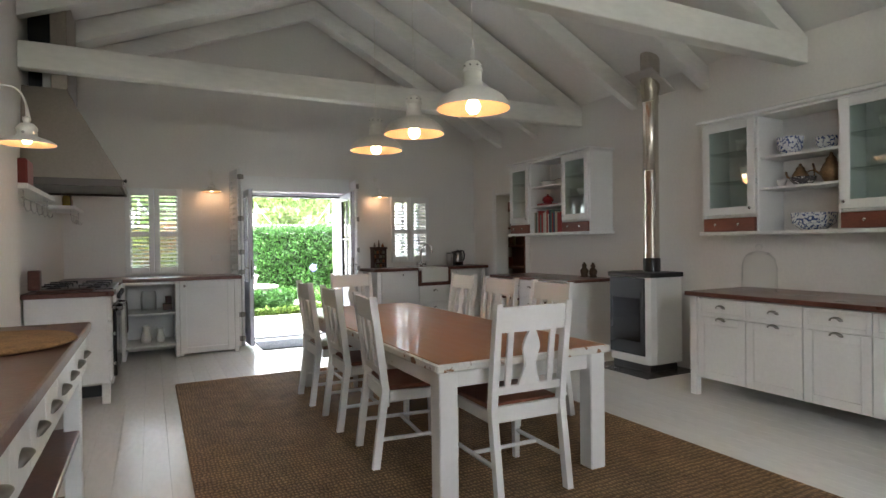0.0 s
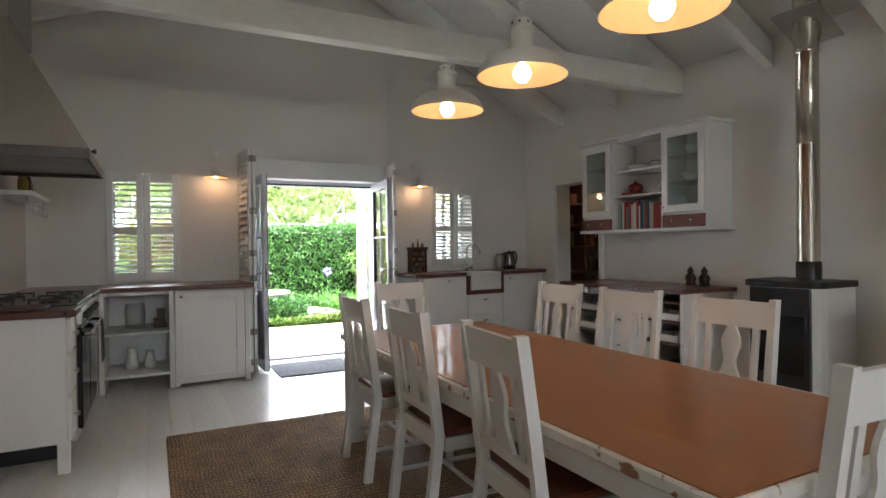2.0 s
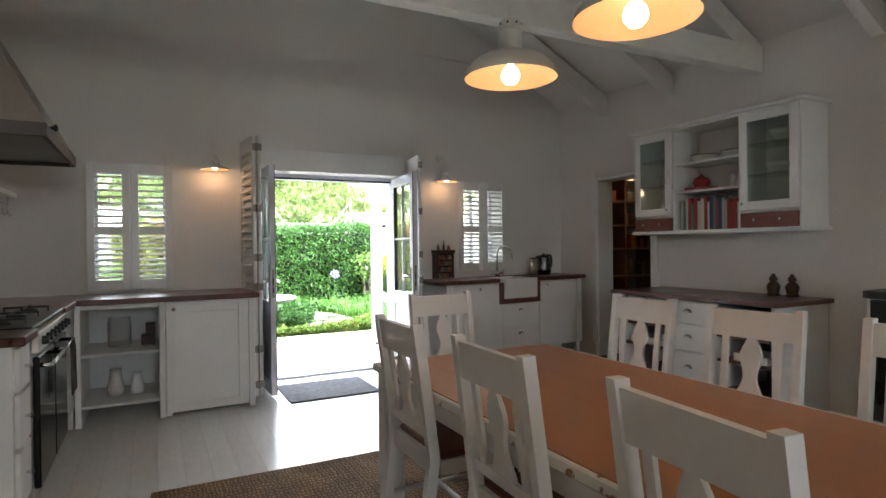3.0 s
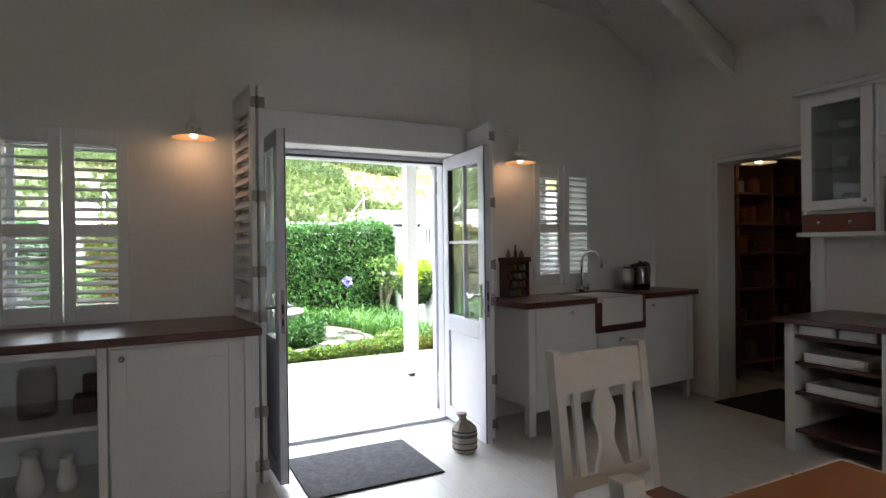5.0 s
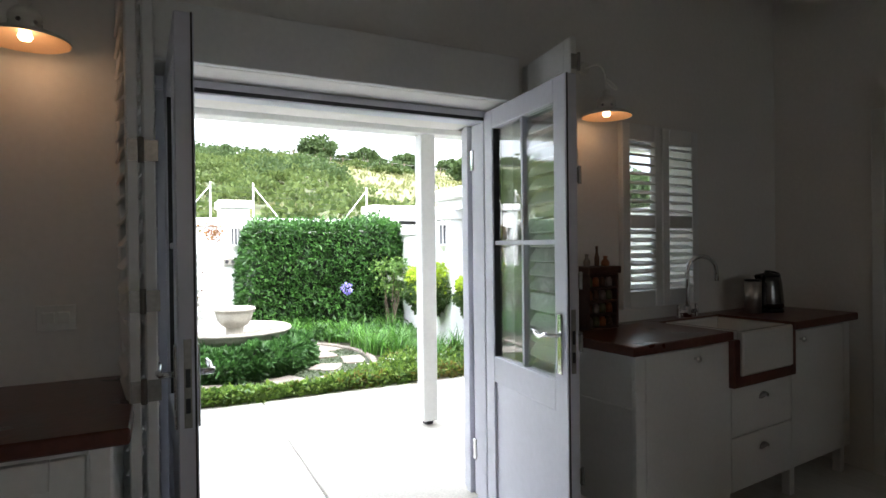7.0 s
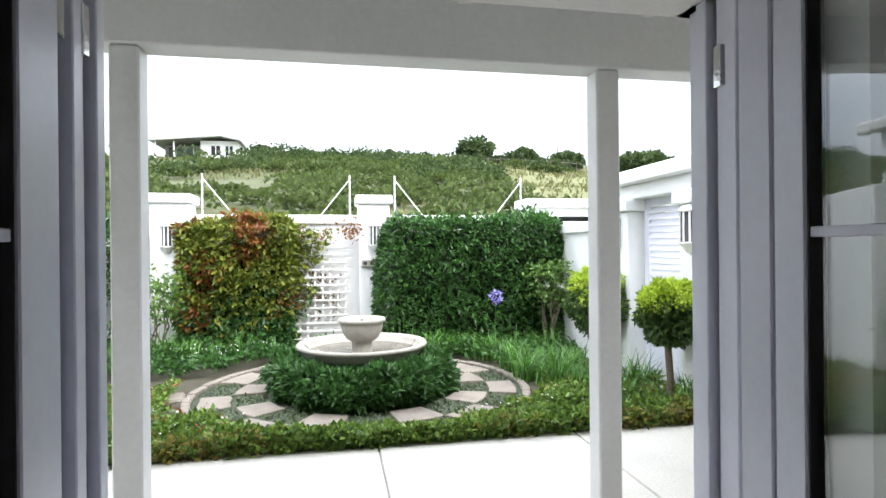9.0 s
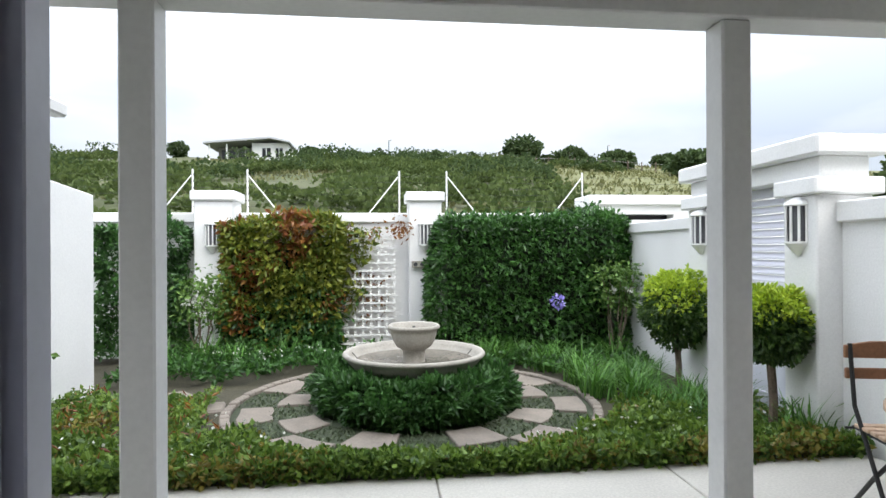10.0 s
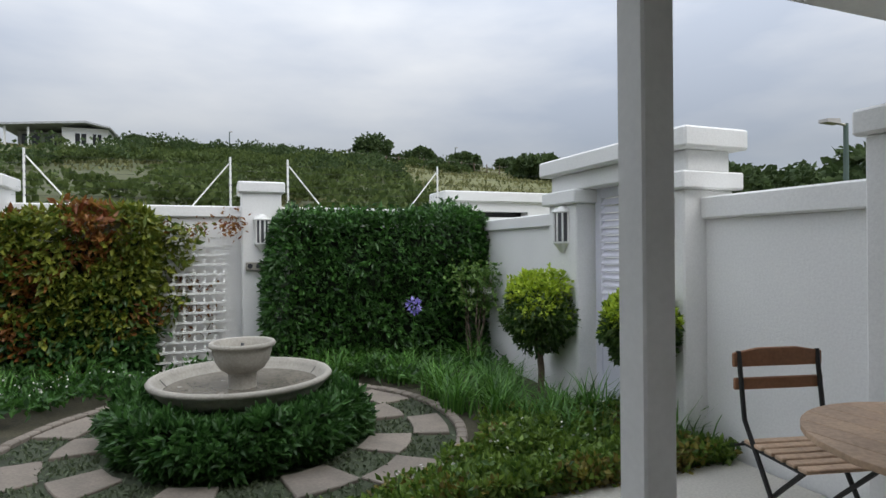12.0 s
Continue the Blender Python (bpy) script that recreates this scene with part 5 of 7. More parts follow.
for z in (0.525, 0.875, 1.225, 1.525, 1.825):
    y = 5.5
    while y < 8.05:
        w, h = random.uniform(0.06, 0.14), random.uniform(0.10, 0.22)
        if all(abs(y + w / 2 - u) > w / 2 + 0.04 for u in (6.115, 6.815, 7.515)):
            if random.random() < 0.5:
                o = lathe("storage_jar", JARS[random.randrange(4)], None, (6.9, y + w / 2, z + 0.001), [(0.0, 0.0), (w / 2, 0.0), (w / 2, h * 0.8), (w / 3, h * 0.9), (w / 3, h), (0.0, h)], 12)
                tagged(o, "storage jar standing on dark pantry shelf", "jar", "pantry goods")
            else:
                o = box("food_packet", random.choice((JARS[0], JARS[2], CERAMIC, DRAWERW)), None, 6.82, 6.95, y, y + w, z + 0.001, z + h)
                tagged(o, "food packet standing on dark pantry shelf", "packet", "pantry goods")
        y += w + random.uniform(0.02, 0.2)
for z in (0.145, 0.525, 0.875, 1.225, 1.525, 1.825):
    for x0 in (5.05, 5.60, 6.15):
        x = x0 + random.uniform(0.0, 0.06)
        while x < x0 + 0.42:
            w, h = random.uniform(0.05, 0.11), random.uniform(0.08, 0.21)
            if random.random() < 0.45:
                o = lathe("storage_jar", JARS[random.randrange(4)], None, (x + w / 2, 7.96, z + 0.001), [(0.0, 0.0), (w / 2, 0.0), (w / 2, h * 0.8), (w / 3, h * 0.9), (w / 3, h), (0.0, h)], 12)
                tagged(o, "storage jar standing on dark pantry shelf", "jar", "pantry goods")
            else:
                o = box("food_packet", random.choice((JARS[1], JARS[2], DRAWERW, JARS[0])), None, x, x + w, 7.88, 8.02, z + 0.001, z + h)
                tagged(o, "food packet standing on dark pantry shelf", "packet", "pantry goods")
            x += w + random.uniform(0.01, 0.14)
for px, py in ((5.56, 7.60), (5.52, 7.13)):
    d = thing("pantry_lamp", "lit white enamel pantry ceiling lamp", "lamp", (px, py, 2.07), "pantry lamps")
    lathe("shade", ENAMEL, d, (px, py, 2.07), [(0.15, 0.0), (0.145, 0.01), (0.07, 0.06), (0.04, 0.12), (0.0, 0.125)], 28)
    lathe("bulb", BULB, d, (px, py, 2.08), [(0.0, -0.01), (0.03, 0.0), (0.03, 0.02), (0.0, 0.04)], 14)
    rod("cord", GASKET, d, (px, py, 2.19), (px, py, 2.6), 0.004, seg=6)
    bulb_light("pantry_light", (px, py, 2.03), 0.012)


# ---- east side: sideboard, wall cabinets, stove, dresser ----
SBX = 4.10
sb = thing("sideboard", "white sideboard with drawers, open shelves and dark top", "sideboard", (4.5, 5.5, 0))
box("top", REDWOOD, sb, SBX - 0.06, EAST - 0.004, 4.90, 6.50, 0.816, 0.850, 0.005, "dark red-brown wooden top")
for y0, y1 in ((6.40, 6.46), (5.88, 5.91), (5.42, 5.45), (4.94, 4.975)):
    box("side", PAINT, sb, SBX, EAST - 0.006, y0, y1, 0, 0.816)
box("back", DARKW, sb, EAST - 0.02, EAST - 0.006, 4.976, 6.399, 0.10, 0.815)
for z0, z1 in ((0.625, 0.802), (0.40, 0.612), (0.13, 0.388)):
    box("drawer_front", PAINT, sb, SBX - 0.016, SBX, 5.453, 5.877, z0, z1, 0.003)
    cup_pull(sb, SBX - 0.016, 5.665, (z0 + z1) / 2, (-1, 0, 0), 0.08)
box("cabinet_body", PAINT, sb, SBX + 0.002, EAST - 0.022, 5.452, 5.878, 0.12, 0.815)
for a, b in ((5.912, 6.399), (4.977, 5.418)):
    for z in (0.12, 0.36, 0.55, 0.72):
        box("shelf", DARKW, sb, SBX + 0.01, EAST - 0.022, a, b, z, z + 0.02, 0.002, "dark wooden shelf")


def tray(x0, x1, y0, y1, z, label):
    t = boxes("oven_dish", CERAMIC, None, [(x0, x1, y0, y0 + 0.012, z + 0.012, z + 0.06), (x0, x1, y1 - 0.012, y1, z + 0.012, z + 0.06), (x0, x0 + 0.012, y0 + 0.012, y1 - 0.012, z + 0.012, z + 0.06), (x1 - 0.012, x1, y0 + 0.012, y1 - 0.012, z + 0.012, z + 0.06), (x0, x1, y0, y1, z + 0.001, z + 0.012)], 0.003)
    return tagged(t, label, "oven dish", "oven dishes")


for z, y0, y1 in ((0.74, 5.95, 6.15), (0.74, 6.17, 6.39), (0.57, 6.0, 6.36), (0.38, 5.95, 6.35), (0.57, 5.02, 5.36), (0.38, 5.03, 5.3)):
    tray(4.14, 4.40, y0, y1, z, "white oven dish on dark sideboard shelf")
for y in (5.14, 5.29):
    o = lathe("bronze_figure", DARKBRONZE, None, (4.62, y, 0.851), [(0.0, 0.0), (0.046, 0.0), (0.048, 0.014), (0.038, 0.02), (0.046, 0.05), (0.050, 0.075), (0.036, 0.10), (0.022, 0.112), (0.030, 0.128), (0.028, 0.145), (0.014, 0.158), (0.016, 0.166), (0.0, 0.18)], 12)
    tagged(o, "small dark bronze figure on sideboard", "ornament", "bronze ornaments")


def wall_cabinet(name, label, front, y0, cuts, y1, z0, z1, drawers):
    """A white wall cabinet: glazed doors, open shelves between them, red-brown drawers below the doors. cuts: from the north end southward."""
    c = thing(name, label, "cabinet", (4.6, (y0 + y1) / 2, z0))
    bk = EAST - 0.004
    zb = z0 + 0.16
    box("bottom", PAINT, c, front - 0.03, bk, y0 - 0.02, y1 + 0.02, z0, z0 + 0.03)
    box("top", PAINT, c, front, bk, y0, y1, z1 - 0.05, z1 - 0.03)
    box("cornice", PAINT, c, front - 0.05, bk, y0 - 0.04, y1 + 0.04, z1 - 0.03, z1, 0.01)
    box("back", PAINT, c, bk - 0.012, bk, y0, y1, z0 + 0.03, z1 - 0.05)
    ys = [y1] + list(cuts) + [y0]
    for k, y in enumerate(ys):
        a = y - 0.02 if k == 0 else (y if k == len(ys) - 1 else y - 0.01)
        box("side", PAINT, c, front + 0.001, bk - 0.012, a, a + 0.02, z0 + 0.03, z1 - 0.05)
    for k, (hi, lo) in enumerate(zip(ys, ys[1:])):
        hi, lo = hi - 0.012, lo + 0.012
        if drawers[k]:
            fr = 0.065
            dz0, dz1 = zb + 0.012, z1 - 0.055
            dr = boxes("door", PAINT, c, [(front - 0.02, front, lo, lo + fr, dz0, dz1), (front - 0.02, front, hi - fr, hi, dz0, dz1), (front - 0.02, front, lo + fr, hi - fr, dz0, dz0 + fr), (front - 0.02, front, lo + fr, hi - fr, dz1 - fr, dz1)], 0.002, "white glazed cabinet door")
            p = box("pane", GREENGL, dr, front - 0.012, front - 0.008, lo + fr, hi - fr, dz0 + fr, dz1 - fr, 0)
            knob(dr, front - 0.02, lo + fr / 2 if k == 0 else hi - fr / 2, dz0 + 0.05, (-1, 0, 0), CHROME, 0.012)
            for u in (0.36, 0.68):
                z = dz0 + (dz1 - dz0) * u
                box("glass_shelf", GREENGL, c, front + 0.02, bk - 0.013, lo, hi, z, z + 0.006, 0)
            box("shelf", PAINT, c, front + 0.02, bk - 0.013, lo, hi, zb - 0.01, zb + 0.01, 0.002)
            f = box("drawer", DRAWERW, c, front - 0.018, front + 0.2, lo + 0.004, hi - 0.004, z0 + 0.034, zb - 0.014, 0.002, "red-brown wooden drawer")
            for w in (0.28, 0.72):
                knob(f, front - 0.018, lo + (hi - lo) * w, (z0 + zb) / 2 + 0.01, (-1, 0, 0), CHROME, 0.012)
        else:
            for z in (z0 + 0.36, z0 + 0.61):
                box("shelf", PAINT, c, front + 0.015, bk - 0.013, lo - 0.002, hi + 0.002, z, z + 0.02, 0.002)
    return c


wall_cabinet("wall_cabinet", "white wall cabinet with glazed doors and brown drawers", 4.40, 4.93, (6.07, 5.42), 6.52, 1.36, 2.34, (True, False, True))
wall_cabinet("dresser_cabinet", "large white wall cabinet with glazed doors and drawers", 4.40, 1.1, (2.95, 2.33, 1.72), 3.46, 1.31, 2.32, (True, False, True, True))

BOOKS = [mat("book_cover_" + c, col, 0.6, vary=0.1, scale=20) for c, col in zip("abcdefg", ((0.30, 0.03, 0.03), (0.55, 0.52, 0.45), (0.03, 0.05, 0.10), (0.46, 0.44, 0.40), (0.10, 0.16, 0.14), (0.62, 0.60, 0.55), (0.36, 0.33, 0.27)))]
random.seed(11)
y = 6.03
while y > 5.47:
    w, h = random.uniform(0.018, 0.042), random.uniform(0.22, 0.30)
    b = thing("book", "upright cookery book on cabinet shelf", "book", (4.5, y - w / 2, 1.391), "cookery books")
    cov = random.choice(BOOKS)
    box("cover", cov, b, 4.44, 4.62, y - w, y - 0.0015, 1.391, 1.391 + h, 0.002)
    box("pages", CERAMIC, b, 4.621, 4.63, y - w + 0.003, y - 0.004, 1.394, 1.388 + h, 0)
    y -= w
for k, (yy, s) in enumerate(((5.86, 1.0), (5.58, 0.9))):
    o = lathe("enamel_dish", CERAMIC, None, (4.56, yy, 1.991), [(0.0, 0.0), (0.09 * s, 0.0), (0.115 * s, 0.05), (0.12 * s, 0.055), (0.11 * s, 0.052), (0.085 * s, 0.008), (0.0, 0.008)], 24)
    tagged(o, "white enamel dish with dark rim on shelf", "dish", "enamel dishes")
    o = lathe("dish_rim", BLACK, o, (0, 0, 0), [(0.119 * s, 0.053), (0.123 * s, 0.056), (0.119 * s, 0.059)], 24)
    o.location = (4.56, yy, 1.991)
o = boxes("red_book_stack", mat("dark_red_cloth", (0.26, 0.03, 0.03), 0.6), None, [(4.46, 4.66, 5.80, 6.0, 1.741, 1.77)], 0.003)
tagged(o, "dark red book lying on cabinet shelf", "book")
o = lathe("red_teapot", mat("red_glaze", (0.22, 0.025, 0.025), 0.25), None, (4.56, 5.9, 1.771), [(0.0, 0.0), (0.05, 0.0), (0.075, 0.04), (0.06, 0.08), (0.03, 0.095), (0.012, 0.10), (0.014, 0.115), (0.0, 0.12)], 20)
tagged(o, "small dark red pot standing on red book", "pot")
for (x, yy, z, r, h) in ((4.55, 6.28, 1.552, 0.05, 0.08), (4.55, 6.2, 1.828, 0.04, 0.06), (4.55, 6.34, 1.828, 0.04, 0.06), (4.55, 6.3, 2.068, 0.06, 0.05), (4.55, 5.2, 1.828, 0.085, 0.07), (4.55, 5.16, 2.068, 0.09, 0.08), (4.55, 5.58, 1.741, 0.025, 0.11), (4.55, 5.28, 1.552, 0.06, 0.04)):
    tagged(lathe("bowl", CERAMIC, None, (x, yy, z), [(0.0, 0.0), (r * 0.55, 0.0), (r * 0.9, h * 0.5), (r, h), (r * 0.94, h), (r * 0.8, h * 0.45), (0.0, h * 0.12)], 20), "white china bowl on cabinet shelf", "bowl", "china")
for (yy, z, r, h, m_) in ((2.78, 1.941, 0.095, 0.14, BLUEW), (2.50, 1.941, 0.075, 0.10, BLUEW), (2.60, 1.341, 0.155, 0.13, BLUEW)):
    tagged(lathe("china_bowl", m_, None, (4.56, yy, z), [(0.0, 0.0), (r * 0.55, 0.0), (r * 0.95, h * 0.4), (r, h * 0.9), (r * 1.03, h), (r * 0.95, h), (r * 0.85, h * 0.4), (0.0, h * 0.1)], 26), "blue and white patterned china bowl on shelf", "bowl", "blue china")
for (yy, r, h) in ((2.70, 0.060, 0.17), (2.47, 0.070, 0.23)):
    p = thing("teapot", "tarnished bronze teapot on cabinet shelf", "teapot", (4.56, yy, 1.691), "teapots")
    lathe("body", BRONZE, p, (4.56, yy, 1.691), [(0.0, 0.0), (r * 0.6, 0.0), (r * 0.7, 0.015), (r * 1.1, h * 0.35), (r * 0.8, h * 0.6), (r * 0.5, h * 0.72), (r * 0.55, h * 0.78), (r * 0.2, h * 0.9), (r * 0.15, h), (0.0, h * 1.02)], 20)
    bm = bmesh.new()
    add_tube(bm, [(4.56, yy + r, 1.691 + h * 0.3), (4.56, yy + r * 1.7, 1.691 + h * 0.45), (4.56, yy + r * 1.9, 1.691 + h * 0.7)], 0.009)
    part("spout", bm, BRONZE, p, smooth=True)
    bm = bmesh.new()
    add_tube(bm, [(4.56, yy - r * 0.8, 1.691 + h * 0.6), (4.56, yy - r * 1.7, 1.691 + h * 0.65), (4.56, yy - r * 1.8, 1.691 + h * 0.4), (4.56, yy - r, 1.691 + h * 0.25)], 0.006)
    part("handle", bm, BRONZE, p, smooth=True)
dish = lathe("china_dish", mat("dark_patterned_china", (0.06, 0.055, 0.06), 0.2, vary=0.05, scale=14, worn=(0.55, 0.54, 0.52), wear=0.56), None, (4.46, 2.62, 1.691), [(0.0, 0.0), (0.06, 0.0), (0.085, 0.03), (0.09, 0.055), (0.084, 0.055), (0.07, 0.02), (0.0, 0.012)], 24)
tagged(dish, "dark patterned china dish on cabinet shelf", "dish", "china")
for (yy, z, r, h) in ((3.2, 1.505, 0.05, 0.03), (3.15, 1.79, 0.055, 0.10), (3.2, 2.04, 0.05, 0.09), (2.1, 1.79, 0.08, 0.05), (2.1, 2.04, 0.05, 0.08), (2.85, 1.691, 0.04, 0.06)):
    tagged(lathe("cup", CERAMIC, None, (4.56, yy, z), [(0.0, 0.0), (r * 0.6, 0.0), (r, h), (r * 0.93, h), (r * 0.5, h * 0.1), (0.0, h * 0.1)], 18), "white china piece on cabinet shelf", "cup", "china")

DX = 3.98
dr = thing("kitchen_dresser", "white dresser base with panelled doors and dark top", "dresser", (4.4, 2.0, 0))
box("top", REDWOOD, dr, DX - 0.03, EAST - 0.004, 0.6, 3.30, 0.815, 0.85, 0.005, "dark red-brown wooden top")
box("body", PAINT, dr, DX + 0.02, EAST - 0.006, 0.63, 3.26, 0.15, 0.815)
box("stile", PAINT, dr, DX, DX + 0.055, 3.205, 3.27, 0.0, 0.815)
box("leg", PAINT, dr, EAST - 0.07, EAST - 0.01, 3.2, 3.26, 0, 0.15)
box("leg", PAINT, dr, DX + 0.03, DX + 0.08, 0.65, 0.71, 0, 0.15)
for i in range(6):
    y1 = 3.195 - i * 0.425
    panel_front("drawer", dr, "x", DX + 0.02, -1, y1 - 0.418, y1, 0.660, 0.805, PAINT, 0.03)
    cup_pull(dr, DX, y1 - 0.21, 0.728, (-1, 0, 0), 0.09)
    d = panel_front("door", dr, "x", DX + 0.02, -1, y1 - 0.418, y1, 0.155, 0.652, PAINT, 0.06)
    cup_pull(d, DX, y1 - 0.21, 0.628, (-1, 0, 0), 0.09)
cl = thing("glass_cloche", "clear glass dome standing on dresser top", "cloche", (4.28, 2.86, 0.85))
lathe("dome", JARGL, cl, (4.28, 2.86, 0.851), [(0.125, 0.0), (0.128, 0.01), (0.125, 0.2), (0.11, 0.27), (0.07, 0.315), (0.02, 0.33), (0.016, 0.34), (0.026, 0.36), (0.018, 0.38), (0.0, 0.384)], 30)

STX0, STX1, STY0, STY1 = 4.16, 4.60, 3.87, 4.43
st = thing("wood_stove", "black and white steel wood stove on floor plate", "stove", (4.38, 4.15, 0))
box("floor_plate", mat("grey_floor_plate", (0.12, 0.12, 0.12), 0.25), st, STX0 - 0.14, STX1 + 0.08, STY0 - 0.10, STY1 + 0.10, 0.001, 0.012, 0.003)
box("plinth", BLACK, st, STX0 + 0.05, STX1 - 0.02, STY0 + 0.04, STY1 - 0.04, 0.012, 0.09)
out = [(STX0 + 0.01, STY0 + 0.06), (STX0 + 0.04, STY0 + 0.015), (STX0 + 0.10, STY0), (STX1, STY0), (STX1, STY1), (STX0 + 0.10, STY1), (STX0 + 0.04, STY1 - 0.015), (STX0 + 0.01, STY1 - 0.06)]
prism("casing", CERAMIC, st, out, "z", 0.09, 0.92, "white enamelled casing")
box("front", BLACK, st, STX0 - 0.012, STX0 + 0.011, STY0 + 0.055, STY1 - 0.055, 0.17, 0.915, 0.006, "black stove front")
box("window", BLGLASS, st, STX0 - 0.016, STX0 - 0.0115, STY0 + 0.10, STY1 - 0.10, 0.30, 0.72, 0.002)
prism("top_plate", IRON, st, [(x + (0.012 if x > 4.35 else -0.022), y + (0.015 if y > 4.15 else -0.015)) for x, y in out], "z", 0.92, 0.965, "black cast iron top", 0.006)
rod("door_handle", IRON, st, (STX0 - 0.03, STY0 + 0.075, 0.62), (STX0 - 0.03, STY0 + 0.075, 0.78), 0.008)
FX, FY = 4.47, 4.12
lathe("flue_collar", BLACK, st, (FX, FY, 0.965), [(0.084, 0.0), (0.084, 0.13), (0.078, 0.135), (0.0, 0.135)], 26)
lathe("flue_pipe", FLUE, st, (FX, FY, 1.10), [(0.076, 0.0), (0.076, 0.86), (0.0795, 0.865), (0.0795, 0.88), (0.076, 0.885), (0.076, 1.54), (0.084, 1.545), (0.084, 1.56), (0.078, 1.57), (0.084, 1.59), (0.078, 1.61), (0.093, 1.68), (0.093, 2.05)], 30, "polished steel flue pipe")
sl = math.degrees(math.atan2(APEX_Z - EAVE_E, EAST - APEX_X))
fp = box("ceiling_plate", STEEL, st, FX - 0.17, FX + 0.17, FY - 0.17, FY + 0.17, slope_z(FX) - 0.225, slope_z(FX) - 0.215, 0.0, "steel ceiling plate")
for v in fp.data.vertices:
    v.co.z += -(v.co.x + ORG[fp.name].x - FX) * math.tan(radians(sl))

# ---- ground and hill ----
def ground_z(x, y):
    """One sheet: level garden, then a scrubby hill behind the garden wall."""
    if y < 17:
        return -0.10
    u = min(1.0, (y - 17) / 66)
    top = 13.25 - 0.012 * max(0.0, x - 5) - 0.02 * max(0.0, -x - 25)
    z = top * u - 0.10
    if y > 83:
        z -= (y - 83) * 0.06
    k = min(1.0, (y - 17) / 15)
    z += k * (0.8 * noise.noise(Vector((x * 0.05, y * 0.05, 0))) + 0.5 * noise.noise(Vector((x * 0.16, y * 0.16, 3))))
    return max(z, -0.10)


hillm = mat("hillside_grass", (0.088, 0.098, 0.04), 0.95, vary=0.22, scale=0.12, fine=1.6, bump=0.5, worn=(0.07, 0.085, 0.03), wear=0.52)


def dry_edge(y):
    """Where the scrub gives way to dry grass, at each distance."""
    return 11.7 + 0.138 * (y - 35)


hn, hl = hillm.node_tree.nodes, hillm.node_tree.links
hp = hn["Principled BSDF"]
hc, hs, hq = hn.new("ShaderNodeTexCoord"), hn.new("ShaderNodeSeparateXYZ"), hn.new("ShaderNodeTexNoise")
hl.new(hc.outputs["Object"], hs.inputs["Vector"])
hl.new(hc.outputs["Object"], hq.inputs["Vector"])
hq.inputs["Scale"].default_value, hq.inputs["Detail"].default_value = 0.14, 4.0
ha, hb, hm = hn.new("ShaderNodeMath"), hn.new("ShaderNodeMath"), hn.new("ShaderNodeMapRange")
ha.operation = hb.operation = "MULTIPLY_ADD"
ha.inputs[1].default_value = -0.138
hl.new(hs.outputs["Y"], ha.inputs[0])
hl.new(hs.outputs["X"], ha.inputs[2])
hb.inputs[1].default_value = 16.0
hl.new(hq.outputs["Fac"], hb.inputs[0])
hl.new(ha.outputs[0], hb.inputs[2])
hm.inputs["From Min"].default_value, hm.inputs["From Max"].default_value = 12.0, 17.0
hl.new(hb.outputs[0], hm.inputs["Value"])
hx = hn.new("ShaderNodeMix")
hx.data_type = "RGBA"
hl.new(hm.outputs["Result"], hx.inputs["Factor"])
hl.new(hp.inputs["Base Color"].links[0].from_socket, hx.inputs["A"])
hx.inputs["B"].default_value = (0.15, 0.158, 0.068, 1)
hl.new(hx.outputs["Result"], hp.inputs["Base Color"])
ys = [-120, -60, -20, 0, 8, 12, 16] + [17 + i * 0.9 for i in range(90)] + [100 + i * 14 for i in range(12)] + [600, 1500, 3000]
xs = [-3000, -1200, -500, -260, -180, -130, -100] + [-85 + i * 1.9 for i in range(100)] + [110, 140, 190, 260, 500, 1200, 3000]
gv = [(x, y, ground_z(x, y) if y < 250 else ground_z(x, 250)) for y in ys for x in xs]
nxs = len(xs)
gf = [(j * nxs + i, j * nxs + i + 1, (j + 1) * nxs + i + 1, (j + 1) * nxs + i) for j in range(len(ys) - 1) for i in range(nxs - 1)]
gr = raw("ground", gv, gf, hillm)
for f in gr.data.polygons:
    f.use_smooth = True
tagged(gr, "garden ground rising to a grassy scrub hillside", "ground", kind="structure")
bed = boxes("planting_bed", SOIL, None, [(-6.0, 4.7, 11.0, 15.4, -0.14, -0.065), (-6.0, -1.9, 8.6, 11.0, -0.14, -0.065)])
tagged(bed, "dark garden soil of the planting beds", "soil", kind="structure")

# patio slabs with open joints
patio = boxes("patio", CAST, None, [(-1.9, 4.72, NORTH + DEEP - 0.02, 10.98, -0.12, -0.045)])
tagged(patio, "pale concrete patio in large cast slabs", "patio", kind="structure")
cuts = [-1.9, 0.02, 1.86, 3.30, 4.72]
for a, b in zip(cuts, cuts[1:]):
    box("slab", CONCRETE, patio, a + 0.005, b - 0.005, NORTH + DEEP + 0.004, 10.996, -0.11, -0.03, 0.006)

sill = box("door_sill", CONCRETE, None, 1.012, 2.618, NORTH + 0.287, NORTH + DEEP + 0.002, -0.12, -0.018, 0.004)
tagged(sill, "pale concrete sill outside the double door", "sill", kind="structure")
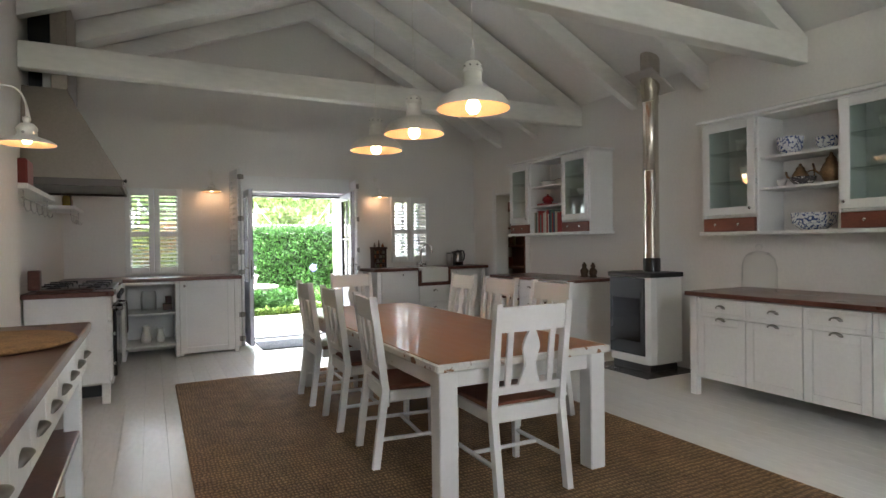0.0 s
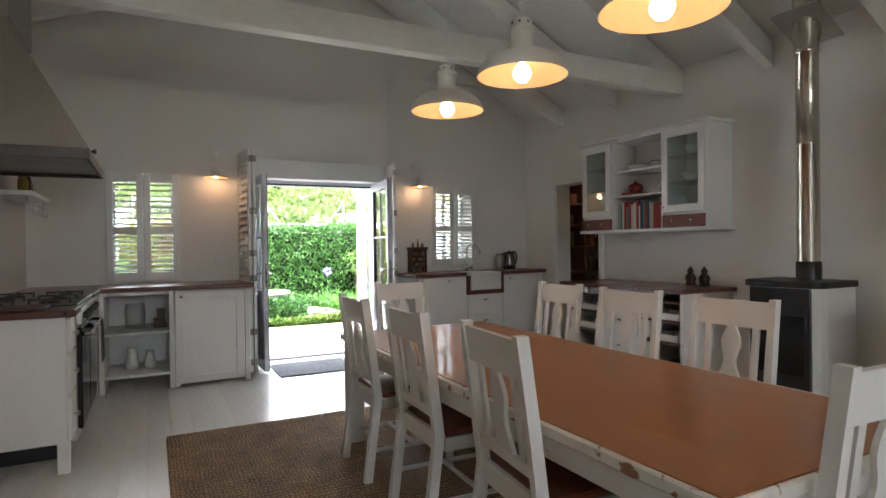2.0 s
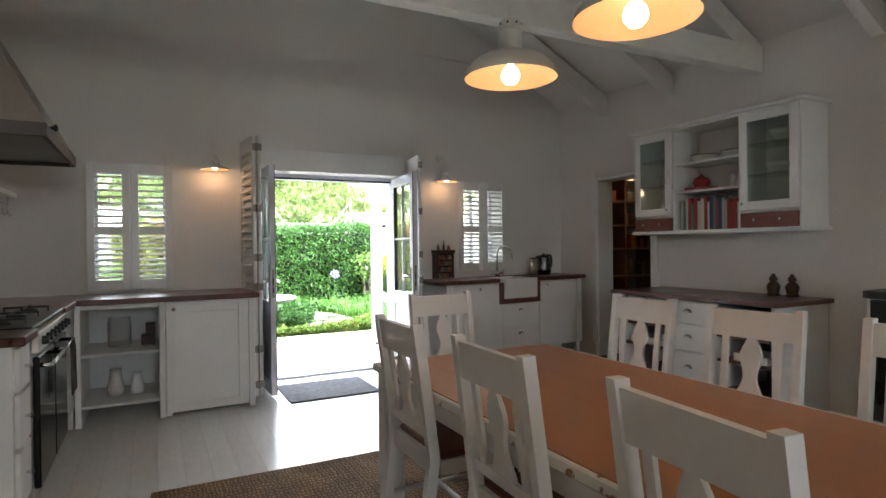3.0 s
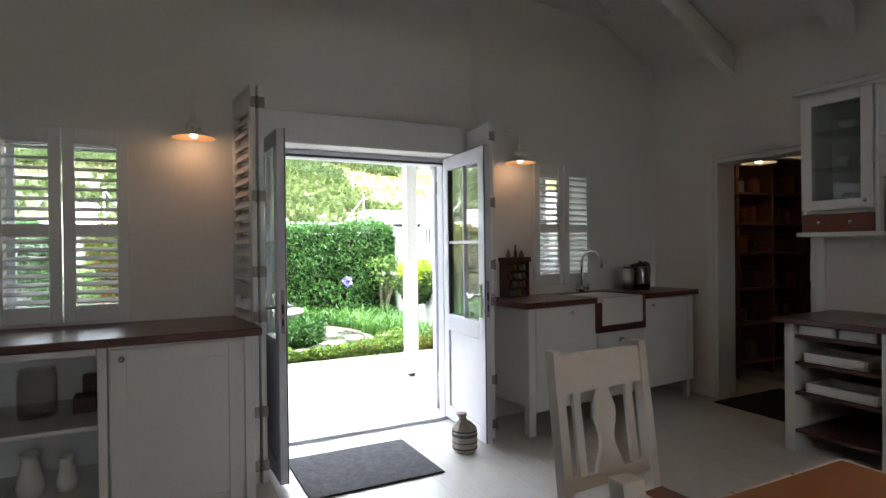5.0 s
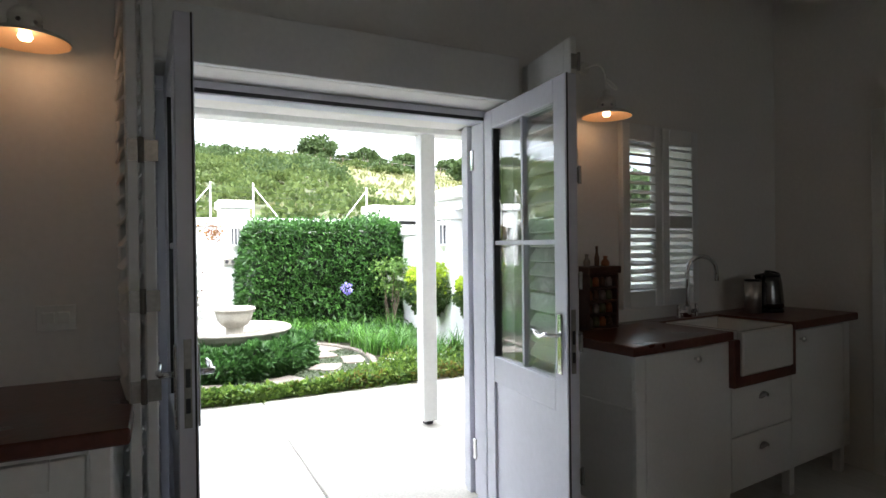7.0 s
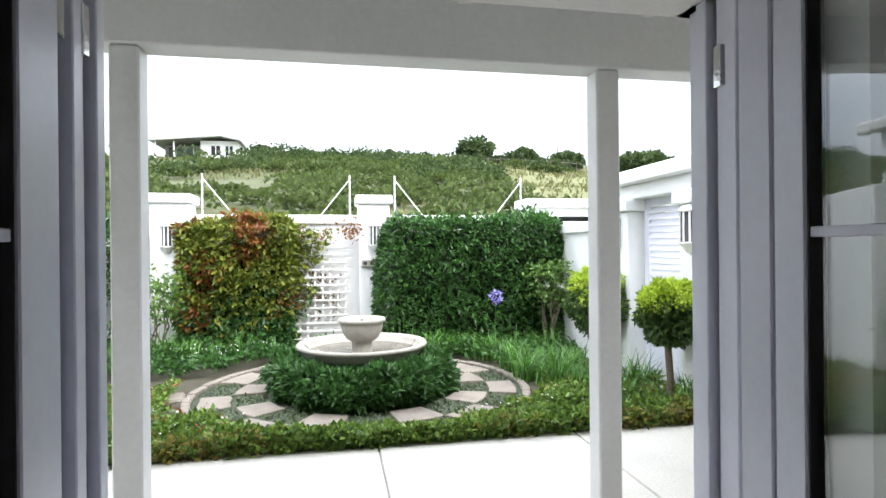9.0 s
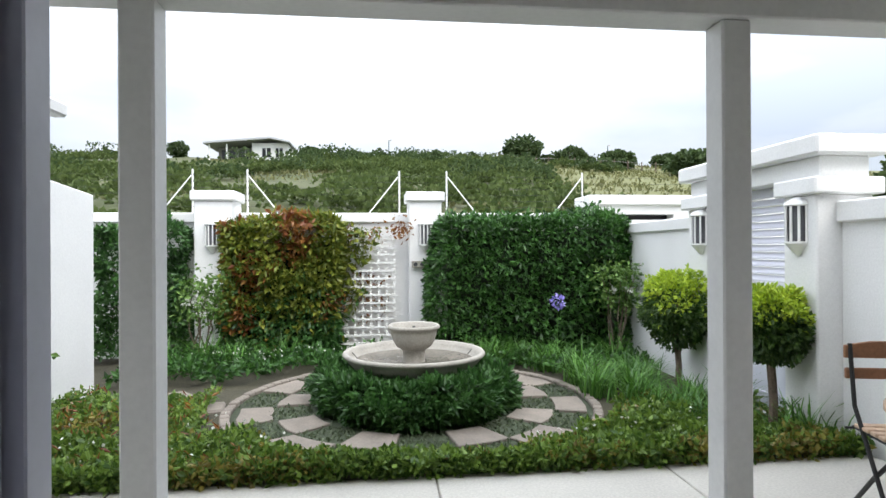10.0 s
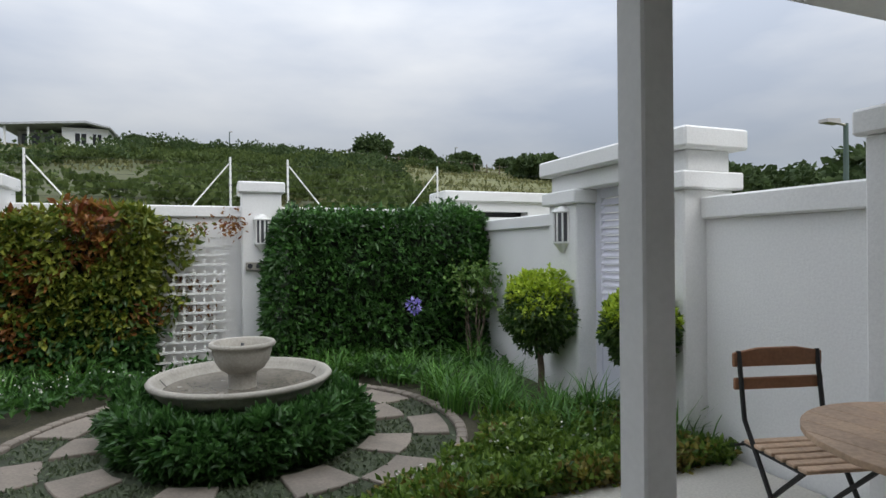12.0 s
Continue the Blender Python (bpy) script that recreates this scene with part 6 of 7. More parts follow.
# veranda roof, beam and posts
ver = thing("veranda_roof", "white veranda roof with beam and rafters", "veranda roof", (1.9, 9.3, 2.3), kind="structure")
prism("roof_sheet", POSTP, ver, [(NORTH + DEEP + 0.002, 2.72), (10.05, 2.55), (10.05, 2.63), (NORTH + DEEP + 0.002, 2.82)], "x", -1.9, 5.2)
box("beam", POSTP, ver, -1.9, 5.2, 9.61, 9.77, 2.20, 2.56, 0.006)
box("fascia", POSTP, ver, -1.9, 5.2, 10.05, 10.075, 2.50, 2.68)
for i in range(8):
    x = -1.5 + i * 0.92
    prism("rafter", POSTP, ver, [(NORTH + DEEP + 0.003, 2.58), (9.609, 2.46), (9.609, 2.575), (NORTH + DEEP + 0.003, 2.715)], "x", x - 0.03, x + 0.03)
for x0 in (-1.53, 0.655, 2.84):
    p = thing("veranda_post", "white painted square veranda post on patio", "post", (x0 + 0.06, 9.69, -0.03), "veranda posts")
    box("shaft", POSTP, p, x0, x0 + 0.12, 9.63, 9.75, 0.0, 2.20, 0.008)
    box("foot", GASKET, p, x0 + 0.03, x0 + 0.09, 9.66, 9.72, -0.03, 0.0, 0.0)
outer = boxes("wall_outside", STUCCO, None, [(-6, WEST - 0.2, NORTH, NORTH + DEEP - 0.01, -0.1, 3.2), (EAST + 0.2, 8, 8.36, 8.56, -0.1, 3.2)])
tagged(outer, "white stuccoed outer house wall", "wall", kind="structure")

# ---- garden walls ----
gw = thing("garden_wall", "white stuccoed garden wall with coping", "wall", (1.0, 15.5, -0.1), kind="structure")
box("wall_body", STUCCO, gw, -12.0, 4.5, 15.4, 15.6, -0.1, 1.70)
box("coping", STUCCO, gw, -12.0, 4.5, 15.35, 15.65, 1.70, 1.83, 0.012)


def pillar(x0, x1, y0, y1, top, name="garden_pillar"):
    p = thing(name, "white stuccoed wall pillar with flat cap", "pillar", ((x0 + x1) / 2, (y0 + y1) / 2, -0.1), "garden pillars")
    box("shaft", STUCCO, p, x0 + 0.03, x1 - 0.03, y0 + 0.03, y1 - 0.03, -0.1, top - 0.13, 0.01)
    box("cap", STUCCO, p, x0 - 0.01, x1 + 0.01, y0 - 0.01, y1 + 0.01, top - 0.13, top, 0.015)
    return p


pillar(-0.86, -0.32, 15.12, 15.66, 2.10)
pillar(1.88, 2.38, 15.12, 15.66, 2.10)
pillar(-3.6, -3.06, 15.12, 15.66, 2.10)
cw = thing("neighbour_wall", "white stuccoed wall block with dark slot", "wall", (5.8, 15.8, -0.1), kind="structure")
boxes("wall_body", STUCCO, cw, [(4.5, 7.5, 15.4, 15.9, -0.1, 1.74), (4.5, 5.0, 15.4, 15.9, 1.74, 1.82), (5.75, 7.5, 15.4, 15.9, 1.74, 1.82), (4.5, 7.5, 15.4, 15.9, 1.82, 1.95)], 0.0)
box("coping", STUCCO, cw, 4.46, 7.5, 15.34, 15.95, 1.95, 2.09, 0.012)
box("slot_back", GASKET, cw, 5.0, 5.75, 15.6, 15.62, 1.742, 1.818, 0)
GX = 4.72
ew = thing("side_wall", "white stuccoed side wall with coping and gate", "wall", (GX, 12, -0.1), kind="structure")
box("wall_body", STUCCO, ew, GX, GX + 0.2, 12.9, 15.4, -0.1, 1.52)
box("coping", STUCCO, ew, GX - 0.04, GX + 0.24, 12.9, 15.4, 1.52, 1.65, 0.012)
box("wall_body", STUCCO, ew, GX + 0.03, GX + 0.2, 8.5, 11.25, -0.1, 1.50)
box("coping", STUCCO, ew, GX - 0.02, GX + 0.24, 8.5, 11.25, 1.50, 1.65, 0.012)
gate = thing("garden_gateway", "white stuccoed gateway with stepped cap", "gateway", (GX, 12.0, -0.1))
for y0, y1 in ((11.25, 11.58), (12.48, 12.92)):
    box("pier", STUCCO, gate, GX - 0.16, GX + 0.28, y0, y1, -0.1, 1.70, 0.012)
    box("pier_band", STUCCO, gate, GX - 0.21, GX + 0.33, y0 - 0.05, y1 + 0.05, 1.70, 1.82, 0.012)
box("lintel", STUCCO, gate, GX - 0.13, GX + 0.25, 11.25, 12.92, 1.82, 1.97, 0.01)
box("cap", STUCCO, gate, GX - 0.22, GX + 0.34, 11.17, 13.0, 1.97, 2.11, 0.015)
gd = thing("garden_gate", "white louvred garden gate", "gate", (GX + 0.05, 12.0, -0.03))
for y0, y1 in ((11.60, 11.68), (12.38, 12.46)):
    box("stile", UPVC, gd, GX + 0.02, GX + 0.07, y0, y1, 0.0, 1.82)
for z0, z1 in ((0.0, 0.12), (0.66, 0.76), (1.74, 1.82)):
    box("rail", UPVC, gd, GX + 0.021, GX + 0.069, 11.68, 12.38, z0, z1)
for i in range(15):
    z = 0.79 + i * 0.063
    prism("slat", UPVC, gd, [(GX + 0.025, z), (GX + 0.06, z + 0.045), (GX + 0.06, z + 0.057), (GX + 0.025, z + 0.012)], "y", 11.68, 12.38)
box("panel", UPVC, gd, GX + 0.035, GX + 0.055, 11.68, 12.38, 0.12, 0.66, 0)
pillar(4.55, 5.0, 9.7, 10.15, 1.97, "side_pillar")
# the house's other wing and a short wall end, to the west
wing = thing("house_wing", "white stuccoed house wing with gutter", "house", (-3.0, 10.5, -0.1), kind="structure")
box("wall", STUCCO, wing, -6.0, -1.22, 10.9, 12.3, -0.1, 2.38)
box("plinth", STUCCO, wing, -6.0, -1.17, 10.9, 12.32, -0.1, 0.55)
prism("roof", POSTP, wing, [(-6.0, 3.7), (-1.10, 2.55), (-1.10, 2.45), (-6.0, 2.45)], "y", 10.6, 12.5)
box("gutter", POSTP, wing, -1.10, -0.98, 10.6, 12.52, 2.41, 2.53, 0.02)
box("eave_board", POSTP, wing, -1.2, -1.08, 10.9, 12.31, 2.25, 2.43)
we = thing("wall_end", "white stuccoed wall end with sloping top", "wall", (-1.5, 13, -0.1), kind="structure")
prism("wall_body", STUCCO, we, [(12.62, -0.1), (13.5, -0.1), (13.5, 1.88), (12.62, 1.95)], "x", -1.72, -1.25, bev=0.01)


def lantern(x, y, z, d):
    """A white half-round wall lantern: cap, bars, glass and pointed base."""
    l = thing("wall_lantern", "white half-round wall lantern with bars", "lantern", (x, y, z), "garden lanterns")
    d = Vector(d)
    s = Vector((-d.y, d.x, 0))
    o = Vector((x, y, z))

    def half(name, m, rows, seg=8):
        bm = bmesh.new()
        prev = None
        for r, h in rows:
            ring = [bm.verts.new(o + s * (math.cos(math.pi * i / seg) * r) + d * (math.sin(math.pi * i / seg) * r + 0.004) + Vector((0, 0, h))) for i in range(seg + 1)]
            if prev:
                for i in range(seg):
                    bm.faces.new((prev[i], prev[i + 1], ring[i + 1], ring[i]))
                bm.faces.new((prev[seg], prev[0], ring[0], ring[seg]))
            else:
                bm.faces.new(ring)
            prev = ring
        bm.faces.new(prev[::-1])
        bmesh.ops.recalc_face_normals(bm, faces=bm.faces)
        return part(name, bm, m, l)
    half("cap", CERAMIC, [(0.095, 0.155), (0.10, 0.165), (0.085, 0.19), (0.02, 0.225)])
    half("body", mat("lantern_glass_grey", (0.10, 0.10, 0.11), 0.2), [(0.07, -0.10), (0.07, 0.154)])
    half("base", CERAMIC, [(0.02, -0.20), (0.06, -0.15), (0.09, -0.115), (0.09, -0.10)])
    for i in range(6):
        a = math.pi * i / 5
        c = o + s * (math.cos(a) * 0.082) + d * (math.sin(a) * 0.082 + 0.004)
        rod("bar", CERAMIC, l, c + Vector((0, 0, -0.10)), c + Vector((0, 0, 0.156)), 0.010, seg=6)
    return l


lantern(-0.60, 15.15, 1.50, (0, -1, 0))
lantern(2.13, 15.15, 1.50, (0, -1, 0))
lantern(GX - 0.16, 12.68, 1.47, (-1, 0, 0))
lantern(GX - 0.16, 11.42, 1.47, (-1, 0, 0))
vent = thing("vent_block", "grey block with four round holes on pillar", "vent", (2.13, 15.1, 1.1))
box("block", CAST, vent, 1.95, 2.31, 15.09, 15.148, 1.09, 1.18, 0.004)
for k in range(4):
    rod("hole", GASKET, vent, (1.995 + k * 0.09, 15.0885, 1.135), (1.995 + k * 0.09, 15.0895, 1.135), 0.028, seg=16)

# electric fence on the wall
fe = thing("electric_fence", "white fence stays with thin wires on wall", "fence", (1.0, 15.5, 1.83))
for x, s in ((-3.65, -1), (-0.95, -1), (-0.24, 1), (1.80, -1), (2.46, 1), (4.42, -1)):
    rod("post", CERAMIC, fe, (x, 15.5, 1.83), (x, 15.5, 2.42), 0.013, seg=6)
    rod("brace", CERAMIC, fe, (x + s * 0.42, 15.5, 1.83), (x, 15.5, 2.36), 0.009, seg=6)
    for k in range(6):
        rod("insulator", GASKET, fe, (x - 0.02, 15.5, 1.92 + k * 0.085), (x + 0.02, 15.5, 1.92 + k * 0.085), 0.010, seg=6)
for k in range(6):
    rod("wire", GASKET, fe, (-12, 15.5, 1.92 + k * 0.085), (7, 15.5, 1.92 + k * 0.085), 0.0011, seg=4)

# trellises
def trellis(x0, x1, z0, z1, y):
    t = thing("trellis", "white wooden garden trellis on the wall", "trellis", (x0, y, z0), "trellises")
    nx_, nz_ = max(2, round((x1 - x0) / 0.105)), max(2, round((z1 - z0) / 0.105))
    for i in range(nx_ + 1):
        x = x0 + (x1 - x0) * i / nx_
        box("upright", CERAMIC, t, x - 0.013, x + 0.013, y - 0.022, y, z0, z1, 0.0)
    for i in range(nz_ + 1):
        z = z0 + (z1 - z0) * i / nz_
        box("crosspiece", CERAMIC, t, x0 - 0.01, x1 + 0.01, y - 0.045, y - 0.023, z - 0.013, z + 0.013, 0.0)


trellis(0.99, 1.72, -0.02, 1.48, 15.26)
trellis(-1.75, -0.95, -0.02, 1.4, 15.34)

# ---- fountain and round path ----
CX, CY = 1.835, 12.72
fo = thing("fountain", "round cast stone fountain with two bowls", "fountain", (CX, CY, -0.06))
lathe("pedestal", CAST, fo, (CX, CY, -0.06), [(0.30, 0.0), (0.30, 0.06), (0.16, 0.12), (0.16, 0.26), (0.30, 0.32), (0.0, 0.325)], 28)
lathe("basin", CAST, fo, (CX, CY, 0.26), [(0.0, -0.02), (0.28, -0.02), (0.45, -0.005), (0.545, 0.035), (0.59, 0.08), (0.602, 0.112), (0.628, 0.120), (0.640, 0.142), (0.626, 0.16), (0.593, 0.157), (0.575, 0.125), (0.525, 0.07), (0.44, 0.035), (0.0, 0.02)], 64)
lathe("stem", CAST, fo, (CX, CY + 0.03, 0.29), [(0.11, 0.0), (0.10, 0.04), (0.10, 0.12), (0.12, 0.15), (0.0, 0.155)], 24)
lathe("bowl", CAST, fo, (CX, CY + 0.03, 0.425), [(0.0, -0.01), (0.10, -0.005), (0.155, 0.03), (0.19, 0.085), (0.208, 0.15), (0.213, 0.185), (0.232, 0.19), (0.238, 0.208), (0.225, 0.226), (0.20, 0.218), (0.185, 0.15), (0.13, 0.09), (0.0, 0.075)], 36)
lathe("basin_floor", DAMP, fo, (CX, CY, 0.29), [(0.0, 0.026), (0.42, 0.028), (0.535, 0.052)], 48, "damp stained basin floor")
lathe("nozzle", GASKET, fo, (CX, CY + 0.03, 0.525), [(0.012, 0.0), (0.012, 0.11), (0.0, 0.112)], 10)
for a in (0.3, 1.6, 2.9, 4.2, 5.3):
    rod("joint_stain", GASKET, fo, (CX + 0.52 * math.cos(a), CY + 0.52 * math.sin(a), 0.33), (CX + 0.578 * math.cos(a), CY + 0.578 * math.sin(a), 0.392), 0.003, seg=4)
pth = thing("round_path", "round path of sandstone slabs set in turf", "path", (CX, CY, -0.06), kind="structure")
lathe("turf", TURF, pth, (CX, CY, -0.06), [(0.0, 0.004), (1.64, 0.004), (1.65, -0.03)], 60)
R0, R1, R2, NS = 0.90, 1.24, 1.55, 18
random.seed(5)
for i in range(NS):
    for ring, (ra, rb_) in enumerate(((R0, R1), (R1, R2))):
        if (i + ring) % 2:
            continue
        a0, a1 = 2 * math.pi * (i + 0.03) / NS, 2 * math.pi * (i + 0.97) / NS
        j = [random.uniform(-0.035, 0.035) for _ in range(4)]
        pts = []
        for u in range(4):
            a = a0 + (a1 - a0) * u / 3 + j[3] * 0.6
            e_ = ra + 0.012 + j[0] + random.uniform(-0.012, 0.012)
            pts.append((CX + e_ * math.cos(a), CY + e_ * math.sin(a)))
        for u in range(4):
            a = a1 - (a1 - a0) * u / 3 + j[1] * 0.5
            e_ = rb_ - 0.012 + j[2] + random.uniform(-0.014, 0.014)
            pts.append((CX + e_ * math.cos(a), CY + e_ * math.sin(a)))
        prism("slab", SLATE, pth, pts, "z", -0.07, -0.040 + abs(j[3]) * 0.3, bev=0.006)
cob = None
for i in range(92):
    a = 2 * math.pi * i / 92
    if cob is None:
        cob = box("cobble", SLATE, None, -0.04, 0.04, -0.052, 0.052, -0.03, 0.03, 0.01)
        o = cob
    else:
        o = new("cobble", cob.data)
    o.parent = pth
    o.matrix_basis = Matrix.Translation(-ORG[pth.name]) @ pose(CX + 1.60 * math.cos(a), CY + 1.60 * math.sin(a), -0.050 + random.uniform(-0.006, 0.006), 0, 0, math.degrees(a) + random.uniform(-5, 5))
for (x, y, a) in ((-0.05, 12.75, 10), (-0.45, 13.15, 40), (-0.95, 12.45, 5), (-1.0, 11.7, 30)):
    s_ = box("stepping_stone", SLATE, None, -0.22, 0.22, -0.15, 0.15, -0.05, 0.012, 0.02)
    s_.matrix_basis = pose(x, y, -0.045, 0, 0, a)
    tagged(s_, "flat sandstone stepping stone in the bed", "stepping stone", "stepping stones")


# ---- planting ----
def fill_box(n, x0, x1, y0, y1, z0, z1, wob=0.08, faces=("f", "t", "l", "r"), cn=0.22):
    """Points on the skin of a clipped block, uneven by a smooth wobble, with the way out at each."""
    ar = {"f": (x1 - x0) * (z1 - z0), "t": (x1 - x0) * (y1 - y0), "l": (y1 - y0) * (z1 - z0), "r": (y1 - y0) * (z1 - z0)}
    tot = sum(ar[k] for k in faces)
    ps, ds = [], []
    for k in faces:
        m = int(n * ar[k] / tot)
        u, v, w = RNG.random(m), RNG.random(m), RNG.random(m) ** 2 * 0.12
        if k == "f":
            p, d = np.stack([x0 + u * (x1 - x0), y0 + w, z0 + v * (z1 - z0)], 1), (0, -1, 0)
        elif k == "t":
            p, d = np.stack([x0 + u * (x1 - x0), y0 + v * (y1 - y0), z1 - w], 1), (0, 0, 1)
        elif k == "l":
            p, d = np.stack([x0 + w, y0 + u * (y1 - y0), z0 + v * (z1 - z0)], 1), (-1, 0, 0)
        else:
            p, d = np.stack([x1 - w, y0 + u * (y1 - y0), z0 + v * (z1 - z0)], 1), (1, 0, 0)
        d = np.array(d, float)
        off = np.array([noise.noise(Vector(q) * 2.2) + 0.6 * noise.noise(Vector(q) * 6.0) for q in p])
        q = p + d * (off[:, None] * wob)
        rough = np.array([noise.noise(Vector(c) * 0.9 + Vector((3, 1, 7))) for c in q])
        q = q + d * (rough[:, None] * wob * 1.3)
        for side_ in (-1, 1):
            ex, ez = (q[:, 0] - x0 if side_ < 0 else x1 - q[:, 0]), z1 - q[:, 2]
            cr = (ex < cn) & (ez < cn)
            far_ = np.hypot(cn - ex, cn - ez)
            cut = cr & (far_ > cn)
            kk = np.where(cut, cn / np.maximum(far_, 1e-6), 1.0)
            q[:, 0] = np.where(cut, (x0 + cn - (cn - ex) * kk) if side_ < 0 else (x1 - cn + (cn - ex) * kk), q[:, 0])
            q[:, 2] = np.where(cut, z1 - cn + (cn - ez) * kk, q[:, 2])
        ps.append(q)
        ds.append(np.tile(d, (m, 1)))
    return np.concatenate(ps), np.concatenate(ds)


# Near-black colour that stands for the shade inside dense foliage.
DARKCORE = mat("hedge_inner_shade", (0.010, 0.018, 0.006), 0.95, vary=0.3, scale=8, fine=40, bump=0.8)


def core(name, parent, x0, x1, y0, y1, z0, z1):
    """A dark solid block added inside a clipped plant: shade between leaves, and no view through."""
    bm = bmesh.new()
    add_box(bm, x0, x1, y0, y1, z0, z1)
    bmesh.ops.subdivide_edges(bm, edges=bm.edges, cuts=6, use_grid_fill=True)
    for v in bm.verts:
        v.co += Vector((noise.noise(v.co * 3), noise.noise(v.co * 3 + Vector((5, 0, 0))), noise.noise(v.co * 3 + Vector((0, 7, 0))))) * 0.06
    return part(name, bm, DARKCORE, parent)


h2 = thing("clipped_hedge", "tall dense dark green hedge against garden wall", "hedge", (3.4, 15.0, -0.05))
core("shade_core", h2, 2.46, 4.50, 14.72, 15.34, -0.04, 1.56)
p, d = fill_box(15000, 2.26, 4.72, 14.55, 15.34, 0.0, 1.74, 0.13)
sp, sd = fill_box(700, 2.3, 4.68, 14.6, 15.3, 1.70, 1.82, 0.16, ("t", "f"))
p, d = np.concatenate([p, sp]), np.concatenate([d, sd])
leaves("leaves", p, 0.085, LEAF_DARK, h2, "glossy dark green leaves", outward=d, wide=0.42)

h1 = thing("wall_creeper", "yellow-green and red creeper covering the wall", "creeper", (0.3, 15.2, -0.05))
core("shade_core", h1, -0.28, 0.86, 15.14, 15.34, -0.04, 1.42)
p, d = fill_box(7800, -0.47, 0.99, 15.0, 15.34, 0.0, 1.70, 0.10, cn=0.05)
ex_ = np.stack([0.92 + 0.7 * RNG.random(1500) ** 1.7, 15.16 + 0.14 * RNG.random(1500), 1.62 * RNG.random(1500) ** 0.7], 1)
hold = np.array([noise.noise(Vector(c) * 3.0) for c in ex_]) + (ex_[:, 2] - 0.9) * 0.55 - (ex_[:, 0] - 0.95) * 1.25 + 0.22 > 0
sprig = np.stack([RNG.uniform(-0.45, 1.3, 420), 15.1 + 0.2 * RNG.random(420), 1.60 + 0.12 * RNG.random(420)], 1)
sprig = sprig[np.array([noise.noise(Vector((c[0] * 6, 0, 2))) for c in sprig]) > 0.0]
p = np.concatenate([p, ex_[hold], sprig])
d = np.concatenate([d, np.tile((0.0, -1.0, 0.0), (int(hold.sum()), 1)), np.tile((0.0, -0.3, 0.8), (len(sprig), 1))])
redness = np.array([noise.noise(Vector(q) * 1.6) for q in p]) * 0.9 + (0.35 - p[:, 0]) * 0.30 + (p[:, 2] - 0.9) * 0.35 + RNG.normal(size=len(p)) * 0.16
gr_ = (p[:, 2] < 0.55 + 0.25 * RNG.normal(size=len(p))) & (redness < 0.25)
r_ = (redness > 0.25) & ~gr_
leaves("leaves", p[r_], 0.108, LEAF_RED, h1, "red-brown creeper leaves", outward=d[r_], droop=0.5)
leaves("leaves", p[gr_], 0.108, LEAF_BUSH, h1, "green creeper leaves", outward=d[gr_], droop=0.5)
y_ = ~(r_ | gr_)
leaves("leaves", p[y_], 0.108, LEAF_YEL, h1, "yellow-green creeper leaves", outward=d[y_], droop=0.5)
tw = thing("creeper_tendrils", "reddish creeper tendrils over white trellis", "creeper", (1.4, 15.3, 0.5))
pts = []
bm = bmesh.new()
random.seed(9)
for k in range(9):
    x, z = random.uniform(1.0, 1.3), random.uniform(0.3, 1.5)
    line = [(x - 0.15, 15.30, z)]
    for i in range(7):
        x += random.uniform(0.03, 0.11)
        z += random.uniform(-0.09, 0.09)
        line.append((x, 15.29, z))
        pts += [(x + random.uniform(-0.04, 0.04), 15.28, z + random.uniform(-0.04, 0.04)) for _ in range(3)]
    bm = bmesh.new()
    add_tube(bm, line, 0.004, 5)
    part("stem", bm, BARK, tw)
pts += [(random.gauss(1.45, 0.25), 15.27, random.gauss(1.58, 0.06)) for _ in range(110)]
pts += [(random.gauss(1.83, 0.07), 15.10, random.gauss(1.62, 0.09)) for _ in range(90)]
leaves("leaves", pts, 0.06, LEAF_RED, tw, droop=0.5)
h3 = thing("trellis_climber", "green climber on the wall trellis", "climber", (-1.4, 15.2, -0.05))
p, d = fill_box(6200, -1.95, -0.90, 14.95, 15.32, 0.05, 1.66, 0.18)
keep = np.array([noise.noise(Vector(q) * 2.5) for q in p]) > -0.42
leaves("leaves", p[keep], 0.085, LEAF_BUSH, h3, outward=d[keep])
random.seed(14)
for k in range(5):
    x, z = -1.85 + k * 0.2, -0.04
    line = [(x, 15.2, z)]
    for i in range(6):
        x, z = x + random.uniform(-0.09, 0.09), z + random.uniform(0.18, 0.28)
        line.append((x, 15.2 + random.uniform(-0.06, 0.06), z))
    bm = bmesh.new()
    add_tube(bm, line, 0.008, 6)
    part("stem", bm, BARK, h3)

ring = thing("round_bush", "dense low green bush ring round the fountain", "bush", (CX, CY, -0.06))
n = 15000
a, u = RNG.uniform(0, 2 * math.pi, n), RNG.random(n)
side = u < 0.66
zz = np.where(side, -0.06 + 0.29 * RNG.random(n), 0.25)
rr = np.where(side, 0.80 + 0.08 * np.sin(np.clip((zz + 0.04) / 0.27, 0, 1) * math.pi), np.sqrt(0.40 + 0.28 * RNG.random(n)))
edge = np.clip((rr - 0.70) / 0.28, 0, 1)
zz = np.where(side, zz, 0.265 - 0.04 * edge ** 2)
wob = np.array([noise.noise(Vector((math.cos(t) * 2.6, math.sin(t) * 2.6, z * 4))) + 0.7 * noise.noise(Vector((math.cos(t) * 8, math.sin(t) * 8, z * 9))) for t, z in zip(a, zz)])
rr = rr + wob * 0.10 - RNG.random(n) ** 2 * 0.08
zz = np.where(side, zz, zz + wob * 0.06 - RNG.random(n) ** 2 * 0.05)
p = np.stack([CX + rr * np.cos(a), CY + rr * np.sin(a), zz], 1)
